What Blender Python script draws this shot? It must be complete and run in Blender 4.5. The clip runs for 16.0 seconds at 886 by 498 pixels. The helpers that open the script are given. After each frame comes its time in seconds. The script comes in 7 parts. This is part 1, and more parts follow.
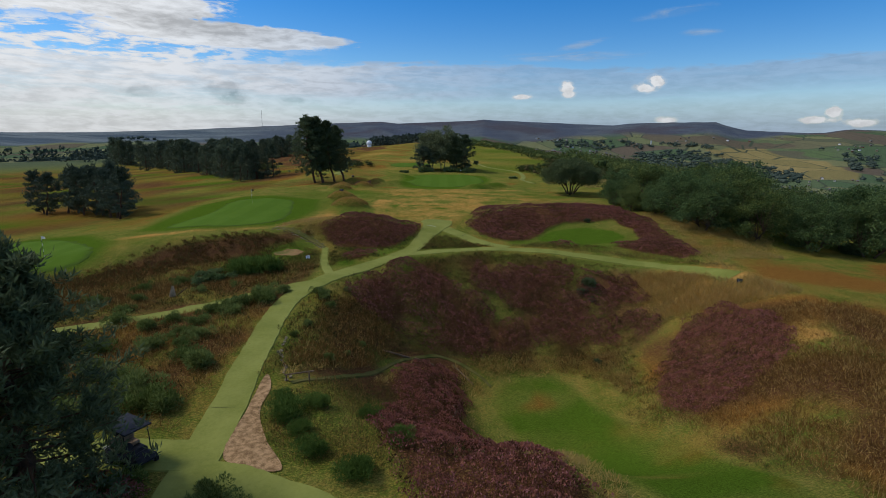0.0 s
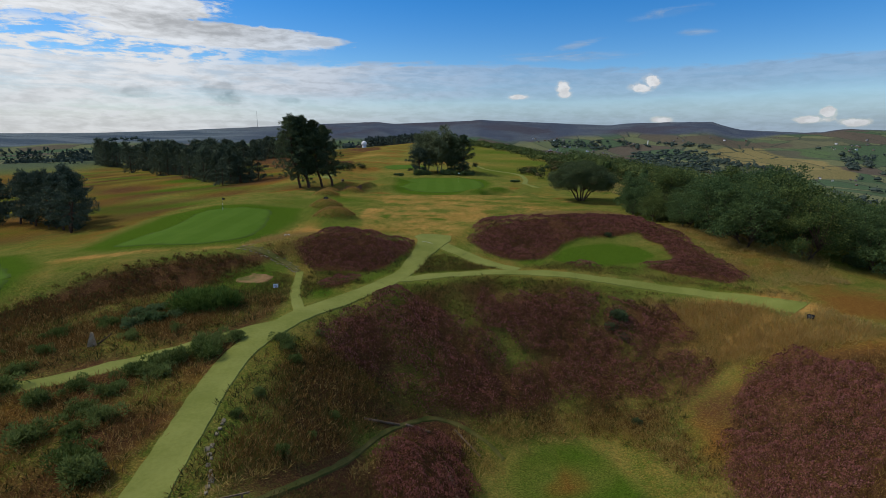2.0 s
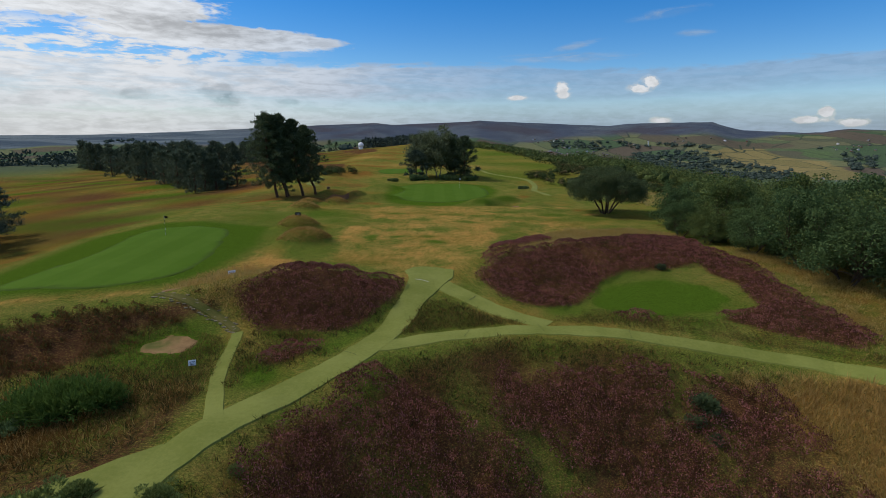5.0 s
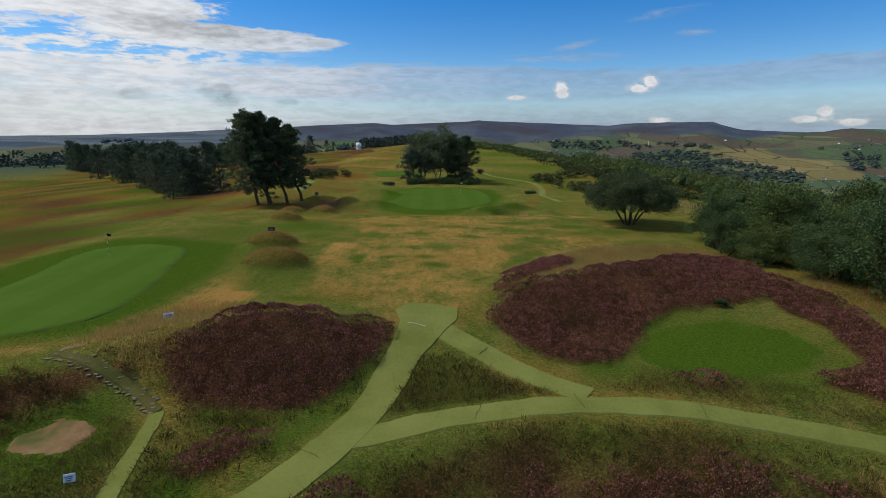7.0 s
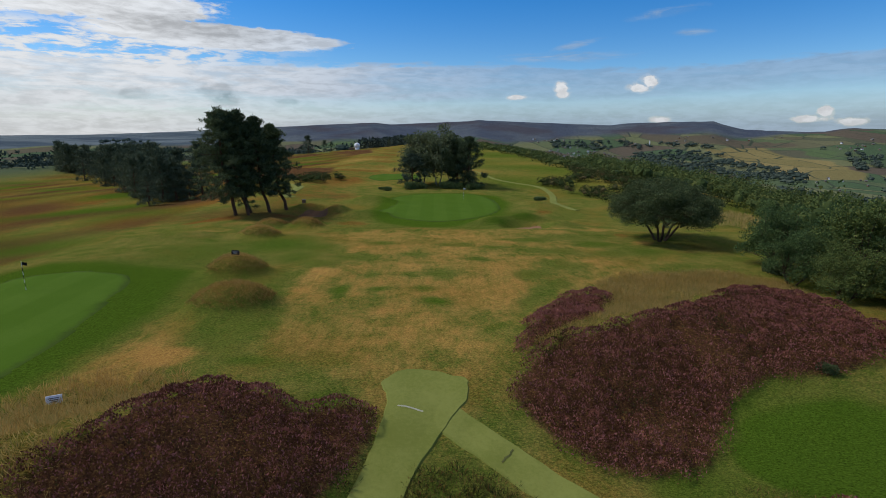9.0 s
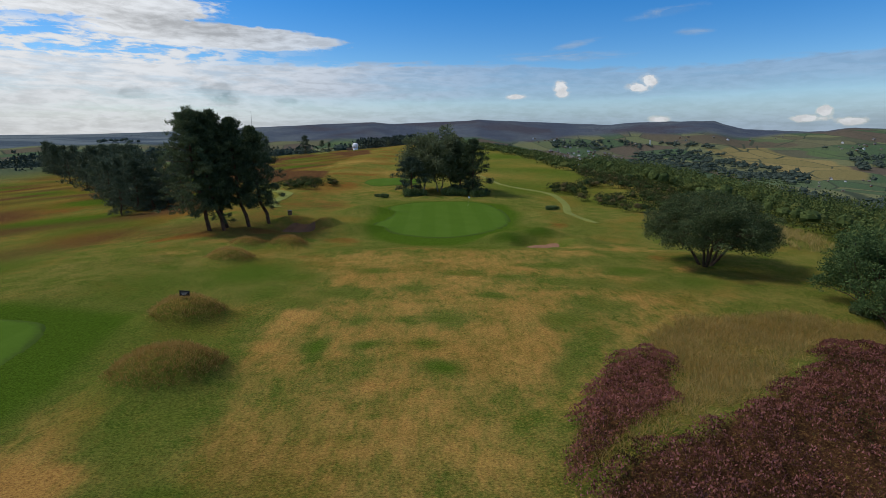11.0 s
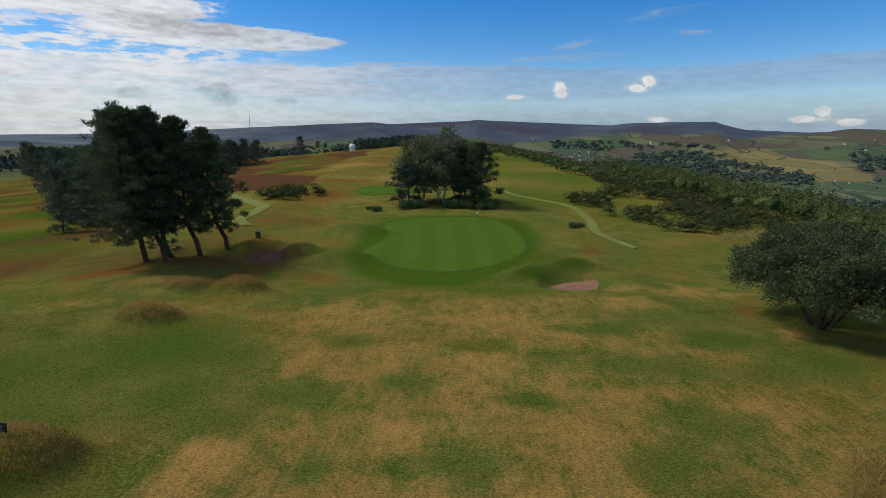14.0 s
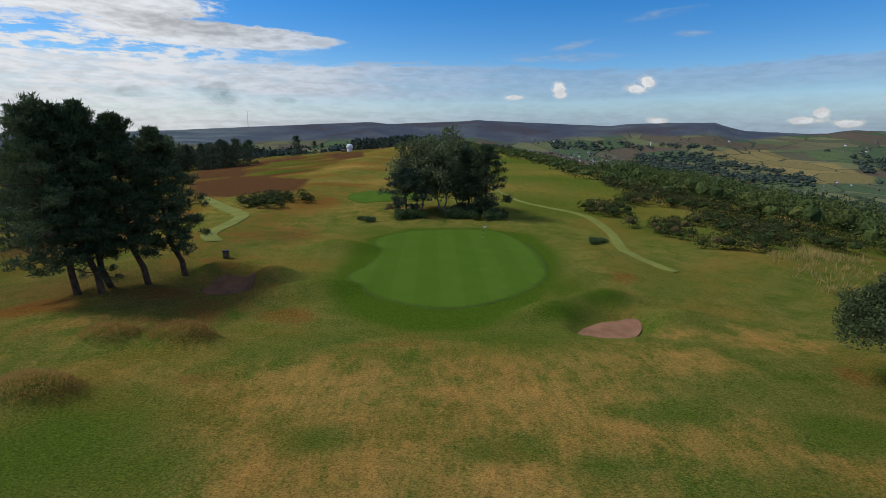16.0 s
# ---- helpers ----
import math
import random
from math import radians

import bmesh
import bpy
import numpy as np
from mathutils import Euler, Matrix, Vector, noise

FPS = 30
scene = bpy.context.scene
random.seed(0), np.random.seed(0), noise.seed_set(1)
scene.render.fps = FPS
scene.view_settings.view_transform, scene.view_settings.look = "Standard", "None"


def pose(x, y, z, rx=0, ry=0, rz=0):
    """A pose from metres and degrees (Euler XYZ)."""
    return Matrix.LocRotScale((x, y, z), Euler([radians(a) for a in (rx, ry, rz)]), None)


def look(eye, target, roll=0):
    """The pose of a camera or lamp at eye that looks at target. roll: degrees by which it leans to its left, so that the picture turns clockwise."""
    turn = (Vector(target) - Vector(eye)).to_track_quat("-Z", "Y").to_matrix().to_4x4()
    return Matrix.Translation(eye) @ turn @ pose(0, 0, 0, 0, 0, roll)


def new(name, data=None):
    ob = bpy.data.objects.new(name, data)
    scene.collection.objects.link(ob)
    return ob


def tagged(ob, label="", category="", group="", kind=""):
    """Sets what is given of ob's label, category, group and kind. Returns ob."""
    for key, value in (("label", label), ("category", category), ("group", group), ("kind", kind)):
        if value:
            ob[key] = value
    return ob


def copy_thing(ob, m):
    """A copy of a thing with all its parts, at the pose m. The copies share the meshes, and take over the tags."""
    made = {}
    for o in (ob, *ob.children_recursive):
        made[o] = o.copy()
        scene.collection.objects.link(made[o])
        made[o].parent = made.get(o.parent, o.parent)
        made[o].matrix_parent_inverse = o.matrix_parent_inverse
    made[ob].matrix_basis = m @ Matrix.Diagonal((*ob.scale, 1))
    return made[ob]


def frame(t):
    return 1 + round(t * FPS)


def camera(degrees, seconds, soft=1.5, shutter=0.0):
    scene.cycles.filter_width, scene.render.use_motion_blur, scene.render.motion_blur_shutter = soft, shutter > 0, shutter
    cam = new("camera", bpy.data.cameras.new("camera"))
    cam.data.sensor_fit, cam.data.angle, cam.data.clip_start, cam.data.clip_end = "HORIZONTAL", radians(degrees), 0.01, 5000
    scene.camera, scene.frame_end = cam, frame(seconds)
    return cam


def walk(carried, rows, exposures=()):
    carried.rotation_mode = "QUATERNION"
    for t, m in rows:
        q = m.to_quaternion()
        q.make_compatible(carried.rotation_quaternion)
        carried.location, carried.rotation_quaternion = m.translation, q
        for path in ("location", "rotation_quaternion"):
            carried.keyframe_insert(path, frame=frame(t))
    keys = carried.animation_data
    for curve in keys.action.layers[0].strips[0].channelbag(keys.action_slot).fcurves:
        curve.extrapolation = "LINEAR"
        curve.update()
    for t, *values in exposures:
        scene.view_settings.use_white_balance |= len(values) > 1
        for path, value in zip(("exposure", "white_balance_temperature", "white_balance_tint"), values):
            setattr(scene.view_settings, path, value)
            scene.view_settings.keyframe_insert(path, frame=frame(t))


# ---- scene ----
# ---- camera ----
cam = camera(82.2, 16.0, soft=0.75)
PATH = [
    (0, (0.496, 0.734, 12.381), (0.506, 2.688, 11.953), 0.6),
    (0.5, (0.501, 3.192, 12.419), (0.515, 5.146, 11.991), 0.5),
    (1, (0.455, 5.932, 12.475), (0.475, 7.885, 12.048), 0.5),
    (1.5, (0.446, 8.428, 12.513), (0.467, 10.382, 12.086), 0.4),
    (2, (0.392, 11.143, 12.515), (0.415, 13.096, 12.088), 0.5),
    (2.5, (0.397, 13.679, 12.549), (0.42, 15.632, 12.121), 0.5),
    (3, (0.443, 16.357, 12.577), (0.467, 18.311, 12.149), 0.4),
    (3.5, (0.493, 18.815, 12.601), (0.517, 20.769, 12.174), 0.4),
    (4, (0.504, 21.505, 12.581), (0.529, 23.459, 12.156), 0.4),
    (6.5, (0.511, 34.471, 12.651), (0.538, 36.425, 12.228), 0.3),
    (7, (0.518, 37.125, 12.703), (0.546, 39.08, 12.279), 0.3),
    (7.5, (0.515, 39.599, 12.757), (0.544, 41.553, 12.332), 0.4),
    (8, (0.476, 42.311, 12.825), (0.505, 44.265, 12.399), 0.3),
    (8.5, (0.468, 44.774, 12.911), (0.496, 46.728, 12.485), 0.3),
    (9, (0.424, 47.491, 13.004), (0.452, 49.445, 12.579), 0.3),
    (11.5, (-0.094, 60.234, 13.746), (-0.062, 62.187, 13.319), 0.3),
    (12, (-0.215, 62.917, 13.816), (-0.18, 64.87, 13.39), 0.3),
    (12.5, (-0.324, 65.366, 13.919), (-0.286, 67.319, 13.492), 0.3),
    (13, (-0.359, 68.113, 14.012), (-0.322, 70.066, 13.586), 0.4),
    (13.5, (-0.341, 70.679, 14.038), (-0.307, 72.633, 13.613), 0.4),
    (14, (-0.356, 73.315, 14.159), (-0.322, 75.268, 13.733), 0.4),
    (14.5, (-0.426, 75.842, 14.257), (-0.39, 77.796, 13.831), 0.4),
    (15, (-0.484, 78.605, 14.31), (-0.447, 80.559, 13.885), 0.5),
    (15.5, (-0.517, 81.151, 14.364), (-0.481, 83.105, 13.938), 0.5),
    (16, (-0.581, 83.852, 14.41), (-0.542, 85.806, 13.984), 0.6),
]
walk(cam, [(t, look(eye, target, roll)) for t, eye, target, roll in PATH])

# ---- sky, sun ----
SUN_AZ, SUN_EL = -80, 48           # degrees from north (+y), to the west; above the horizon


def nodes_of(tree):
    """A short way to add nodes: n(type, inputs by name or index, **settings)."""
    def n(kind, ins=None, **settings):
        node = tree.nodes.new(kind)
        for key, value in settings.items():
            setattr_plain(node, key, value)
        for key, value in (ins or {}).items():
            if isinstance(value, bpy.types.NodeSocket):
                tree.links.new(value, node.inputs[key])
            else:
                node.inputs[key].default_value = value
        return node
    return n


def setattr_plain(node, key, value):
    if key == "operation":
        node.operation = value
    elif key == "data_type":
        node.data_type = value
    elif key == "blend_type":
        node.blend_type = value
    elif key == "attribute_name":
        node.attribute_name = value
    elif key == "feature":
        node.feature = value
    elif key == "noise_dimensions":
        node.noise_dimensions = value
    elif key == "interpolation_type":
        node.interpolation_type = value
    elif key == "vector_type":
        node.vector_type = value


def build_sky():
    world = bpy.data.worlds.new("sky")
    scene.world = world
    world.use_nodes = True
    tree = world.node_tree
    tree.nodes.clear()
    n = nodes_of(tree)

    def m(op, a, b=0.0, c=0.0):
        return n("ShaderNodeMath", {0: a, 1: b, 2: c}, operation=op).outputs[0]

    def smooth(v, lo, hi):
        return n("ShaderNodeMapRange", {0: v, 1: lo, 2: hi, 3: 0.0, 4: 1.0}, interpolation_type="SMOOTHSTEP").outputs[0]

    sky = n("ShaderNodeTexSky")
    sky.sky_type, sky.sun_disc = "NISHITA", False
    sky.sun_elevation, sky.sun_rotation = radians(SUN_EL), radians(SUN_AZ)
    sky.air_density, sky.dust_density, sky.ozone_density = 1.0, 0.1, 4.0
    way = n("ShaderNodeTexCoord").outputs["Generated"]
    part = n("ShaderNodeSeparateXYZ", {0: way})
    x, y, z = part.outputs
    az = m("MULTIPLY", m("ARCTAN2", x, y), 57.2958)
    el = m("MULTIPLY", m("ARCSINE", z), 57.2958)
    # noise drawn out along the horizon, as flat layers of cloud look from below
    spot = n("ShaderNodeCombineXYZ", {0: m("MULTIPLY", az, 0.045), 1: m("MULTIPLY", el, 0.32), 2: 0.3}).outputs[0]
    wisps = n("ShaderNodeTexNoise", {"Vector": spot, "Scale": 1.6, "Detail": 6.0, "Roughness": 0.54, "Distortion": 0.5}).outputs[0]
    fine = n("ShaderNodeTexNoise", {"Vector": n("ShaderNodeCombineXYZ", {0: m("MULTIPLY", az, 0.3), 1: m("MULTIPLY", el, 0.9), 2: 4.0}).outputs[0],
                                    "Scale": 1.4, "Detail": 6.0, "Roughness": 0.65}).outputs[0]

    curl = n("ShaderNodeTexNoise", {"Vector": n("ShaderNodeCombineXYZ", {0: az, 1: m("MULTIPLY", el, 1.3), 2: 9.0}).outputs[0], "Scale": 0.9, "Detail": 6.0, "Roughness": 0.6}).outputs[0]

    def bank(az0, el0, w, h, soft, ragged=0.5, source=None, tilt=0.0):
        u, rise = m("SUBTRACT", az, az0), m("SUBTRACT", el, el0)
        v = m("DIVIDE", m("SUBTRACT", rise, m("MULTIPLY", u, tilt)), h)
        u = m("DIVIDE", u, w)
        d = m("SQRT", m("ADD", m("MULTIPLY", u, u), m("MULTIPLY", v, v)))
        d = m("ADD", d, m("MULTIPLY", m("SUBTRACT", source or fine, 0.5), ragged * 2))
        return m("SUBTRACT", 1.0, smooth(d, 1.0 - soft, 1.0 + soft))

    flow = n("ShaderNodeTexNoise", {"Vector": n("ShaderNodeCombineXYZ", {0: m("MULTIPLY", az, 0.16), 1: m("MULTIPLY", el, 1.1), 2: 7.0}).outputs[0],
                                    "Scale": 1.0, "Detail": 7.0, "Roughness": 0.6, "Distortion": 0.7}).outputs[0]
    tuft = n("ShaderNodeTexNoise", {"Vector": n("ShaderNodeCombineXYZ", {0: m("MULTIPLY", az, 0.55), 1: m("MULTIPLY", el, 1.9), 2: 2.0}).outputs[0],
                                    "Scale": 1.0, "Detail": 6.0, "Roughness": 0.58, "Distortion": 0.3}).outputs[0]
    west = smooth(az, 16, -34)
    # the high western bank with its grey keel
    bankwest = 0.0
    for spec in LAYERS:
        bankwest = m("MAXIMUM", bankwest, bank(*spec[:6], tuft, spec[6]))
    # broken rows of small cloud below it
    rows = m("MULTIPLY", smooth(m("ADD", m("MULTIPLY", flow, 0.55), m("MULTIPLY", tuft, 0.45)), 0.44, 0.55), m("MULTIPLY", smooth(az, -10, -26), m("MULTIPLY", smooth(el, 10.6, 9.0), smooth(el, 5.2, 6.4))))
    # the lower sheet: white in the west, thin and grey-blue in the east
    edge = m("ADD", el, m("ADD", m("MULTIPLY", m("SUBTRACT", flow, 0.5), 1.8), m("MULTIPLY", m("SUBTRACT", tuft, 0.5), 0.8)))
    lift = m("ADD", m("MULTIPLY", smooth(az, 24, 41), 0.5), m("MULTIPLY", m("SUBTRACT", smooth(az, -30, -2), smooth(az, 8, 16)), 0.7))
    sheet = smooth(m("SUBTRACT", edge, lift), 7.2, 6.6)
    floor = smooth(m("SUBTRACT", el, m("MULTIPLY", smooth(az, 12, 41), 0.9)), 2.6, 4.6)
    body = m("MAXIMUM", m("SUBTRACT", 1.0, m("MULTIPLY", smooth(az, -14, 14), 0.36)), 0.0)
    body = m("MULTIPLY", body, m("ADD", 0.72, m("MULTIPLY", smooth(m("ADD", m("MULTIPLY", flow, 0.6), m("MULTIPLY", wisps, 0.4)), 0.36, 0.58), 0.28)))
    body = m("MULTIPLY", body, m("MAXIMUM", floor, m("ADD", 0.25, m("MULTIPLY", west, 0.72))))
    sheet = m("MULTIPLY", sheet, body)
    thin = 0.0
    for spec in EAST_WISPS:
        thin = m("MAXIMUM", thin, bank(*spec[:6], None, spec[6]))
    thin = m("MULTIPLY", thin, m("ADD", 0.12, m("MULTIPLY", smooth(flow, 0.42, 0.62), 0.5)))
    puffs = 0.0
    for spec in CLOUDS:
        puffs = m("MAXIMUM", puffs, bank(*spec, source=curl))
    # cloud overhead, above the camera's view, added to tune the ambient light
    high = m("MULTIPLY", smooth(wisps, 0.25, 0.6), m("MULTIPLY", smooth(el, 15, 26), 0.45))
    haze = smooth(el, 6.5, 0.8)
    cover = m("MAXIMUM", m("MAXIMUM", bankwest, rows), m("MAXIMUM", sheet, thin))
    cover = m("MAXIMUM", cover, m("MAXIMUM", puffs, high))
    cover = m("MAXIMUM", cover, m("MULTIPLY", haze, m("ADD", 0.90, m("MULTIPLY", west, 0.06))))
    # tones: bright rims, grey undersides, dimmer towards the east
    shade = m("ADD", 0.86, m("MULTIPLY", smooth(m("ADD", m("MULTIPLY", tuft, 0.5), m("MULTIPLY", flow, 0.5)), 0.38, 0.6), 0.24))
    shade = m("SUBTRACT", shade, m("MULTIPLY", bank(-23.5, 10.1, 7.5, 0.9, 0.8, 0.6, tuft, -0.05), 0.32))
    for spec in GREY_PUFFS:
        shade = m("SUBTRACT", shade, m("MULTIPLY", bank(*spec, source=curl), 0.26))
    shade = m("MULTIPLY", shade, m("ADD", 0.74, m("MULTIPLY", west, 0.30)))
    shade = m("ADD", shade, m("MULTIPLY", bankwest, 0.08))
    shade = m("MAXIMUM", shade, m("MULTIPLY", puffs, m("ADD", 0.86, m("MULTIPLY", smooth(curl, 0.35, 0.6), 0.18))))
    hue = n("ShaderNodeMix", {0: west, 6: (0.50, 0.68, 0.94, 1.0), 7: (0.87, 0.90, 0.94, 1.0)}, data_type="RGBA").outputs[2]
    hue = n("ShaderNodeMix", {0: puffs, 6: hue, 7: (0.93, 0.96, 1.0, 1.0)}, data_type="RGBA").outputs[2]
    shade = m("MULTIPLY", shade, m("SUBTRACT", 1.0, m("MULTIPLY", haze, 0.12)))
    tone = n("ShaderNodeVectorMath", {0: hue, 3: shade}, operation="SCALE").outputs[0]
    deep = n("ShaderNodeHueSaturation", {"Hue": 0.509, "Saturation": 1.44, "Value": 1.22, "Color": sky.outputs[0]}).outputs[0]
    # unseen sky overhead gets a warmer tone to take blue from the ambient light
    warm = n("ShaderNodeMix", {0: smooth(el, 16, 30), 6: tone, 7: (0.90, 0.90, 0.88, 1.0)}, data_type="RGBA").outputs[2]
    clear = n("ShaderNodeBackground", {"Color": deep, "Strength": 0.1})
    cloud = n("ShaderNodeBackground", {"Color": warm, "Strength": CLOUD_LIGHT})
    mix = n("ShaderNodeMixShader", {0: cover, 1: clear.outputs[0], 2: cloud.outputs[0]})
    n("ShaderNodeOutputWorld", {0: mix.outputs[0]})


CLOUD_LIGHT = 0.76
# banks of the western cloud: azimuth, elevation, half-width, half-height, softness, raggedness, slope
LAYERS = [(-36.0, 12.0, 13.0, 2.0, 0.12, 0.45, 0.06), (-22.0, 9.55, 11.6, 1.15, 0.13, 0.40, -0.01), (-30.5, 11.6, 8.5, 1.6, 0.14, 0.5, 0.0), (-14.5, 9.5, 4.9, 0.62, 0.14, 0.3, 0.01)]
# thin eastern wisps, the same way
EAST_WISPS = [(13.5, 8.3, 5.0, 0.42, 0.6, 0.7, -0.01), (23.0, 11.9, 2.6, 0.35, 0.7, 0.8, 0.08), (25.5, 10.0, 1.5, 0.25, 0.7, 0.8, 0.0), (14.5, 9.4, 2.0, 0.3, 0.7, 0.9, 0.2)]
# small clouds: azimuth, elevation, half-width, half-height, softness, raggedness
CLOUDS = [(13.3, 5.3, 0.85, 0.62, 0.3, 0.8), (13.5, 4.6, 0.75, 0.42, 0.35, 0.8), (21.9, 5.7, 0.85, 0.72, 0.3, 0.8), (21.0, 5.1, 1.1, 0.5, 0.35, 0.8), (36.8, 2.5, 0.65, 0.5, 0.25, 0.8),
          (35.7, 1.9, 1.3, 0.33, 0.3, 1.0), (38.8, 1.65, 1.1, 0.34, 0.3, 1.0), (23.3, 1.95, 0.9, 0.35, 0.4, 0.9), (8.6, 4.35, 1.2, 0.26, 0.4, 0.9)]
# grey scraps against the pale western sheet, the same way
GREY_PUFFS = [(-22.4, 4.5, 1.5, 0.8, 0.5, 0.9), (-21.3, 3.6, 1.1, 0.6, 0.4, 0.8), (-29.6, 4.0, 1.3, 0.5, 0.5, 0.9), (-15.5, 3.7, 1.0, 0.25, 0.5, 0.9)]
build_sky()
sun = new("sun", bpy.data.lights.new("sun", "SUN"))
sun.data.energy, sun.data.angle, sun.data.color = 2.7, radians(14), (1.0, 0.945, 0.86)
sun.matrix_world = look((0, 0, 60), (-math.sin(radians(-SUN_AZ)) * -1, -math.cos(radians(SUN_AZ)), 60 - math.tan(radians(SUN_EL))))

# ---- materials ----
def material(name, rough=0.8, spec=0.3):
    mat = bpy.data.materials.new(name)
    mat.use_nodes = True
    tree = mat.node_tree
    shader = tree.nodes["Principled BSDF"]
    shader.inputs["Roughness"].default_value = rough
    shader.inputs["Specular IOR Level"].default_value = spec
    return mat, nodes_of(tree), shader, tree


def mixed(n, fac, a, b):
    node = n("ShaderNodeMix", {0: fac, 6: a, 7: b}, data_type="RGBA")
    return node.outputs[2]


def rgb(r, g, b):
    return (r, g, b, 1.0)


def place(n):
    return n("ShaderNodeNewGeometry").outputs["Position"]


def noise_at(n, scale, detail=4.0, rough=0.55, vec=None, distortion=0.0):
    return n("ShaderNodeTexNoise", {"Vector": vec or place(n), "Scale": scale, "Detail": detail, "Roughness": rough, "Distortion": distortion}).outputs[0]


def stepped(n, v, lo, hi):
    return n("ShaderNodeMapRange", {0: v, 1: lo, 2: hi, 3: 0.0, 4: 1.0}, interpolation_type="SMOOTHSTEP").outputs[0]


def calc(n, op, a, b=0.0):
    return n("ShaderNodeMath", {0: a, 1: b}, operation=op).outputs[0]


def bumped(n, shader, tree, height, strength, distance):
    node = n("ShaderNodeBump", {"Height": height, "Strength": strength, "Distance": distance})
    tree.links.new(node.outputs[0], shader.inputs["Normal"])


def speckled(name, dark, light, scale, rough=0.85, grain=None, bump=0.3, spec=0.08, third=None):
    """A surface of two tones in soft patches with fine grain and relief."""
    mat, n, shader, tree = material(name, rough, spec)
    big, small = noise_at(n, scale, 5), noise_at(n, grain or scale * 9, 3, 0.7)
    v = calc(n, "ADD", calc(n, "MULTIPLY", big, 0.65), calc(n, "MULTIPLY", small, 0.35))
    col = mixed(n, stepped(n, v, 0.36, 0.64), dark, light)
    if third:
        col = mixed(n, stepped(n, noise_at(n, scale * 0.37, 3), 0.5, 0.68), col, third)
    tree.links.new(col, shader.inputs["Base Color"])
    bumped(n, shader, tree, small, bump, 0.03)
    return mat


def leafy(name, dark, light, rough=0.55, patch=0.5, spec=0.25, glow=0.12, third=None, each=0.6, vary=0.4, crisp=0.0, kin=None):
    """Foliage: every leaf its own tone, broad patches of light and dark growth, some light through the blade."""
    mat, n, shader, tree = material(name, rough, spec)
    own = n("ShaderNodeNewGeometry").outputs["Random Per Island"]
    which = n("ShaderNodeObjectInfo").outputs["Random"]
    v = calc(n, "ADD", calc(n, "MULTIPLY", own, each), calc(n, "MULTIPLY", stepped(n, noise_at(n, patch, 3), crisp, 1 - crisp) if crisp else noise_at(n, patch, 3), 1.1 - each))
    v = calc(n, "ADD", v, calc(n, "MULTIPLY", calc(n, "SUBTRACT", which, 0.25), vary))
    col = mixed(n, stepped(n, v, 0.25, 1.05), dark, light)
    if third:
        col = mixed(n, stepped(n, calc(n, "ADD", own, calc(n, "MULTIPLY", noise_at(n, patch * 1.7, 2), 0.8)), 1.0, 1.25), col, third)
    if kin:  # some plants of a bluer or yellower kind
        col = mixed(n, calc(n, "MULTIPLY", stepped(n, calc(n, "FRACT", calc(n, "MULTIPLY", which, 7.3)), 0.5, 0.7), 0.75), col, mixed(n, own, kin[0], kin[1]))
    tree.links.new(col, shader.inputs["Base Color"])
    if glow:
        through_leaf = n("ShaderNodeBsdfTranslucent", {"Color": col})
        both = n("ShaderNodeMixShader", {0: glow, 1: shader.outputs[0], 2: through_leaf.outputs[0]})
        tree.links.new(both.outputs[0], tree.nodes["Material Output"].inputs[0])
    return mat


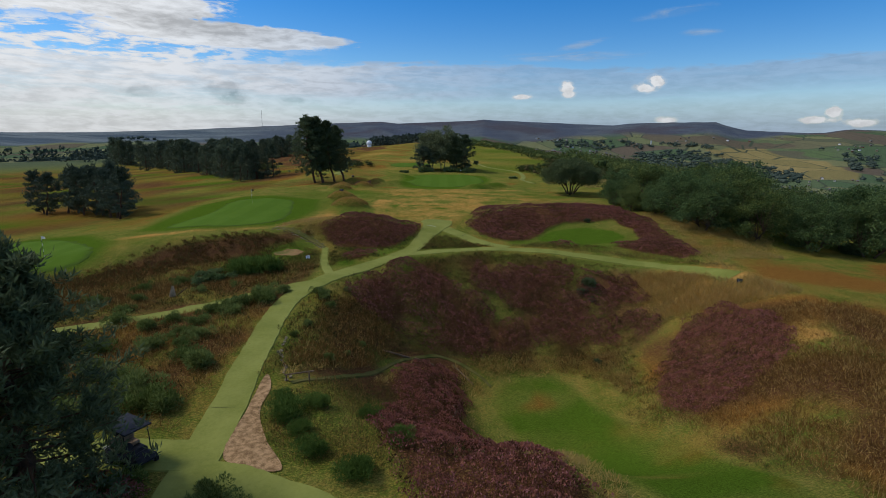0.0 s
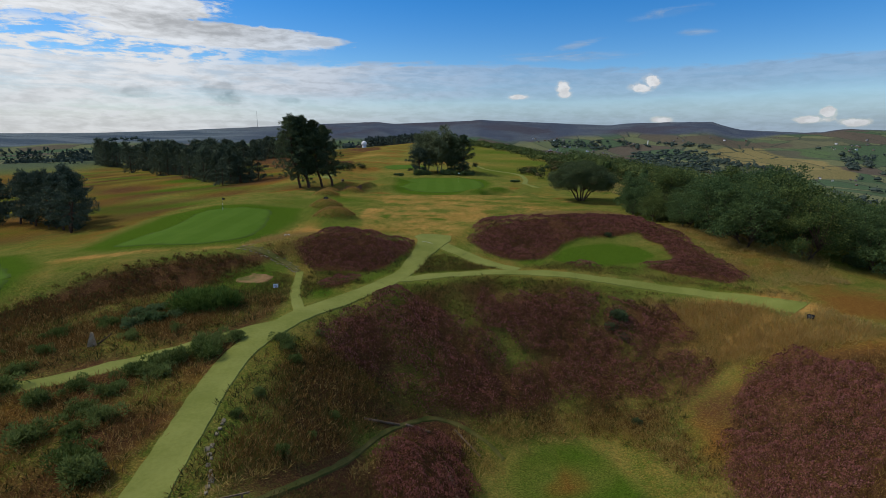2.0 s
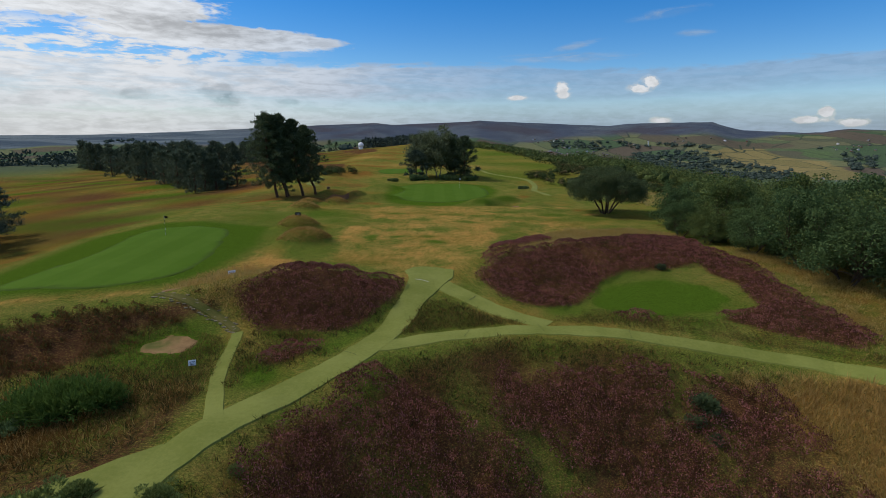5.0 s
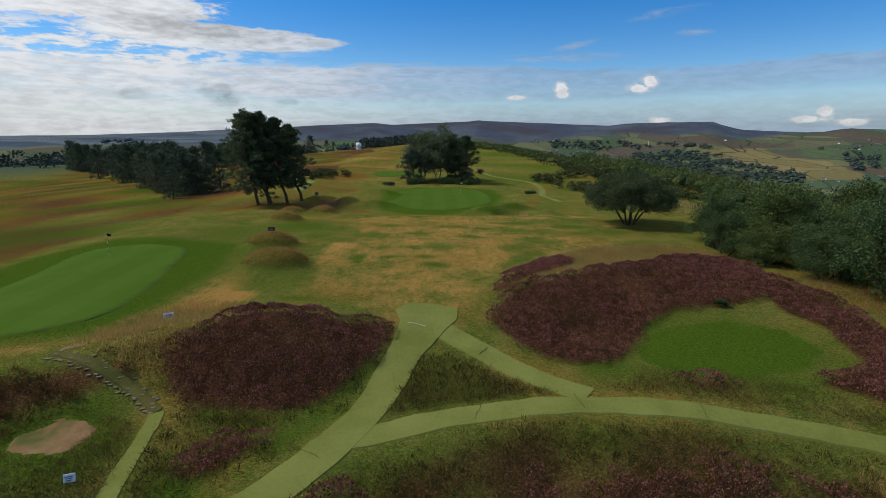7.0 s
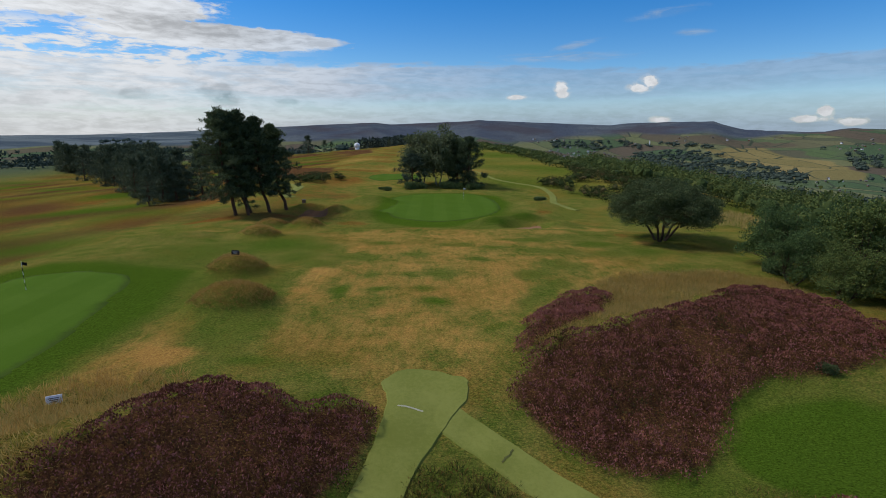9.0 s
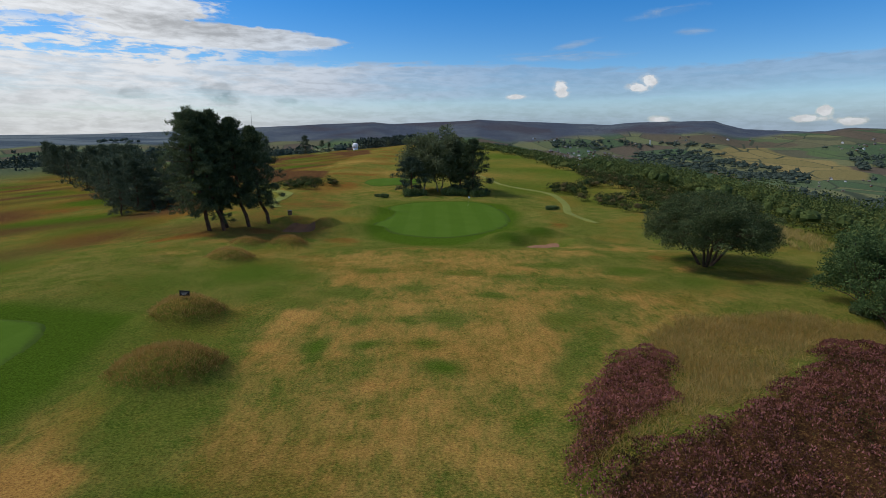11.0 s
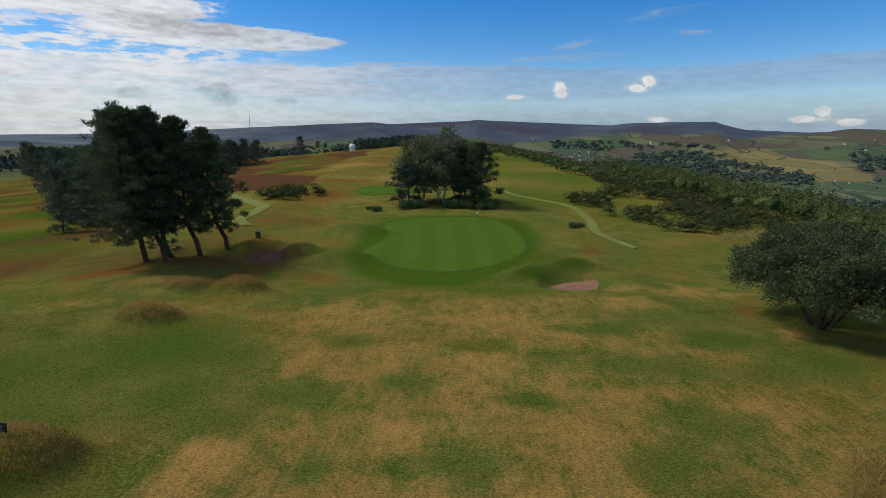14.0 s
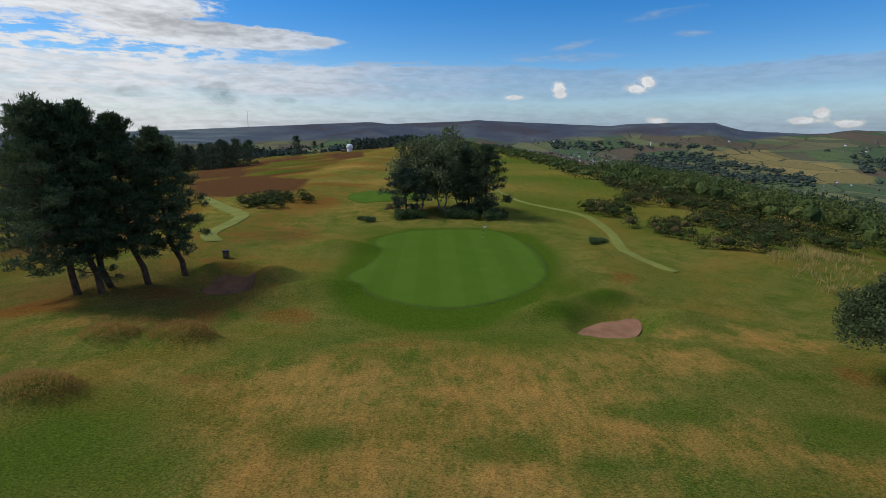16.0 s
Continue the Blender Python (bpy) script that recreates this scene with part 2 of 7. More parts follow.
def ground_material(name):
    mat, n, shader, tree = material(name, 1.0, 0.0)
    near = n("ShaderNodeSeparateColor", {0: n("ShaderNodeAttribute", attribute_name="cover").outputs["Color"]})
    far = n("ShaderNodeSeparateColor", {0: n("ShaderNodeAttribute", attribute_name="land").outputs["Color"]})
    lush, straw, heath = near.outputs[0], near.outputs[1], near.outputs[2]
    distant, moor, rust = far.outputs[0], far.outputs[1], far.outputs[2]
    p = place(n)
    n1, n2, n3 = noise_at(n, 0.09, 5, 0.6), noise_at(n, 0.45, 5, 0.65), noise_at(n, 4.5, 5, 0.72)
    n4 = noise_at(n, 14.0, 3, 0.7)
    # mixed rough sward
    col = mixed(n, stepped(n, calc(n, "ADD", calc(n, "MULTIPLY", n2, 0.6), calc(n, "MULTIPLY", n3, 0.4)), 0.36, 0.64), rgb(0.064, 0.100, 0.020), rgb(0.150, 0.140, 0.046))
    # broad drifts of tan and olive
    col = mixed(n, calc(n, "MULTIPLY", stepped(n, calc(n, "ADD", calc(n, "MULTIPLY", n1, 0.7), calc(n, "MULTIPLY", n3, 0.3)), 0.48, 0.64), 0.48), col, mixed(n, n3, rgb(0.170, 0.092, 0.026), rgb(0.255, 0.152, 0.050)))
    spots = calc(n, "MULTIPLY", stepped(n, noise_at(n, 0.30, 5, 0.62, None, 0.5), 0.56, 0.68), calc(n, "SUBTRACT", 1.0, distant))
    # bleached patches, broken at the edges and combed along the mowing
    comb = noise_at(n, 1.0, 4, 0.7, n("ShaderNodeVectorMath", {0: p, 1: (1.9, 0.6, 1.0)}, operation="MULTIPLY").outputs[0], 0.6)
    dry = calc(n, "ADD", straw, calc(n, "ADD", calc(n, "MULTIPLY", calc(n, "SUBTRACT", n2, 0.5), 0.9), calc(n, "MULTIPLY", calc(n, "SUBTRACT", comb, 0.5), 1.0)))
    bleached = mixed(n, stepped(n, noise_at(n, 0.17, 4, 0.6), 0.42, 0.6), rgb(0.282, 0.126, 0.042), rgb(0.350, 0.188, 0.070))
    col = mixed(n, calc(n, "MULTIPLY", stepped(n, dry, 0.2, 1.0), 0.78), col, mixed(n, n3, bleached, rgb(0.45, 0.262, 0.108)))
    red = calc(n, "ADD", rust, calc(n, "MULTIPLY", calc(n, "SUBTRACT", n2, 0.5), 0.8))
    col = mixed(n, stepped(n, red, 0.3, 0.8), col, mixed(n, n3, rgb(0.110, 0.052, 0.018), rgb(0.200, 0.102, 0.032)))
    wet = calc(n, "ADD", calc(n, "MAXIMUM", lush, calc(n, "MULTIPLY", spots, 0.5)), calc(n, "ADD", calc(n, "MULTIPLY", calc(n, "SUBTRACT", n2, 0.5), 0.9), calc(n, "MULTIPLY", calc(n, "SUBTRACT", n3, 0.5), 0.35)))
    col = mixed(n, stepped(n, wet, 0.25, 0.95), col, mixed(n, n3, rgb(0.036, 0.080, 0.010), rgb(0.068, 0.112, 0.018)))
    col = mixed(n, stepped(n, lush, 0.7, 0.92), col, mixed(n, n3, rgb(0.038, 0.080, 0.010), rgb(0.064, 0.110, 0.016)))
    dark = calc(n, "ADD", heath, calc(n, "MULTIPLY", calc(n, "SUBTRACT", n3, 0.5), 0.7))
    col = mixed(n, stepped(n, dark, 0.3, 0.75), col, mixed(n, n3, rgb(0.050, 0.026, 0.017), rgb(0.100, 0.050, 0.034)))
    # far country: hedged fields, then moor
    cells = n("ShaderNodeTexVoronoi", {"Vector": n("ShaderNodeVectorMath", {0: p, 1: (1.0, 0.48, 0.0)}, operation="MULTIPLY").outputs[0], "Scale": 0.0098, "Randomness": 0.9})
    pick = n("ShaderNodeSeparateColor", {0: cells.outputs["Color"]})
    field = mixed(n, stepped(n, pick.outputs[0], 0.3, 0.7), rgb(0.060, 0.090, 0.045), rgb(0.122, 0.126, 0.060))
    field = mixed(n, stepped(n, pick.outputs[1], 0.55, 0.9), field, rgb(0.092, 0.074, 0.052))
    field = mixed(n, stepped(n, straw, 0.3, 0.7), field, mixed(n, pick.outputs[2], rgb(0.150, 0.125, 0.050), rgb(0.200, 0.155, 0.062)))
    field = mixed(n, stepped(n, lush, 0.3, 0.7), field, rgb(0.075, 0.105, 0.045))
    field = mixed(n, stepped(n, rust, 0.3, 0.7), field, rgb(0.092, 0.076, 0.050))
    edge = n("ShaderNodeTexVoronoi", {"Vector": n("ShaderNodeVectorMath", {0: p, 1: (1.0, 0.48, 0.0)}, operation="MULTIPLY").outputs[0], "Scale": 0.0098, "Randomness": 0.9}, feature="DISTANCE_TO_EDGE").outputs[0]
    field = mixed(n, calc(n, "SUBTRACT", 1.0, stepped(n, edge, 0.006, 0.022)), field, rgb(0.045, 0.056, 0.036))
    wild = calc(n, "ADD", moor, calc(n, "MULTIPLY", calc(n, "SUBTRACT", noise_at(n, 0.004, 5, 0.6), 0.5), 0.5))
    # moor and western plain mixed bluer and paler: distance haze put into the colour
    hazed_hill = mixed(n, stepped(n, noise_at(n, 0.006, 6, 0.65), 0.4, 0.62), rgb(0.054, 0.064, 0.082), rgb(0.080, 0.092, 0.100))
    hazed_hill = mixed(n, stepped(n, noise_at(n, 0.0022, 4, 0.6), 0.48, 0.62), hazed_hill, rgb(0.058, 0.056, 0.064))
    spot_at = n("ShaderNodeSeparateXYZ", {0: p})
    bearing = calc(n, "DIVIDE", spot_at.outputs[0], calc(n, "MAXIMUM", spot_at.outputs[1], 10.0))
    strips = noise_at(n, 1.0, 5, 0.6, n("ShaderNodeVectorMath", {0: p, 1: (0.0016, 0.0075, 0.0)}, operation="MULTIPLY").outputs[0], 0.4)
    hazed_plain = mixed(n, stepped(n, strips, 0.40, 0.58), rgb(0.058, 0.078, 0.090), rgb(0.128, 0.150, 0.148))
    hazed_hill = mixed(n, calc(n, "MULTIPLY", stepped(n, bearing, -0.22, -0.48), 0.8), hazed_hill, hazed_plain)
    field = mixed(n, stepped(n, wild, 0.3, 0.7), field, hazed_hill)
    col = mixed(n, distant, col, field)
    flecks = noise_at(n, 38.0, 2, 0.6)
    grain = noise_at(n, 10.0, 6, 0.78, n("ShaderNodeVectorMath", {0: p, 1: (0.8, 1.25, 1.0)}, operation="MULTIPLY").outputs[0], 0.4)
    col = mixed(n, calc(n, "MULTIPLY", stepped(n, grain, 0.52, 0.66), calc(n, "MULTIPLY", calc(n, "SUBTRACT", 1.0, distant), calc(n, "SUBTRACT", 0.45, calc(n, "MULTIPLY", stepped(n, wet, 0.4, 0.95), 0.3)))), col, mixed(n, lush, rgb(0.32, 0.235, 0.075), rgb(0.105, 0.140, 0.020)))
    tone = calc(n, "ADD", calc(n, "MULTIPLY", stepped(n, grain, 0.32, 0.6), 0.9), calc(n, "MULTIPLY", calc(n, "ADD", n4, flecks), 0.58))
    # distant ground also keeps more blue, a haze tint in the colour
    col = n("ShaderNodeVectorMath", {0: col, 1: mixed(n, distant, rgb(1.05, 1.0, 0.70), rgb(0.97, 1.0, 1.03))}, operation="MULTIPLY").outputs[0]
    col = n("ShaderNodeVectorMath", {0: col, 3: tone}, operation="SCALE").outputs[0]
    tree.links.new(col, shader.inputs["Base Color"])
    bumped(n, shader, tree, calc(n, "ADD", calc(n, "MULTIPLY", grain, 1.6), calc(n, "MULTIPLY", n3, 1.5)), 0.75, 0.10)
    return mat


def green_material(name, base, other, width, angle=0.0, fringe=((0.036, 0.076, 0.010, 1), (0.070, 0.100, 0.018, 1))):
    """Closely mown turf with faint stripes."""
    mat, n, shader, tree = material(name, 1.0, 0.02)
    p = n("ShaderNodeVectorRotate", {"Vector": place(n), "Angle": radians(angle)})
    part = n("ShaderNodeSeparateXYZ", {0: p.outputs[0]})
    stripe = stepped(n, calc(n, "SINE", calc(n, "MULTIPLY", part.outputs[0], math.pi / width)), -0.25, 0.25)
    v = calc(n, "ADD", calc(n, "MULTIPLY", stripe, 0.13), calc(n, "ADD", calc(n, "MULTIPLY", noise_at(n, 0.35, 4), 0.5), calc(n, "MULTIPLY", noise_at(n, 6, 4, 0.7), 0.35)))
    col = mixed(n, stepped(n, v, 0.3, 0.8), base, other)
    rim = n("ShaderNodeAttribute", attribute_name="rim").outputs["Fac"]
    rim = calc(n, "ADD", rim, calc(n, "MULTIPLY", calc(n, "SUBTRACT", noise_at(n, 1.6, 5, 0.7), 0.5), 0.9))
    col = mixed(n, stepped(n, rim, 0.15, 0.75), mixed(n, noise_at(n, 5, 4, 0.7), fringe[0], fringe[1]), col)
    tone = calc(n, "ADD", 0.78, calc(n, "MULTIPLY", noise_at(n, 16, 4, 0.75), 0.44))
    col = n("ShaderNodeVectorMath", {0: col, 3: tone}, operation="SCALE").outputs[0]
    tree.links.new(col, shader.inputs["Base Color"])
    bumped(n, shader, tree, noise_at(n, 30, 2), 0.2, 0.02)
    return mat


TURF = ground_material("turf and heath")
GREEN = green_material("putting green", rgb(0.062, 0.118, 0.011), rgb(0.080, 0.140, 0.017), 2.2)
HOLLOW_TURF = ground_material("worn hollow turf")
PATH_MAT = speckled("mossy green path surface", rgb(0.145, 0.164, 0.032), rgb(0.196, 0.212, 0.050), 0.35, 0.9, 5, 0.15)
RED_EARTH = speckled("worn red earth", rgb(0.125, 0.064, 0.034), rgb(0.185, 0.10, 0.052), 0.8, 0.95, 7)
SAND = speckled("red bunker sand", rgb(0.21, 0.112, 0.062), rgb(0.29, 0.158, 0.092), 0.7, 0.95, 8)
BARE = speckled("bare sandy earth", rgb(0.19, 0.115, 0.05), rgb(0.26, 0.168, 0.08), 0.9, 0.95, 7)
CHIPS = speckled("wood chippings", rgb(0.16, 0.098, 0.045), rgb(0.38, 0.245, 0.125), 3.5, 0.95, 16, 0.8)
CRACK = speckled("dark joint", rgb(0.07, 0.075, 0.022), rgb(0.11, 0.115, 0.04), 3, 0.95)
PALE = speckled("pale joint", rgb(0.30, 0.30, 0.20), rgb(0.42, 0.41, 0.30), 3, 0.95)
WORN = speckled("worn tan turf", rgb(0.19, 0.115, 0.05), rgb(0.27, 0.168, 0.075), 0.9, 0.95, 9, third=rgb(0.085, 0.095, 0.022))
TRODDEN = speckled("trodden turf", rgb(0.062, 0.072, 0.015), rgb(0.12, 0.105, 0.030), 0.7, 0.95, 7)
PALE_STONE = speckled("pale buff stone", rgb(0.26, 0.19, 0.11), rgb(0.42, 0.32, 0.20), 2.0, 0.9, 12, 0.5)
STONE = speckled("gritstone", rgb(0.12, 0.10, 0.062), rgb(0.25, 0.215, 0.14), 3.0, 0.9, 18, 0.5)
BARK = speckled("bark", rgb(0.045, 0.032, 0.022), rgb(0.11, 0.075, 0.05), 3.0, 0.95, 14, 0.9)
PINE_BARK = speckled("pine bark", rgb(0.05, 0.03, 0.02), rgb(0.13, 0.075, 0.045), 2.5, 0.95, 12, 0.9)
BIRCH_BARK = speckled("birch bark", rgb(0.10, 0.09, 0.075), rgb(0.34, 0.32, 0.28), 2.0, 0.8, 9, 0.5)
NEEDLES = leafy("pine needles", rgb(0.046, 0.068, 0.034), rgb(0.118, 0.148, 0.068), 0.7, 0.5, 0.1, glow=0.2)
BELT_NEEDLES = leafy("shelter belt needles", rgb(0.044, 0.064, 0.038), rgb(0.108, 0.134, 0.074), 0.7, 0.25, 0.1, glow=0.12)
BLUE_NEEDLES = leafy("grey-green pine needles", rgb(0.038, 0.060, 0.038), rgb(0.095, 0.122, 0.078), 0.7, 0.5, 0.1, glow=0.12)
OAK_LEAF = leafy("broad leaves", rgb(0.054, 0.084, 0.032), rgb(0.130, 0.165, 0.070), 0.7, 0.6, 0.1, glow=0.28, third=rgb(0.12, 0.14, 0.06))
BIRCH_LEAF = leafy("birch leaves", rgb(0.080, 0.105, 0.046), rgb(0.155, 0.180, 0.090), 0.7, 0.6, 0.1, glow=0.35)
WOOD_LEAF = leafy("woodland leaves", rgb(0.046, 0.080, 0.022), rgb(0.135, 0.180, 0.055), 0.7, 0.30, 0.1, glow=0.3, third=rgb(0.150, 0.175, 0.045), vary=0.6, crisp=0.3, kin=(rgb(0.040, 0.080, 0.028), rgb(0.098, 0.155, 0.056)))
CANOPY_LEAF = leafy("canopy leaves", rgb(0.034, 0.056, 0.018), rgb(0.100, 0.132, 0.040), 0.8, 0.18, 0.05, glow=0.2, third=rgb(0.115, 0.130, 0.036), crisp=0.3)
THICKET = leafy("dark gorse", rgb(0.038, 0.058, 0.018), rgb(0.098, 0.122, 0.038), 0.9, 0.5, 0.04, glow=0.2, third=rgb(0.12, 0.095, 0.04))
# leaf tones lightened towards blue-grey, distance haze painted in
FAR_LEAF_HAZED = leafy("haze-tinted far woodland leaves", rgb(0.042, 0.060, 0.048), rgb(0.070, 0.090, 0.068), 1.0, 0.05, 0.0, glow=0)
GORSE = leafy("gorse", rgb(0.068, 0.104, 0.022), rgb(0.18, 0.22, 0.066), 0.9, 0.8, 0.04, glow=0.35)
BROOM = leafy("broom", rgb(0.050, 0.092, 0.016), rgb(0.105, 0.165, 0.034), 0.8, 0.8, 0.05, glow=0.35)
SAGE = leafy("grey-leaved scrub", rgb(0.075, 0.118, 0.036), rgb(0.16, 0.215, 0.085), 0.8, 0.8, 0.1, glow=0.25)
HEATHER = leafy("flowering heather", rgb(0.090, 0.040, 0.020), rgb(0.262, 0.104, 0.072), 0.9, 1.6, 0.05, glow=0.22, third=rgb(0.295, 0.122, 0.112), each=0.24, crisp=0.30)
# serves faded growth and, as painted shade, the gaps between lumps
HEATHER_OLD_SHADED = leafy("fading and shaded heather", rgb(0.046, 0.025, 0.014), rgb(0.130, 0.064, 0.030), 0.9, 1.0, 0.05, glow=0.18, each=0.35, third=rgb(0.070, 0.070, 0.022))
STRAW = leafy("dry grass", rgb(0.37, 0.250, 0.072), rgb(0.64, 0.47, 0.18), 0.9, 0.3, 0.05, glow=0.5, third=rgb(0.27, 0.235, 0.070))
RUSSET = leafy("russet grass", rgb(0.115, 0.062, 0.016), rgb(0.255, 0.142, 0.040), 0.9, 0.4, 0.05, glow=0.3, third=rgb(0.38, 0.25, 0.085), each=0.45)
TAN_GRASS = leafy("tawny tussock grass", rgb(0.25, 0.145, 0.038), rgb(0.52, 0.33, 0.105), 0.9, 0.6, 0.05, glow=0.4, third=rgb(0.46, 0.30, 0.10), each=0.5)
MEADOW = leafy("rough grass", rgb(0.048, 0.064, 0.014), rgb(0.135, 0.106, 0.028), 0.9, 0.30, 0.05, glow=0.3, third=rgb(0.25, 0.150, 0.050))
RANK = leafy("rank grass", rgb(0.030, 0.040, 0.011), rgb(0.082, 0.074, 0.020), 0.9, 0.35, 0.05, glow=0.25, third=rgb(0.175, 0.090, 0.026), each=0.4)
BRACKEN = leafy("rusty bracken", rgb(0.085, 0.044, 0.016), rgb(0.22, 0.115, 0.036), 0.9, 0.7, 0.05, glow=0.3, third=rgb(0.080, 0.092, 0.026), each=0.4)
WHITE = speckled("white paint", rgb(0.72, 0.73, 0.74), rgb(0.82, 0.82, 0.82), 1.0, 0.5, 10, 0.05)
BLACK = speckled("black plastic", rgb(0.012, 0.012, 0.014), rgb(0.03, 0.03, 0.032), 4, 0.45, 20, 0.05)
TIMBER = speckled("weathered timber", rgb(0.12, 0.08, 0.05), rgb(0.26, 0.18, 0.11), 3, 0.85, 16, 0.4)
STEEL = speckled("weathered grey metal", rgb(0.19, 0.19, 0.19), rgb(0.28, 0.28, 0.27), 3, 0.4, 12, 0.05)
ROOF = speckled("slate roof", rgb(0.12, 0.115, 0.115), rgb(0.20, 0.19, 0.185), 0.3, 0.7, 2)
GLASS = speckled("dark window glass", rgb(0.02, 0.025, 0.03), rgb(0.035, 0.04, 0.045), 1, 0.15, 3, 0.0, 0.5)

# ---- the lie of the land ----
def ease(a, b, v):
    """Smooth step from 0 at a to 1 at b."""
    k = np.clip((np.asarray(v, float) - a) / (b - a), 0, 1)
    return k * k * (3 - 2 * k)


def knob(x, y, cx, cy, rx, ry, turn, height, p=2.0):
    """A rounded rise (or dip) with its centre, half-widths, turn in degrees and height."""
    c, s = math.cos(radians(turn)), math.sin(radians(turn))
    u, v = ((x - cx) * c + (y - cy) * s) / rx, (-(x - cx) * s + (y - cy) * c) / ry
    return height * np.exp(-((u * u + v * v) ** (p / 2)))


# Rises and dips of the near ground: centre x, y, half-widths, turn, height, sharpness.
MOUNDS = [
    (-9.5, 65.3, 6.0, 3.6, 8, 1.45, 2.6),      # heather mound west of the path's head
    (-17.0, 63.6, 3.2, 2.0, 30, 0.7, 2),
    (16.5, 76.6, 11.5, 4.4, 4, 1.4, 2.6),      # heather mound east of it
    (24.0, 82.5, 8.0, 4, -8, 0.75, 2),
    (-14.2, 82.9, 2.8, 2.1, 10, 1.7, 2.8),    # hummocks on the fairway
    (-17.2, 91.4, 2.5, 1.5, 5, 1.6, 2.8),
    (-20.6, 107.6, 2.3, 1.3, 0, 1.3, 2.4),
    (-17.0, 115.6, 2.1, 1.3, 0, 1.35, 2.4),
    (-21.6, 115.6, 2.0, 1.2, 0, 1.15, 2.4),
    (-36.5, 106.5, 2.4, 1.3, 0, 0.55, 2),
    (-32.2, 107.2, 2.2, 1.2, 0, 0.55, 2),
    (-28.0, 107.8, 2.4, 1.3, 0, 0.6, 2),
    (8.8, 122.9, 3.4, 1.3, 24, 1.0, 2.4),       # lip above the bunker
    (14.0, 125.9, 3.6, 1.2, 16, 1.15, 2.4),
    (19.4, 122.4, 2.0, 1.6, 0, 0.65, 2),
    (-11.0, 128.0, 4.0, 1.7, 10, 1.1, 2.2),      # swells west of the green
    (-11.5, 143.5, 4.4, 1.8, -10, 1.35, 2.2),
    (-16.0, 131.6, 2.3, 1.5, 20, 1.3, 2.2),
    (-20.8, 133.6, 3.2, 1.2, 10, 1.15, 2.2),
    (19.0, 141.0, 4.0, 5.0, 20, 0.7, 2),
]


HOLLOW = (6.11, 37.13, 44.12, 17.83, 35.07, 24.75, 20.8, 1.6, 8.74, 0.14)   # centre, turn, reach to each side, squareness, depth, floor
SPUR = (5.17, 21.34, 2.43, 9.79, -28.21, 0.63)


def near_ground(x, y):
    """Height of the course itself: a low shelf, the plateau behind its bank, the hollow and the mounds."""
    low = -1.75 + 0.95 * ease(22, 62, y) - 0.5 * ease(-12, -24, x) * ease(70, 40, y)
    foot = np.interp(x, [-90, -46, -33, -26, -19, -12, -4, 6, 14, 30, 60], [40, 45, 49, 54, 58, 60, 61.5, 63, 66, 60, 58])
    wide = np.interp(x, [-46, -20, -10, -4, 30], [7, 6, 7, 11, 12])
    k = np.clip((y - foot) / wide, 0, 1)
    up = k * k * (3 - 2 * k)
    top = 0.95 + 0.4 * ease(88, 97, y) - 0.35 * ease(8, 26, x) - 0.7 * ease(112, 120, y) * ease(-30, -18, x) + 0.5 * ease(120, 142, y) + 1.6 * ease(150, 200, y)
    top = top + 3.0 * ease(220, 420, y)
    west = np.clip(-30 - x, 0, None)
    top = top - 0.105 * np.minimum(west, 24) - 0.085 * np.clip(west - 24, 0, 140)
    top = top + 0.9 * np.exp(-(((x + 37) / 12) ** 2) - ((y - 90) / 12) ** 2)
    east = np.clip(x - np.interp(y, [60, 110, 160, 260, 420], [40, 44, 46, 50, 42]), 0, None)
    top = top - 0.16 * np.minimum(east, 40) - 0.24 * np.clip(east - 40, 0, 260)
    z = low + (top - low) * up
    z = z - 0.05 * np.clip(x - 36, 0, 60) * (1 - up)
    # the hollow: a bowl open to the south-east
    hx, hy, turn, west_r, east_r, south_r, north_r, power, deep, inner = HOLLOW
    c, s = math.cos(radians(turn)), math.sin(radians(turn))
    u, v = (x - hx) * c + (y - hy) * s, -(x - hx) * s + (y - hy) * c
    u = u / np.where(u < 0, west_r, east_r)
    v = v / np.where(v < 0, south_r, north_r)
    rim = (np.abs(u) ** power + np.abs(v) ** power) ** (1 / power)
    z = z - deep * (1 - ease(inner, 1.0, rim))
    z = z + knob(x, y, *SPUR, 2.4)
    z = z + knob(x, y, 0.5, 36.5, 2.6, 5.0, 20, 1.7, 2.2)
    for cx, cy, rx, ry, turn, h, p in MOUNDS:
        z = z + knob(x, y, cx, cy, rx, ry, turn, h, p)
    # two sand bunkers by the green and their steep faces
    z = z - 0.75 * (1 - ease(0.75, 1.12, np.hypot((x - 13.4 - 0.35 * (y - 120.6)) / 3.5, (y - 120.6) / 2.9)))
    z = z - 0.6 * (1 - ease(0.7, 1.15, np.hypot((x + 19.8) / 2.8, (y - 129.6) / 2.4)))
    return z


# The skyline seen from the course: azimuth and elevation in degrees.
SKYLINE = [(-180, 0.4), (-60, 0.2), (-39.5, 0.05), (-33.6, 0.17), (-26.7, 0.50), (-18.9, 0.98), (-11.5, 1.41), (-6.7, 1.64), (-4.9, 1.48), (-0.5, 1.69),
           (3.6, 1.86), (4.7, 2.01), (5.4, 1.95), (8.1, 1.84), (14.1, 1.61), (18.7, 1.43), (20.3, 1.65), (24.1, 1.75), (28.2, 1.78), (29.0, 1.5), (30.6, 1.01),
           (35.9, 0.74), (37.4, 0.79), (38.7, 1.07), (41.3, 0.96), (60, 0.6), (180, 0.4)]
RIDGE = 2900


def far_parts(x, y):
    r = np.hypot(x, y - 60)
    az = np.degrees(np.arctan2(x, y - 60))
    return r, az


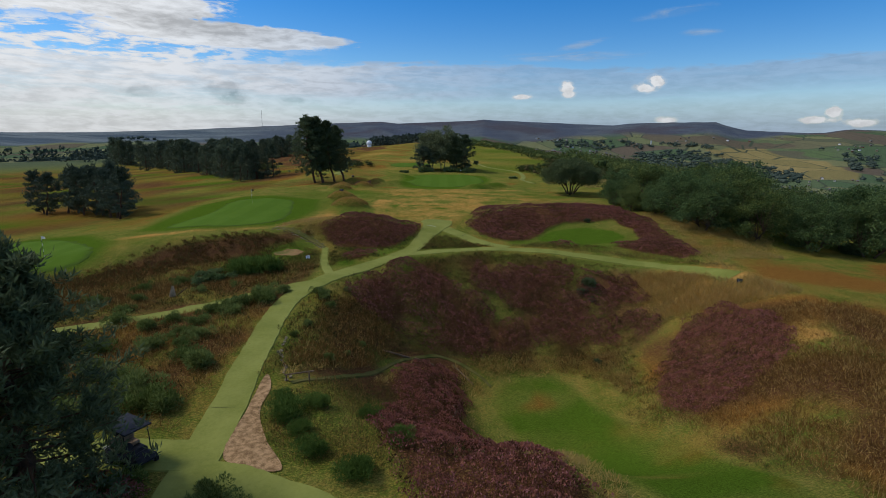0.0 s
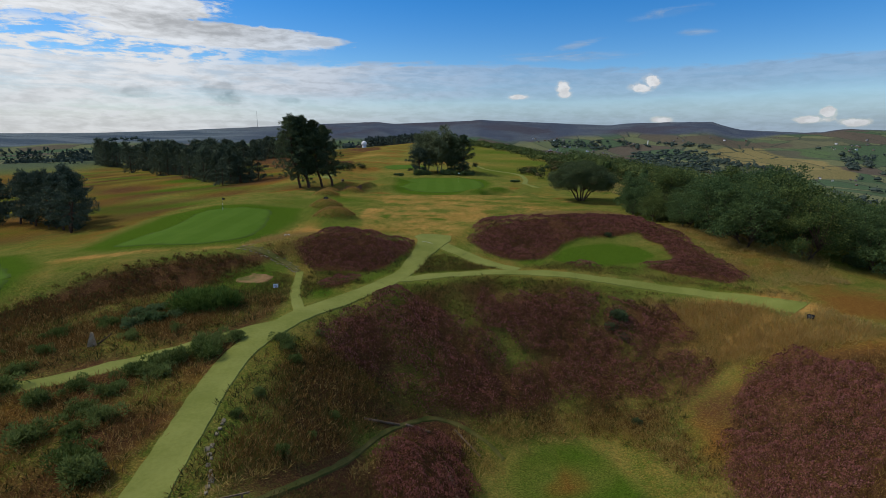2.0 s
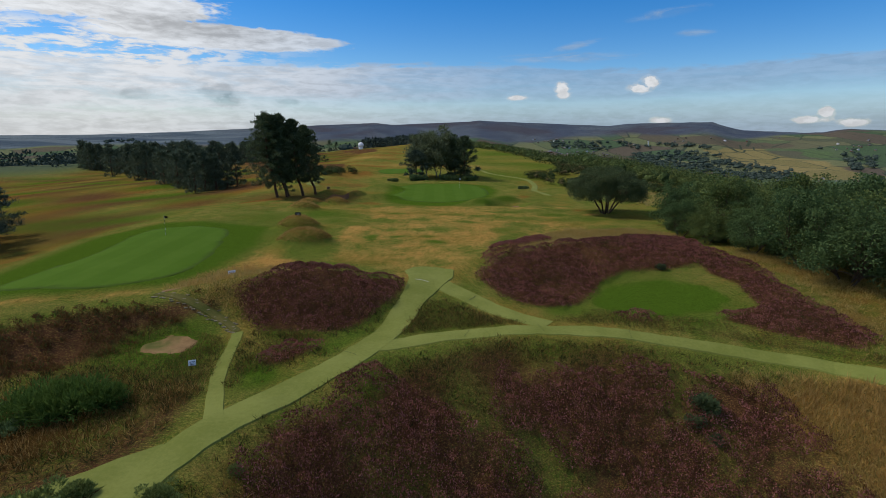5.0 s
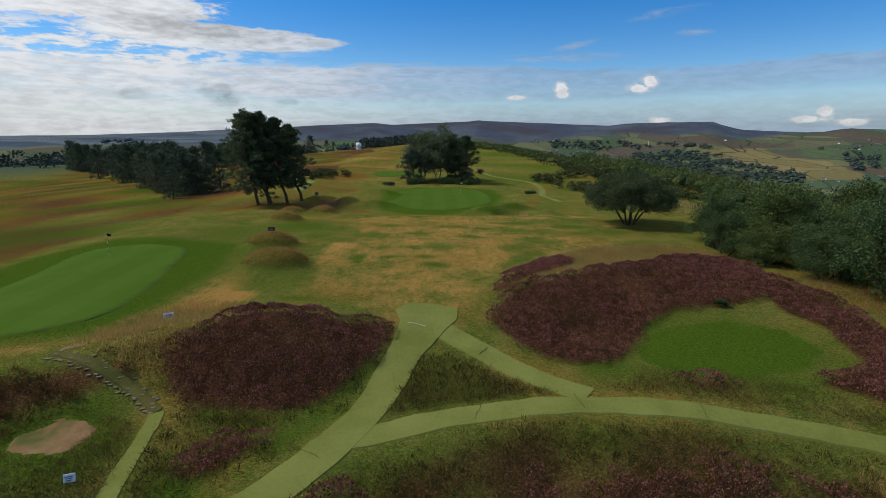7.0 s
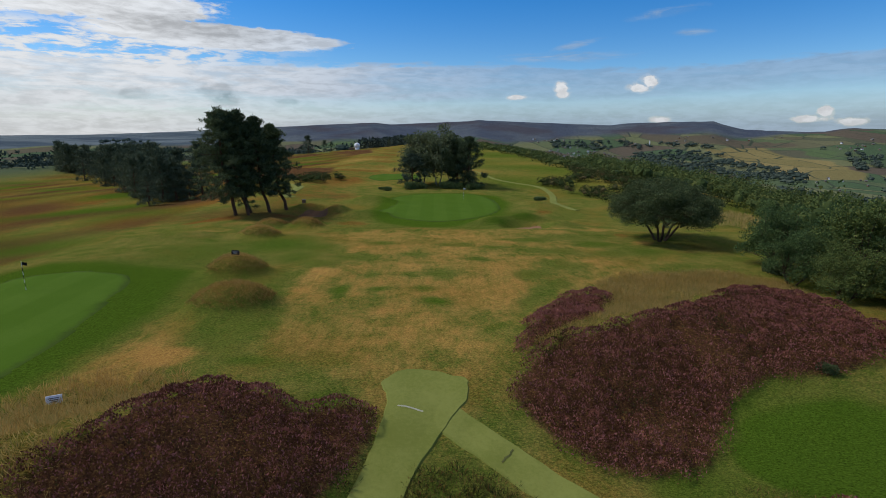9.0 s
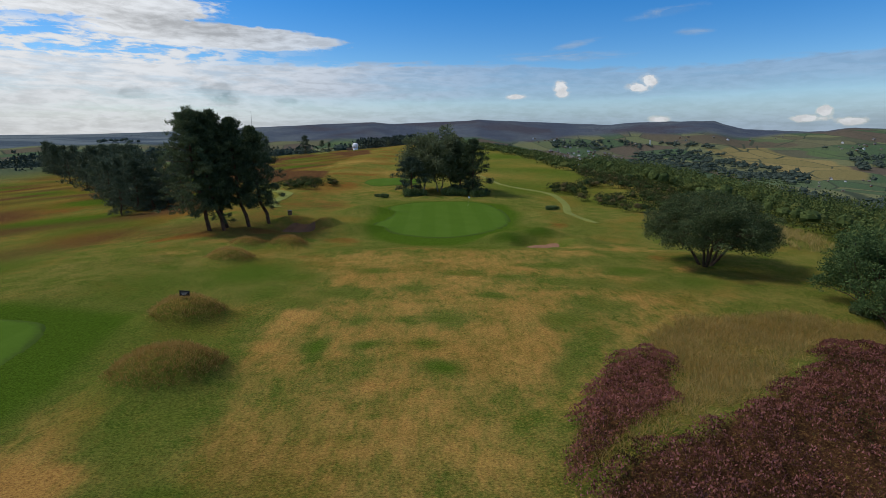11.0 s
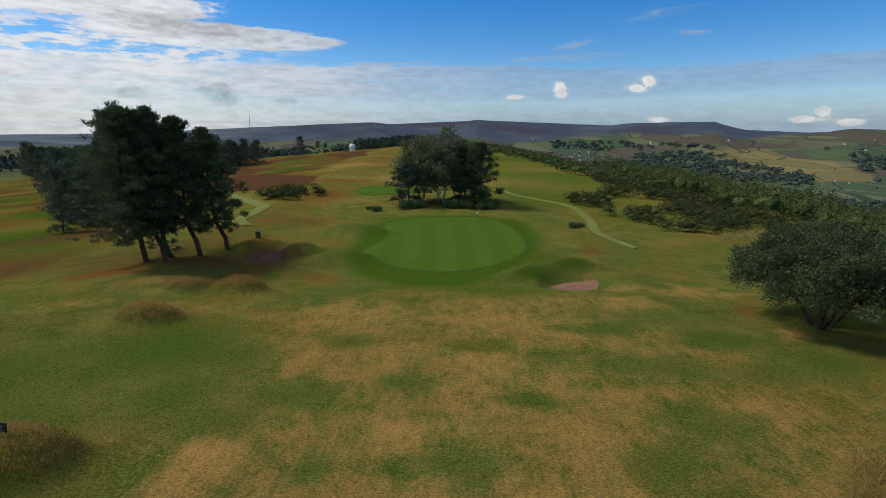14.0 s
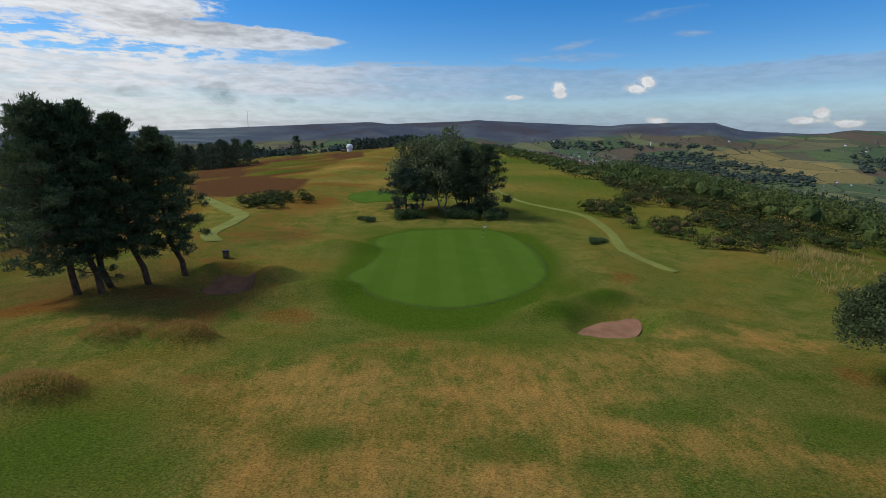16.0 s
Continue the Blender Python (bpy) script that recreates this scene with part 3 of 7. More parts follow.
def far_ground(x, y):
    """The valley beyond the course and the moors that close the view."""
    r, az = far_parts(x, y)
    crest = 14 + RIDGE * np.tan(np.radians(np.interp(az, [a for a, _ in SKYLINE], [e for _, e in SKYLINE])))
    floor = np.interp(az, [-60, -25, -8, 4, 12, 28, 50], [-55, -50, -34, -45, -82, -100, -100])
    k = np.clip((r - 1150) / (RIDGE - 1150), 0, 1)
    z = floor + (crest - floor) * (0.62 * k ** 1.15 + 0.38 * ease(0.45, 1.0, k))
    roll = 7 * np.sin(x / 190 + 1.0) * np.sin(y / 230) + 4 * np.sin(x / 83 - y / 120) + 2.5 * np.sin(x / 47 + y / 61)
    z = z + roll * ease(500, 1300, r) * (1 - 0.9 * ease(0.7, 0.98, k))
    return np.where(r > RIDGE, crest - 0.06 * (r - RIDGE), z)


def ground(x, y):
    """Height of the whole sheet."""
    x, y = np.asarray(x, float), np.asarray(y, float)
    r, az = far_parts(x, y)
    start = np.interp(az, [-40, -20, 2, 12, 30], [420, 560, 620, 420, 330])
    k = ease(0, 1, (r - start) / 520)
    rough = 0.05 * np.sin(x * 0.9 + 1.3 * np.sin(y * 0.5)) * np.sin(y * 0.8 + np.sin(x * 0.6)) + 0.03 * np.sin(x * 2.1 + y * 1.3) * np.sin(y * 1.9 - x)
    z = near_ground(x, y) + rough * tussocky(x, y) * ease(400, 120, r)
    return z * (1 - k) + far_ground(x, y) * k


def inside(x, y, outline, soft=0.0):
    """How far inside a closed outline: 0 outside, 1 inside, over a soft border in metres."""
    x, y = np.asarray(x, float), np.asarray(y, float)
    a = np.array(outline, float)
    b = np.roll(a, -1, 0)
    hit, far = np.zeros(x.shape, bool), np.full(x.shape, 1e9)
    for (ax, ay), (bx, by) in zip(a, b):
        cross = (ay > y) != (by > y)
        hit ^= cross & (x < (bx - ax) * (y - ay) / ((by - ay) or 1e-9) + ax)
        t = np.clip(((x - ax) * (bx - ax) + (y - ay) * (by - ay)) / ((bx - ax) ** 2 + (by - ay) ** 2 + 1e-9), 0, 1)
        far = np.minimum(far, np.hypot(x - ax - t * (bx - ax), y - ay - t * (by - ay)))
    if not soft:
        return hit * 1.0
    return ease(-soft, soft, np.where(hit, far, -far))


def rounded(points, steps=6, closed=True):
    """A smooth line through the given points."""
    p = np.array(points, float)
    n = len(p)
    out = []
    for i in range(n if closed else n - 1):
        q = [p[(i + k) % n] if closed else p[min(max(i + k, 0), n - 1)] for k in (-1, 0, 1, 2)]
        for s in range(steps):
            t = s / steps
            out.append(0.5 * ((2 * q[1]) + (q[2] - q[0]) * t + (2 * q[0] - 5 * q[1] + 4 * q[2] - q[3]) * t * t + (3 * q[1] - q[0] - 3 * q[2] + q[3]) * t ** 3))
    if not closed:
        out.append(p[-1])
    return np.array(out)


# outlines of mown ground, sand and heather on the plan
GREEN_MID = [(-8.5, 150), (-4.4, 156.1), (2.2, 157.9), (8.8, 156.5), (11.6, 148.9), (12.1, 139.4), (11.1, 132.9), (7.8, 127.6), (3.9, 124.5), (0.1, 123.5), (-3.7, 124.9), (-6.9, 127.6), (-9.3, 132.5), (-8.1, 136), (-7.1, 142.2)]
COLLAR_MID = [(-11, 137), (-10.3, 151.9), (-4.5, 159), (6.6, 160), (14.5, 155.2), (14.9, 141.6), (12.3, 130.5), (8.2, 122.8), (2.7, 117.7), (-3.1, 117.7), (-8.6, 122.5), (-11.1, 128.2)]
GREEN_WEST = [(-35.6, 66.6), (-36, 71.4), (-34.8, 78.7), (-35.5, 86.6), (-33.2, 89.9), (-26, 90), (-23.4, 83), (-21.8, 75), (-22.2, 69), (-26.5, 65.3), (-31.5, 65.5)]
COLLAR_WEST = [(-40, 65.8), (-41.5, 76), (-41, 88), (-36, 94.6), (-28.3, 93.9), (-20.6, 93), (-18.4, 82), (-18.6, 71), (-20.6, 66), (-28, 63.2), (-35, 63.4)]
GREEN_LOW = [(-56.3, 63), (-54.2, 66), (-46.9, 64), (-39, 57), (-36.2, 53), (-36.7, 50.6), (-39.5, 49.4), (-46, 50), (-54, 55)]
COLLAR_LOW = [(-60, 62), (-55, 69), (-46, 68), (-37, 59), (-34.4, 53), (-35.5, 49.2), (-39.5, 47.8), (-48, 48), (-58, 54)]
TEE_EAST = [(13.4, 67.8), (14.6, 69.3), (17, 70.5), (21, 70.8), (24.4, 69.4), (25.2, 66.4), (22.6, 64.6), (18.6, 63.7), (15.4, 64.2), (13.2, 66)]
TEE_HOLLOW = [(5.2, 42.5), (6.9, 43.9), (10.1, 44.5), (12.5, 43.5), (13.7, 40.3), (14.9, 36.9), (16.8, 31), (17.2, 24), (16, 17), (10, 16.5), (8.4, 22), (7.8, 33), (5.3, 38.7)]
GREEN_FAR = [(-18.2, 186.8), (-16.3, 195.7), (-10.3, 198.2), (-4, 194), (-4, 186), (-9.1, 182.5), (-14.1, 180.5)]
HEATHERS = {
    "west": [(-14.7, 63), (-13.5, 64.4), (-12.1, 66), (-12, 69.5), (-10.2, 70.8), (-7.7, 69.8), (-5.7, 68.1), (-3.8, 69.6), (-2.4, 69), (-2.2, 67.2), (-3.2, 64.9), (-4.2, 63), (-5, 61.6), (-6.4, 60.4), (-8.2, 60.2), (-10.5, 60.3), (-12, 60.7), (-13.2, 61.5)],
    "path side": [(-10.4, 56.6), (-9, 58.2), (-7.2, 58.3), (-7.9, 56.9), (-9, 55.6), (-10.1, 55.2)],
    "east": [(4, 70.7), (5.5, 73), (7.6, 74.9), (11, 75.9), (16, 79.4), (20.5, 83), (25.2, 87.6), (28.7, 86.3), (29.5, 81), (26.6, 75), (24.4, 73), (21.6, 72.1), (18.2, 72), (15.4, 70.6), (14.2, 68.6), (12.4, 66.6), (10, 65.9), (7.8, 66), (5.1, 68.3)],
    "east knoll": [(4.7, 74), (6.6, 78.4), (8.8, 82.6), (10.5, 85.2), (12.7, 86.5), (14, 85.4), (12.6, 82), (11.1, 78.9), (8.2, 76.5), (5.6, 74)],
    "east tail": [(28.6, 79), (31, 74.4), (30.3, 68.4), (31, 64.8), (31.4, 60), (29.2, 58.6), (26.8, 60), (23.8, 62), (22, 63.4), (24, 64.4), (26.4, 65.6), (26.8, 69.5), (25.4, 72), (26.4, 75)],
    "tee front": [(14.2, 63.6), (15.8, 64.1), (17.4, 63.7), (17.2, 62.9), (15.2, 62.9)],
    "slope": [(-8.2, 49.4), (-5.5, 52), (-3.4, 54.8), (-0.9, 54), (1.6, 52.4), (3.6, 53), (4.3, 56.4), (7.6, 57.3), (10.7, 57), (14.7, 58.2), (18.6, 56.8), (22.4, 55), (22.4, 51.5), (22, 47.5), (17.8, 47.2), (13, 48.4), (6.7, 46.3), (3.1, 45.3), (-0.6, 44.8), (-3.2, 44.6), (-7.6, 45.6)],
    "bank": [(20.2, 42.1), (22.8, 45.6), (26.7, 46.4), (28.6, 43.1), (28.4, 38.4), (26, 35.3), (23.5, 34.3), (20.2, 32.6), (18.3, 33.3), (17.6, 37.2)],
    "crossing": [(-15.4, 18.2), (-13.6, 19.6), (-11.5, 19.3), (-11.2, 16), (-15, 15)],
    "spur": [(-3.5, 38.3), (-1.4, 42.3), (1.7, 43.4), (3, 39.8), (2.4, 35), (4.6, 33), (5.6, 22), (7.4, 17), (1, 16), (-1.8, 21.6), (-3, 24.5), (-2.7, 35.3)],
}
CHIP_BED = [(-9.9, 28.9), (-9.1, 27.4), (-8.9, 25), (-7.7, 22.4), (-6.3, 20.1), (-9.1, 20.9), (-9.6, 24.8)]
BROWN_BANK = [(-38, 43), (-34, 49.5), (-30, 55.5), (-24.3, 60.4), (-19, 62.3), (-15.1, 63.2), (-14.9, 62), (-19.5, 59.6), (-21.6, 55.5), (-27.4, 51.8), (-31, 45.5)]


def tussocky(x, y):
    """1 on rough ground, 0 on mown turf and paths."""
    k = np.ones(np.shape(x))
    for outline in (COLLAR_MID, COLLAR_WEST, COLLAR_LOW, TEE_EAST, TEE_HOLLOW):
        k = k * (1 - inside(x, y, outline, 1.0))
    return k

# ---- ground sheet ----
def part(name, data, mat, parent, label=""):
    """Links mesh data as one mesh object under a thing or a part."""
    ob = new(name, data)
    if not data.materials:
        data.materials.append(mat)
    ob.parent = parent
    return tagged(ob, label) if label else ob


def mesh(name, verts, faces, mat=None, smooth=False):
    me = bpy.data.meshes.new(name)
    me.from_pydata([tuple(v) for v in verts], [], [tuple(f) for f in faces])
    if mat:
        me.materials.append(mat)
    if smooth:
        me.polygons.foreach_set("use_smooth", [True] * len(me.polygons))
    me.update()
    return me


def quick_mesh(name, verts, faces, mat, smooth=False):
    """The same for large arrays of equal-sided faces."""
    verts, faces = np.asarray(verts, np.float32), np.asarray(faces, np.int32)
    me = bpy.data.meshes.new(name)
    me.vertices.add(len(verts))
    me.vertices.foreach_set("co", verts.ravel())
    me.loops.add(faces.size)
    me.loops.foreach_set("vertex_index", faces.ravel())
    me.polygons.add(len(faces))
    me.polygons.foreach_set("loop_start", np.arange(0, faces.size, faces.shape[1], dtype=np.int32))
    me.polygons.foreach_set("use_smooth", np.full(len(faces), smooth))
    me.update(calc_edges=True)
    me.validate()
    me.materials.append(mat)
    return me


def spread(lo, hi, fine, grow, cap, low_end, high_end):
    """Coordinates that are close together between lo and hi and wider apart outside."""
    mid = list(np.arange(lo, hi, fine))
    up, step, v = [], fine, hi
    while v < high_end:
        up.append(v)
        step = min(step * grow, cap)
        v += step
    down, step, v = [], fine, lo
    while v > low_end:
        step = min(step * grow, cap)
        v -= step
        down.append(v)
    return np.array(down[::-1] + mid + up + [high_end])


def fuzz(x, y, s):
    """Cheap smooth variation between -1 and 1 at about s metres."""
    a, b = x / s * 2.1, y / s * 2.1
    return (np.sin(a + 1.7 * np.sin(b * 0.7 + 0.4)) + np.sin(b * 1.13 + 1.9 * np.sin(a * 0.61 - 1.1)) + np.sin(0.73 * (a + b) + 2.3 * np.sin(0.5 * (a - b)))) / 3


def cover_of(x, y):
    """Land cover of the course: lush, bleached, heathy ground; and distance, moor, rust."""
    lush, straw, heath, rust = (np.zeros(x.shape) for _ in range(4))
    fair = inside(x + 2.2 * fuzz(y, x, 6), y + 1.5 * fuzz(x, y, 5), [(-3, 70), (3, 71), (8, 82), (22, 86), (24, 98), (18, 116), (0, 118), (-14, 110), (-17, 100), (-11, 90), (-13, 78)], 5)
    straw = np.maximum(straw, fair * (0.55 + 0.16 * fuzz(x, y, 4.5)))
    lush = np.maximum(lush, fair * np.clip(fuzz(x + 40, y, 3.2) * 0.8 - 0.3, 0, 0.4))
    lush = np.maximum(lush, inside(x, y, [(12, 88), (20, 90), (34, 97), (40, 110), (30, 112), (22, 104), (15, 96)], 4) * (0.16 + 0.35 * fuzz(x, y, 5)))
    straw = np.maximum(straw, inside(x, y, [(13, 82), (16, 81), (25, 89), (31, 88), (33, 93), (24, 94), (14, 89)], 2) * (0.55 + 0.25 * fuzz(x, y, 4)))
    straw = np.maximum(straw, inside(x, y, [(-32, 96), (-16, 94), (-12, 104), (-14, 118), (-24, 120), (-34, 108)], 4) * (0.18 + 0.4 * fuzz(x, y, 5)))
    lush = np.maximum(lush, inside(x, y, [(-16, 74), (-10, 72), (-9, 82), (-15, 95), (-21, 100), (-23, 90), (-20, 80)], 3) * 0.55)
    lush = np.maximum(lush, inside(x, y, [(-14, 106), (0, 112), (14, 112), (18, 124), (15, 160), (-12, 160), (-14, 130)], 5) * (0.5 + 0.25 * fuzz(x, y, 8)))
    lush = np.maximum(lush, inside(x, y, [(-24, 58), (-16, 62), (-12.5, 58), (-14, 54), (-20, 55)], 1.5) * 0.75)
    lush = np.maximum(lush, inside(x, y, [(-5, 50), (6, 57), (20, 58), (30, 56), (31, 59), (8, 60.4), (-4, 57)], 1.5) * 0.6)
    lush = np.maximum(lush, inside(x, y, [(-3.5, 60), (0.5, 67), (6.5, 62.5), (0, 60)], 0.8) * 0.55)
    lush = np.maximum(lush, inside(x, y, [(8, 62.6), (10, 70), (12, 74), (18, 74.5), (25, 70), (29, 62), (27, 58.6), (18, 61.8)], 1.5) * (0.5 + 0.25 * fuzz(x, y, 2.6)))
    lush = np.maximum(lush, inside(x, y, [(-12.6, 51), (-9, 52), (-3.4, 61), (-1.8, 67), (-5, 63), (-11.5, 61)], 1.0) * (0.55 + 0.3 * fuzz(x, y, 2.2)))
    straw = np.maximum(straw, inside(x, y, [(-20, 69), (-14, 70), (-15, 80), (-19, 84), (-22, 74)], 2) * 0.7)
    straw = np.maximum(straw, inside(x, y, [(-46, 56), (-34, 60), (-22, 63.5), (-18, 66), (-26, 65), (-36, 62.5), (-48, 60)], 1.5) * 0.75)
    rust = np.maximum(rust, inside(x, y, [(-18, 63), (-11, 70), (-13, 72), (-20, 68)], 1.5) * 0.5)
    straw = np.maximum(straw, inside(x, y, [(20, 57), (33, 56), (33, 44), (22, 49)], 2) * 0.85)
    straw = np.maximum(straw, inside(x, y, [(28, 41), (31, 41), (30.5, 36), (27.5, 36)], 1) * 0.9)
    rust = np.maximum(rust, inside(x, y, [(17, 8), (40, 8), (44, 38), (36, 46), (26, 49), (18.5, 46), (17, 40), (19, 28)], 2.5) * (0.62 + 0.3 * fuzz(x, y, 5)))
    lush = np.maximum(lush, inside(x, y, [(31, 44), (60, 42), (60, 22), (42, 26), (34, 36)], 4) * np.clip(0.2 + 0.5 * fuzz(x, y, 6), 0, 1))
    rust = np.maximum(rust, inside(x, y, [(31, 48), (52, 44), (66, 60), (34, 58)], 4) * (0.72 + 0.3 * fuzz(x, y, 6)))
    rust = np.maximum(rust, inside(x, y, [(26, 56), (40, 62), (44, 78), (31, 80), (32, 66)], 2) * 0.55)
    rust = np.maximum(rust, inside(x, y, [(-32, 24), (-11, 22), (-13, 42), (-27, 36)], 2) * (0.52 + 0.35 * fuzz(x, y, 4)))
    straw = np.maximum(straw, inside(x, y, [(-38, 38), (-22, 43), (-14, 47), (-20, 50), (-30, 48)], 2) * (0.12 + 0.35 * fuzz(x, y, 4)))
    # the wide western fairway and the far ground
    west = ease(-36, -46, x) * ease(60, 80, y)
    rust = np.maximum(rust, west * (0.56 + 0.36 * fuzz(x * 1.4, y * 0.7, 22)))
    straw = np.maximum(straw, west * np.clip(-0.08 + 0.4 * fuzz(x + 9, y, 17), 0, 1))
    lush = np.maximum(lush, west * np.clip(0.54 + 0.42 * fuzz(x - 30, y * 1.5 + 70, 20), 0, 1))
    beyond = ease(100, 125, y) * ease(-10, -20, x)
    rust = np.maximum(rust, beyond * (0.38 + 0.38 * fuzz(x, y, 11)))
    straw = np.maximum(straw, beyond * (0.08 + 0.4 * fuzz(x + 20, y, 9)))
    heath = np.maximum(heath, np.maximum(west * 1.3, beyond * ease(175, 150, y)) * (0.36 + 0.2 * fuzz(x + 31, y, 14)))
    back = ease(155, 175, y)
    straw = np.maximum(straw, back * (0.35 + 0.3 * fuzz(x, y, 24)))
    rust = np.maximum(rust, back * (0.25 + 0.35 * fuzz(x + 50, y, 33)) * ease(20, -10, x))
    lush = np.maximum(lush, back * ease(0, 20, x) * ease(60, 40, x) * (0.55 + 0.2 * fuzz(x, y, 30)))
    lush = np.maximum(lush, ease(120, 128, y) * ease(14, 20, x) * (0.3 + 0.3 * fuzz(x, y, 12)))
    bowl = inside(x, y, [(-9, 29), (-9.5, 44), (-7, 51), (-2, 56.5), (6, 60), (16, 59.5), (24, 56), (26, 50), (20, 45), (17, 40), (14.5, 46), (6, 45), (1, 40), (-2, 33), (-4, 28)], 2.5)
    heath = np.maximum(heath, bowl * (0.60 + 0.3 * fuzz(x, y, 3.0)))
    lush = np.maximum(lush, bowl * (0.12 + 0.4 * fuzz(x + 11, y, 3.6)))
    floor = inside(x, y, TEE_HOLLOW, 0.9)
    lush = np.maximum(lush * (1 - floor), floor * (0.74 + 0.35 * fuzz(x, y, 3.4)))
    rust = np.maximum(rust * (1 - floor), floor * np.clip(0.22 + 0.75 * fuzz(x + 3, y, 2.7), 0, 1))
    straw = np.maximum(straw, inside(x, y, [(3.2, 42), (5.2, 44.5), (8, 46), (14.5, 45.5), (18.5, 38), (20, 30), (19, 18), (8, 10), (5.5, 22), (6.5, 34)], 1.5) * (1 - floor) * (0.10 + 0.25 * fuzz(x, y, 2.1)))
    heath = np.maximum(heath, inside(x, y, [(-3, 40), (3, 46.5), (10, 48.5), (18, 47), (20, 40), (20.5, 22), (17, 14), (17, 38), (14, 45), (6, 45)], 1.5) * (0.48 + 0.3 * fuzz(x + 8, y, 2.4)))
    heath = np.maximum(heath, inside(x, y, [(17, 8), (40, 8), (42, 36), (34, 44), (26, 48), (18.5, 46), (17, 40), (19, 28)], 2.5) * (0.56 + 0.3 * fuzz(x + 2, y, 4)))
    moorish = inside(x, y, [(-44, 36), (-33, 26), (-13, 23), (-11.6, 50), (-13, 55), (-22, 55.5), (-34, 52), (-46, 47)], 2)
    heath = np.maximum(heath, moorish * (0.56 + 0.32 * fuzz(x + 5, y, 3.3)))
    for name, outline in HEATHERS.items():
        heath = np.maximum(heath, inside(x, y, outline, 0.8) * (0.8 if name != "slope" else 0.55 + 0.3 * fuzz(x, y, 4)))
    heath = np.maximum(heath, inside(x, y, BROWN_BANK, 1.2) * 0.75)
    for outline in FAR_HEATH:
        k = inside(x, y, outline, 3)
        heath, rust, lush = np.maximum(heath, k * 0.95), np.maximum(rust, 0.5 * k), lush * (1 - k)
    for cx, cy, rx, ry, turn, much in FAIRWAY_STRAW:
        k = knob(x, y, cx, cy, rx, ry, turn, 1.0, 2.6)
        straw, lush = np.maximum(straw, k * (much + 0.2 * fuzz(x, y, 2))), lush * (1 - 0.8 * k)
    for cx, cy, rx, ry, turn, h, p in MOUNDS[4:9]:
        straw = np.maximum(straw, 0.55 * knob(x, y, cx, cy, rx, ry, turn, 1.0, 3.0))
    for cx, cy, rx, ry, turn, much in FAIRWAY_RUST:
        k = knob(x, y, cx, cy, rx, ry, turn, 1.0, 2.6)
        rust, lush = np.maximum(rust, k * (much + 0.2 * fuzz(x, y, 3))), lush * (1 - 0.8 * k)
    for cx, cy, rx, ry, turn, much in FAIRWAY_GREEN:
        k = knob(x + 0.4 * fuzz(x, y, 1.7), y + 0.3 * fuzz(y, x, 1.9), cx, cy, rx, ry, turn, 1.0, 2.8)
        lush, straw, rust = np.maximum(lush, k * much), straw * (1 - 0.9 * k), rust * (1 - 0.8 * k)
    k = np.maximum(knob(x, y, 9.4, 122.0, 3.8, 1.8, 22, 1.0, 2.6), knob(x, y, 13.8, 125.0, 3.8, 1.5, 16, 1.0, 2.6))
    lush, straw, rust = np.maximum(lush, 0.8 * k), straw * (1 - k), rust * (1 - k)
    k = inside(x, y, TEE_EAST, 0.7)
    lush, heath = np.maximum(lush, k * 0.95), heath * (1 - k)
    for outline in (COLLAR_MID, COLLAR_WEST, COLLAR_LOW):
        k = inside(x, y, outline, 2.6)
        lush, straw, rust = np.maximum(lush, 0.9 * k), straw * (1 - k), rust * (1 - k)
    r, az = far_parts(x, y)
    start = np.interp(az, [-40, -20, 2, 12, 30], [300, 480, 640, 380, 300])
    distant = ease(0, 1, (r - start) / 120)
    k = np.clip((r - 1150) / (RIDGE - 1150), 0, 1)
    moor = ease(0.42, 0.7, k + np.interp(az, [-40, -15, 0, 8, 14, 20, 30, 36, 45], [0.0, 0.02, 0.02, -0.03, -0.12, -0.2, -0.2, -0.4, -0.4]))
    lush, straw, rust, heath = (v * (1 - distant) for v in (lush, straw, rust, heath))
    for outline in TAN_FIELDS:
        straw = np.maximum(straw, inside(x, y, outline, 12))
    for outline in BROWN_FIELDS:
        rust = np.maximum(rust, inside(x, y, outline, 12))
    for outline in GREEN_FIELDS:
        lush = np.maximum(lush, inside(x, y, outline, 12))
    return lush, straw, heath, distant, moor, rust


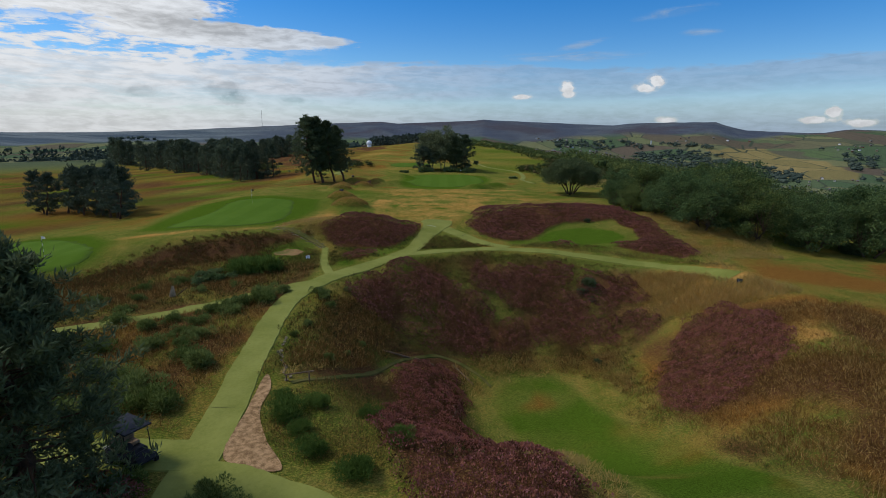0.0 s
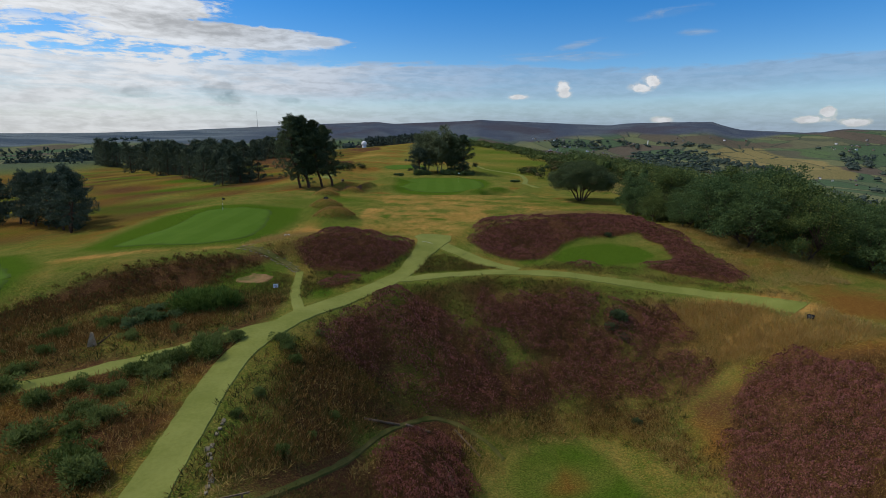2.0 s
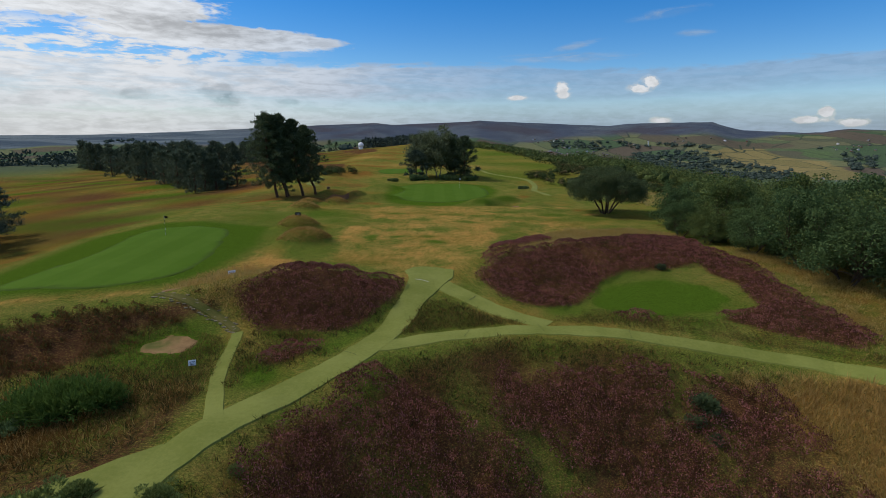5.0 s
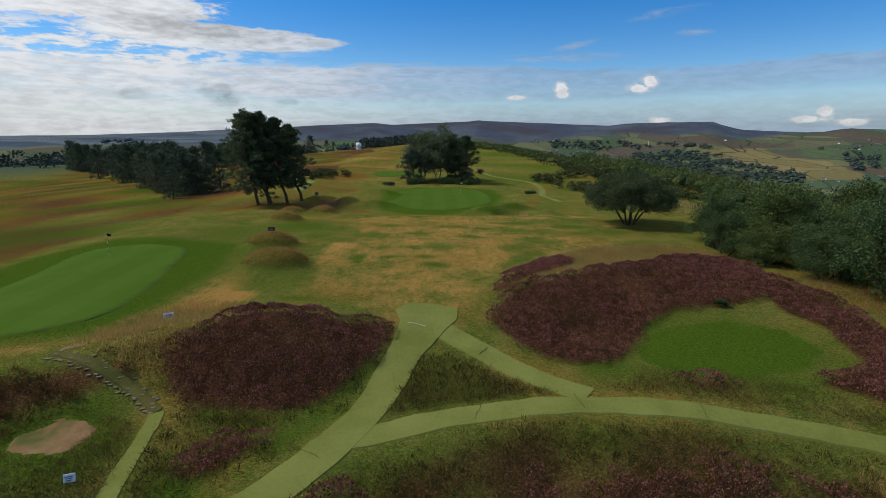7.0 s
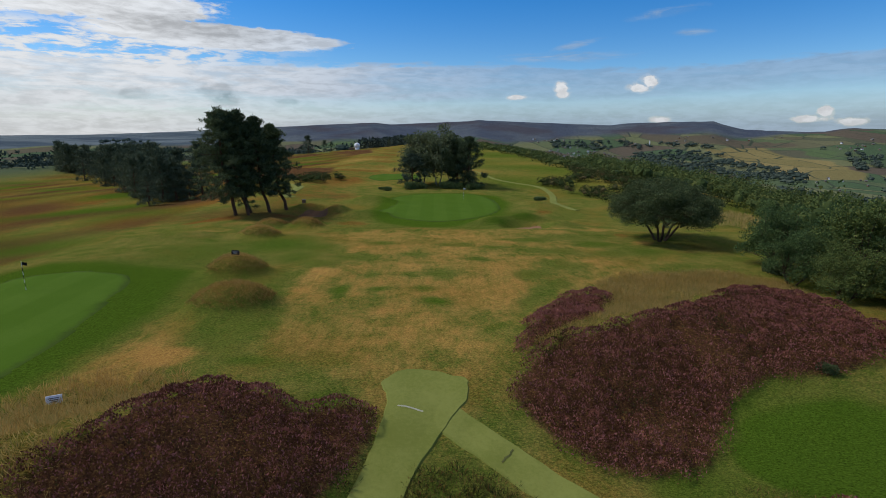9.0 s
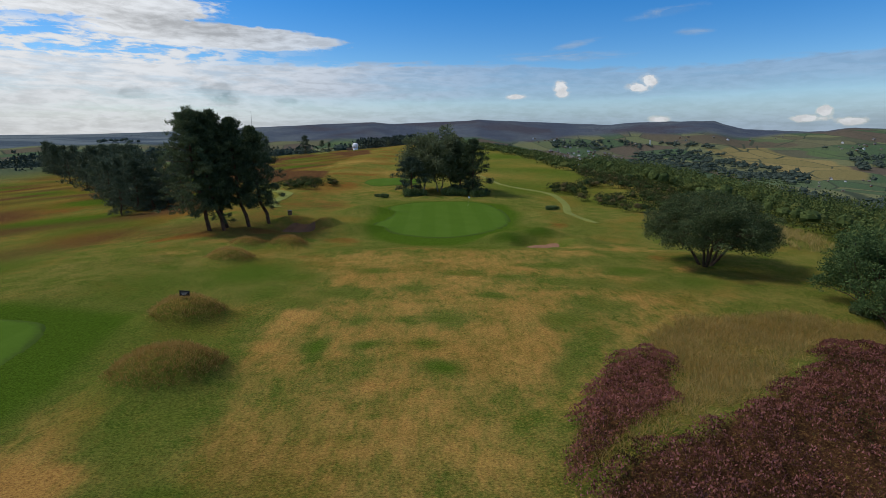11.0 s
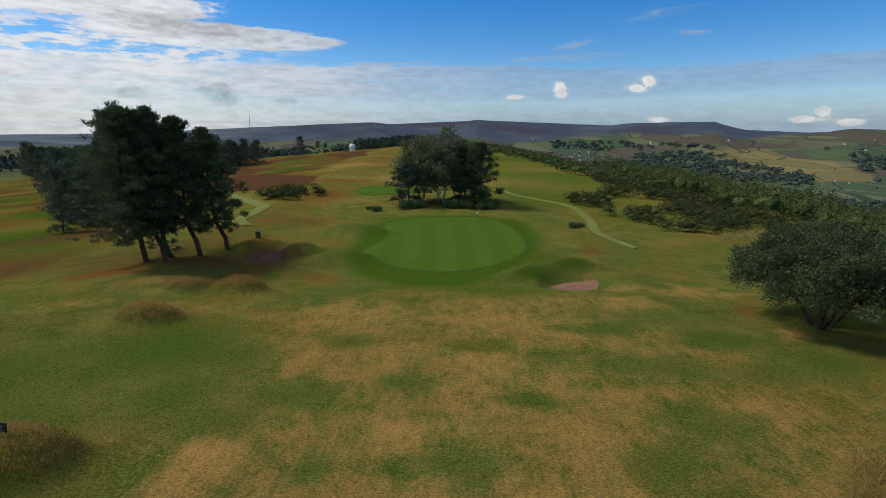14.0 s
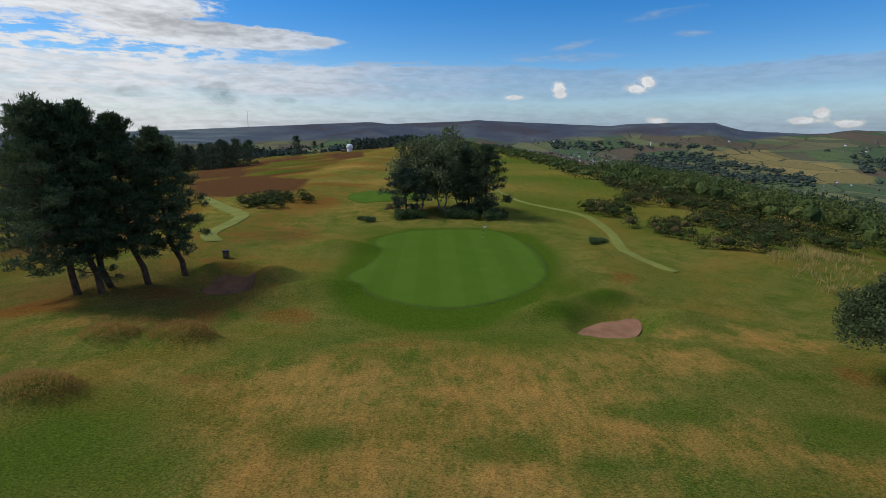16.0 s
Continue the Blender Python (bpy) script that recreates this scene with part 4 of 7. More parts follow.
# patches that stand out on the fairway: centre, half-widths, turn, strength
FAIRWAY_GREEN = [(-7.3, 87.0, 0.9, 1.6, 0, 0.8), (-4.3, 87.5, 1.4, 0.8, 20, 0.7), (-0.6, 87.8, 1.2, 0.9, 0, 0.75), (0.3, 84.2, 1.5, 1.2, 0, 0.85), (-2.1, 98.5, 1.6, 1.2, 0, 0.6),
                 (4.6, 96.4, 2.2, 0.8, -10, 0.7), (-5.5, 91.4, 0.7, 1.1, 0, 0.6), (0.6, 91.8, 2.2, 1.0, 0, 0.6), (9.0, 91.6, 1.9, 1.6, 20, 0.6), (12.4, 94.6, 2.2, 1.8, 0, 0.5),
                 (13.8, 100.5, 3.0, 2.0, 0, 0.5), (18.8, 99.8, 3.2, 1.8, 10, 0.55), (7.8, 84.5, 0.8, 3.6, -22, 0.5), (10.6, 89.0, 1.0, 2.2, -30, 0.5), (1.6, 103.3, 1.4, 1.0, 0, 0.6),
                 (3.5, 103.6, 1.4, 0.9, 0, 0.55), (6.5, 102.1, 1.5, 0.9, 0, 0.7), (11.2, 106.2, 2.6, 1.0, 0, 0.65), (-5.7, 104.0, 2.2, 1.2, 0, 0.6), (-12.9, 102.0, 3.4, 2.6, 0, 0.65),
                 (19.0, 105.0, 3.2, 2.2, 0, 0.7), (-13.6, 97.5, 3.0, 3.0, 0, 0.6), (-5.0, 69.7, 1.6, 1.0, 40, 0.8), (-9.6, 73.6, 3.0, 1.1, -10, 0.7), (-11.5, 79.0, 1.6, 2.2, 0, 0.6), (24.0, 101.5, 4.0, 2.4, 0, 0.65), (-17.0, 103.5, 5.5, 6.0, 0, 0.75), (-24.0, 98.0, 6.0, 8.0, 0, 0.6), (-8.0, 97.0, 2.6, 1.6, 0, 0.55), (17.0, 108.5, 6.0, 2.2, 0, 0.4), (-11.0, 95.0, 3.0, 1.6, 0, 0.55)]
FAIRWAY_RUST = [(-11.5, 121.9, 3.6, 2.4, 0, 0.7), (-32.0, 122.0, 6.0, 3.5, 0, 0.75), (-24.0, 126.0, 5.0, 2.4, 0, 0.6), (-13.5, 110.0, 3.4, 1.4, 0, 0.5), (26.0, 111.5, 5.0, 2.0, 20, 0.5),
                (16.2, 126.5, 2.2, 4.0, -15, 0.55), (18.5, 133.0, 2.6, 3.0, 0, 0.6), (-20.5, 74.5, 1.4, 4.5, -20, 0.7), (-3.4, 115.5, 5.0, 1.3, 0, 0.45), (-42.5, 76.0, 2.2, 12.0, 0, 0.5)]
FAIRWAY_STRAW = [(4.2, 103.0, 1.5, 1.8, 0, 0.75), (-7.9, 101.5, 1.8, 2.6, 0, 0.75), (-3.1, 103.4, 1.4, 2.2, 0, 0.7), (1.9, 108.3, 6.5, 1.5, 0, 0.65), (23.4, 117.5, 4.5, 4.0, 0, 0.65), (-2.4, 93.8, 2.2, 2.6, 0, 0.8),
                 (-9.8, 91.5, 2.4, 3.6, 0, 0.75), (-1.5, 82.0, 5.0, 2.6, 0, 0.6), (3.6, 89.5, 3.2, 2.6, 0, 0.65), (-10.5, 86.5, 1.4, 3.0, 0, 0.7), (0.2, 75.2, 4.4, 2.4, 0, 0.62), (-15.4, 74.6, 3.6, 1.8, -35, 0.85),
                 (-7.8, 112.0, 3.0, 1.6, 0, 0.5), (-24.5, 119.5, 4.5, 2.0, 10, 0.6), (17.2, 118.6, 2.2, 2.0, 0, 0.6), (5.4, 97.8, 2.8, 0.8, -10, 0.6), (-1.0, 97.0, 3.5, 0.8, 0, 0.5), (15.0, 90.5, 4.0, 3.0, 0, 0.5), (19.0, 95.0, 5.0, 3.0, 0, 0.48), (9.5, 97.5, 3.5, 2.0, 0, 0.45), (24.0, 106.0, 4.0, 2.4, 0, 0.45), (6.0, 81.0, 2.2, 4.0, 10, 0.5)]
# fields that stand out in the far country
TAN_FIELDS = [[(986, 1940), (1248, 2063), (1200, 1598), (1119, 1370), (1009, 1246), (874, 1243), (1022, 1635), (990, 1797)], [(964, 2222), (1378, 2061), (1140, 2030), (959, 2106)], [(119, 2233), (281, 2410), (440, 2376), (311, 2260)]]
BROWN_FIELDS = [[(966, 2219), (1224, 2217), (1393, 2080), (1382, 2001), (1119, 2026), (926, 2127)]]
GREEN_FIELDS = [[(1333, 1990), (1356, 1800), (1280, 1653), (1273, 1790)], [(-373, 2140), (-166, 2356), (-169, 2097), (-420, 1953)]]


FAR_HEATH = [[(-57.5, 206), (-82, 256), (-74, 276), (-54.6, 256), (-34.6, 227), (-28.7, 191), (-37.6, 193), (-43.8, 190.6)],
             [(-131, 379), (-111, 384), (-100, 470), (-76, 396), (-90, 368), (-88, 321), (-70, 278), (-88, 274)], [(-88, 470), (-57, 494), (-34, 335), (-48, 344)]]


def build_ground():
    xs = spread(-50, 48, 0.6, 1.075, 45, -3300, 3300)
    ys = spread(8, 165, 0.6, 1.075, 45, -700, 3300)
    x, y = np.meshgrid(xs, ys)
    z = ground(x, y)
    verts = np.stack([x, y, z], -1).reshape(-1, 3)
    w = len(xs)
    i = np.arange(len(ys) - 1)[:, None] * w + np.arange(w - 1)[None]
    faces = np.stack([i, i + 1, i + w + 1, i + w], -1).reshape(-1, 4)
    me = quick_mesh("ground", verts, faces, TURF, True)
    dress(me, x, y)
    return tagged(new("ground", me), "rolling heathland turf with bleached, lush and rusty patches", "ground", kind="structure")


def dress(me, x, y):
    """Stores the land cover at each point of a sheet."""
    lush, straw, heath, distant, moor, rust = (v.ravel() for v in cover_of(x, y))
    one = np.ones(len(lush))
    for name, cols in (("cover", (lush, straw, heath, one)), ("land", (distant, moor, rust, one))):
        layer = me.color_attributes.new(name, "FLOAT_COLOR", "POINT")
        layer.data.foreach_set("color", np.clip(np.stack(cols, -1), 0, 1).astype(np.float32).ravel())


build_ground()


# ---- mown greens, sand, paths ----
def lawn(name, outline, lift, mat, label, cat, step=0.6, rise=None):
    """A sheet cut to a rounded outline and laid over the ground."""
    edge = rounded(outline)
    lo, hi = edge.min(0) - step, edge.max(0) + step
    gx, gy = np.meshgrid(np.arange(lo[0], hi[0], step), np.arange(lo[1], hi[1], step))
    keep = (inside(gx, gy, edge) > 0.5)
    bm = bmesh.new()
    rim = [bm.verts.new((px, py, 0)) for px, py in edge]
    ring = [bm.edges.new((rim[i], rim[(i + 1) % len(rim)])) for i in range(len(rim))]
    bmesh.ops.triangle_fill(bm, edges=ring, use_beauty=True)
    bm.normal_update()
    for axis, values in ((0, np.arange(lo[0], hi[0], step * 2)), (1, np.arange(lo[1], hi[1], step * 2))):
        for v in values:
            co, no = [0, 0, 0], [0, 0, 0]
            co[axis], no[axis] = v, 1
            bmesh.ops.bisect_plane(bm, geom=bm.verts[:] + bm.edges[:] + bm.faces[:], plane_co=co, plane_no=no)
    h = ground(np.array([v.co.x for v in bm.verts]), np.array([v.co.y for v in bm.verts]))
    for v, z in zip(bm.verts, h):
        v.co.z = z + (-0.03 if mat in (GREEN, HOLLOW_TURF, WORN) and any(e.is_boundary for e in v.link_edges) else lift)
    for f in bm.faces:
        f.smooth = True
        if f.normal.z < 0:
            f.normal_flip()
    me = bpy.data.meshes.new(name)
    bm.to_mesh(me)
    bm.free()
    me.materials.append(mat)
    x, y = np.array([v.co.x for v in me.vertices]), np.array([v.co.y for v in me.vertices])
    far = inside(x, y, edge, 2.4) * 2 - 1
    layer = me.attributes.new("rim", "FLOAT", "POINT")
    layer.data.foreach_set("value", np.clip(far * 1.6, 0, 1).astype(np.float32))
    if mat is HOLLOW_TURF:
        dress(me, x, y)
    return tagged(new(name, me), label, cat, kind="structure")


def strip(name, line, width, mat, label, lift=0.05, cat="path", smooth_steps=8, thick=0.07):
    """A path along a smooth line with its own thickness, laid on the ground. width: one number or one for each point."""
    p = rounded(line, smooth_steps, closed=False)
    wide = np.interp(np.linspace(0, 1, len(p)), np.linspace(0, 1, len(line)), np.broadcast_to(width, len(line)))
    d = np.gradient(p, axis=0)
    d /= np.linalg.norm(d, axis=1)[:, None]
    side = np.stack([d[:, 1], -d[:, 0]], -1)
    verts, faces, cuts = [], [], 5
    for k in range(len(p)):
        jag = 0.04 * math.sin(k * 1.7) + 0.03 * math.sin(k * 0.63 + 1)
        for c in range(cuts):
            q = p[k] + side[k] * (c / (cuts - 1) - 0.5) * (wide[k] + jag)
            own = float(ground(q[0], q[1]))
            z = max(own, 0.15 * float(ground(p[k][0], p[k][1])) + 0.85 * own) + lift
            verts.append((*q, z))
        for c in (0, cuts - 1):
            v = verts[-cuts + c - (1 if c else 0)]
            out = (-1 if c == 0 else 1) * 0.07 * side[k]
            verts.append((v[0] + out[0], v[1] + out[1], min(v[2] - thick, float(ground(v[0] + out[0], v[1] + out[1])) - 0.03)))
    w = cuts + 2
    for k in range(len(p) - 1):
        a, b = k * w, (k + 1) * w
        faces += [(a + c, a + c + 1, b + c + 1, b + c) for c in range(cuts - 1)]
        faces += [(a + cuts, a, b, b + cuts), (a + cuts - 1, a + cuts + 1, b + cuts + 1, b + cuts - 1)]
    me = mesh(name, verts, faces, mat, True)
    for poly in me.polygons:
        poly.use_smooth = False
    return tagged(new(name, me), label, cat, kind="structure")


lawn("putting_green", GREEN_MID, 0.06, GREEN, "smooth pale green putting surface with faint stripes", "golf green")
lawn("putting_green", GREEN_WEST, 0.06, GREEN, "smooth oblong putting green above a brown bank", "golf green")
lawn("putting_green", GREEN_LOW, 0.06, GREEN, "smooth putting green at the edge of the heath", "golf green")
lawn("putting_green", GREEN_FAR, 0.08, GREEN, "small smooth green beyond the birch clump", "golf green", 1.0)
lawn("tee", TEE_EAST, 0.04, HOLLOW_TURF, "mown oval tee sunk in the heather", "golf tee")
lawn("hollow_turf", TEE_HOLLOW, 0.04, HOLLOW_TURF, "worn mown turf on the floor of the hollow", "grass")
lawn("bare_ground", [(-19, 58.1), (-17.7, 59.7), (-15.6, 59.2), (-15.8, 57.4), (-17.7, 57.1)], 0.035, WORN, "round worn tee of tan and green turf", "golf tee", 0.5)
lawn("bunker_sand", [(10.2, 119.4), (11.4, 121.3), (13.4, 122.6), (15.3, 123.0), (16.2, 122.2), (15.0, 119.9), (13.1, 118.4), (11.0, 118.2)], 0.09, SAND, "red sand in a bunker beside the green", "bunker", 0.4)
lawn("bunker_sand", [(-21.9, 129.2), (-20.9, 132), (-17.8, 131.4), (-17.4, 128.8), (-19.4, 127.6)], 0.07, RED_EARTH, "worn red earth in a shallow grass bunker", "bunker", 0.4)
lawn("wood_chippings", CHIP_BED, 0.05, CHIPS, "bed of pale wood chippings beside the path", "chippings", 0.4)

MAIN = [(-9.3, 10), (-9.8, 17), (-10.3, 21.5), (-10.8, 26), (-11.45, 30), (-11.9, 34), (-12.35, 38), (-12.4, 41.8), (-11.7, 45.2), (-10.1, 49), (-7.7, 52.2), (-4.8, 56.4), (-2.9, 60.6), (-1.5, 65.6), (-0.5, 68.8), (-0.1, 70.4), (-0.1, 71.4), (-0.1, 72.0), (0.0, 72.5)]
strip("path", MAIN, [1.9] * 13 + [1.95, 2.9, 4.1, 4.4, 3.3, 1.5], PATH_MAT, "mossy green buggy path with worn edges", 0.05)
strip("path", [(-11.5, 47.2), (-14.4, 44.5), (-17.7, 42.2), (-22.4, 39.3), (-26.4, 37.2), (-33, 33)], [1.2, 1.7, 1.5, 1.45, 1.45, 1.45], PATH_MAT, "narrow mossy path branching west through gorse", 0.042)
strip("path", [(-5, 57.3), (-3.1, 58.2), (1.8, 60.1), (7, 61.1), (12.2, 61.1), (17.2, 60.3), (21.9, 59.1), (26.1, 57.5), (29, 54.8), (31, 51.5)], [1.2, 1.5, 1.55, 1.6, 1.35, 1.15, 1.1, 1.2, 1.7, 3.2], PATH_MAT, "mossy green path curving along the hollow's rim", 0.042)
strip("path", [(0.6, 69.2), (3.3, 66.8), (5.6, 64.7), (8.8, 62.2)], [1.7, 1.6, 1.6, 1.8], PATH_MAT, "short mossy path closing the grass triangle", 0.038)
strip("path", [(-10.6, 21.2), (-12.5, 21.2), (-15, 21.3), (-20, 22)], 2.3, PATH_MAT, "mossy path where the buggy stands", 0.055)
strip("path", [(-10.4, 20.0), (-8.2, 19.5), (-6.5, 18.8), (-4, 17.6), (0, 15)], 1.9, PATH_MAT, "mossy path leading east from the crossing", 0.05)
strip("path", [(-10.2, 48.9), (-12.0, 53.8), (-12.8, 57.8), (-13.3, 60.2)], [0.9, 0.8, 0.7, 0.7], PATH_MAT, "narrow worn footpath to the log steps", 0.05)
strip("track", [(-13.3, 60.3), (-14.6, 61.2), (-16.2, 61.9), (-18.2, 62.5), (-20.4, 63.2)], [0.4, 0.5, 0.5, 0.45, 0.35], TRODDEN, "stony track climbing the bank beside steps", 0.045, "track")
strip("track", [(-8.2, 28.2), (-6.6, 30.4), (-5.2, 34.4), (-4.1, 37.9), (-2.6, 41.4), (-0.6, 43.9), (1.6, 44.6), (3.8, 44), (5.2, 42.8)], [0.25] * 9, TRODDEN, "trodden grass track down into the hollow", 0.05, "track")
strip("path", [(25.3, 135.6), (23.4, 140.7), (23.6, 146.9), (25.6, 156.6), (26.2, 163.7), (26, 170.3), (23.4, 175.9), (16.9, 184.5), (14.5, 199), (13, 215)], [0.9, 1.2, 1.3, 1.3, 1.3, 1.3, 1.3, 1.1, 0.8, 0.5], PATH_MAT, "winding mossy path beside gorse", 0.08)
strip("path", [(-27.3, 145.3), (-30, 150), (-30.3, 157), (-31, 164.4), (-37.1, 173.7), (-51.6, 196.2)], [2.0, 2.0, 2.2, 2.2, 2.2, 2.0], PATH_MAT, "angled mossy path behind the pines", 0.08)
strip("path", [(-101, 480), (-99, 510), (-104, 560)], 4.0, PATH_MAT, "far pale path over the brow", 0.15)

# ---- plants: builders ----
def unit(v):
    return v / (np.linalg.norm(v, axis=-1, keepdims=True) + 1e-9)


def blades(base, way, length, width, rng):
    """One slim four-sided leaf for each base point, along its way."""
    way = unit(way)
    side = unit(np.cross(way, rng.normal(size=way.shape)))
    length, width = np.broadcast_to(length, len(base))[:, None], np.broadcast_to(width, len(base))[:, None]
    mid = base + way * length * 0.45
    verts = np.stack([base, mid + side * width / 2, base + way * length, mid - side * width / 2], 1).reshape(-1, 3)
    return verts, np.arange(len(verts)).reshape(-1, 4)


def tube(points, radii, sides=7):
    """A tapering limb along a line of points."""
    p = np.array(points, float)
    d = unit(np.gradient(p, axis=0))
    a = unit(np.cross(d, np.where(np.abs(d[:, 2:3]) > 0.9, [[1.0, 0, 0]], [[0, 0, 1.0]])))
    b = np.cross(d, a)
    ang = np.linspace(0, 2 * math.pi, sides, endpoint=False)
    ring = a[:, None] * np.cos(ang)[None, :, None] + b[:, None] * np.sin(ang)[None, :, None]
    verts = (p[:, None] + ring * np.asarray(radii, float)[:, None, None]).reshape(-1, 3)
    faces = [(k * sides + i, k * sides + (i + 1) % sides, (k + 1) * sides + (i + 1) % sides, (k + 1) * sides + i)
             for k in range(len(p) - 1) for i in range(sides)]
    return verts, np.array(faces)


def joined(pieces):
    verts, faces, at = [], [], 0
    for v, f in pieces:
        verts.append(v)
        faces.append(f + at)
        at += len(v)
    return np.concatenate(verts), np.concatenate(faces)


def bend(a, b, sag, steps=5, rng=None, wob=0.0):
    t = np.linspace(0, 1, steps)[:, None]
    p = np.array(a) * (1 - t) + np.array(b) * t
    p[:, 2] += sag * 4 * (t * (1 - t))[:, 0]
    if rng is not None:
        p[1:-1] += rng.normal(size=(steps - 2, 3)) * wob
    return p


def put_tree(name, trunk, crown, trunk_mat, leaf_mat, label, cat="tree", group=""):
    tree = new(name)
    tree.empty_display_size = 0.5
    part("trunk", quick_mesh("trunk", *trunk, trunk_mat, True), trunk_mat, tree)
    part("crown", quick_mesh("crown", *crown, leaf_mat), leaf_mat, tree)
    return tagged(tree, label, cat, group)


def broadleaf(name, seed, height, reach, label, leaf_mat, bark, stems=1, leaves=5200, leaf=0.32, low=0.28, blobs=46, flat=0.85, trunk_r=0.22, droop=0.0, group="", clump=0.30, splay=0.2):
    """A spreading tree: forked stems, limbs to clumps of leaves that leave gaps between them."""
    rng = np.random.default_rng(seed)
    wood, spots = [], []
    mid = np.array([0, 0, height * (low + (1 - low) * 0.42)])
    for i in range(blobs):
        d = unit(rng.normal(size=3) * (1, 1, 0.9))
        if d[2] < (-0.45 if low > 0.12 else -0.6):
            d[2] *= -0.6
        k = rng.uniform(0.55 if low > 0.12 else 0.2, 1.0) ** 0.5
        half = (1 - low) * height * (0.6 if d[2] > 0 else 0.44)
        spots.append(mid + d * (reach, reach, half * flat) * k * rng.uniform(0.82, 1.08))
    spots = np.array(spots)
    fork = []
    for s in range(max(stems, 1)):
        a = 2 * math.pi * s / max(stems, 1) + rng.uniform(0, 1)
        foot = np.array([math.cos(a), math.sin(a), 0]) * (min(0.16 * stems, 0.42) if stems > 1 else 0)
        spread_out = reach * splay * (stems > 1) * rng.uniform(0.75, 1.2)
        top = foot + (math.cos(a) * spread_out, math.sin(a) * spread_out, height * (low + 0.14 + 0.1 * rng.uniform()))
        wood.append(tube(bend(foot - (0, 0, 0.3), top, 0, 6, rng, 0.05 * height / 8), np.linspace(trunk_r * (1.25 if stems == 1 else 0.8), trunk_r * 0.5, 6), 8))
        fork.append(top)
    for i, s in enumerate(spots):
        start = min(fork, key=lambda f: np.linalg.norm(f - s)) * 1.0
        start[2] *= rng.uniform(0.7, 1.0)
        r = trunk_r * rng.uniform(0.16, 0.34)
        wood.append(tube(bend(start, s, 0.06 * reach, 4, rng, 0.10), np.linspace(r, r * 0.25, 4), 4))
    each = leaves // blobs
    centre = np.repeat(spots, each, 0)
    d = unit(rng.normal(size=centre.shape) + (0, 0, 0.35))
    size = np.repeat(rng.uniform(0.75, 1.25, blobs), each)[:, None] * reach * clump
    base = centre + d * size * rng.uniform(0.45, 1.0, (len(centre), 1)) * (1, 1, 0.72)
    base[:, 2] -= droop * rng.uniform(0, 1, len(base)) ** 2 * height * 0.16
    way = d * 0.7 + rng.normal(size=base.shape) * 0.75 + (0, 0, 0.15 - droop)
    keep = base[:, 2] > height * max(0.01, 0.07 * (low > 0))
    crown = blades(base[keep], way[keep], leaf * rng.uniform(0.7, 1.35, keep.sum()), leaf * rng.uniform(0.45, 0.7, keep.sum()), rng)
    return put_tree(name, joined(wood), crown, bark, leaf_mat, label, "tree", group)


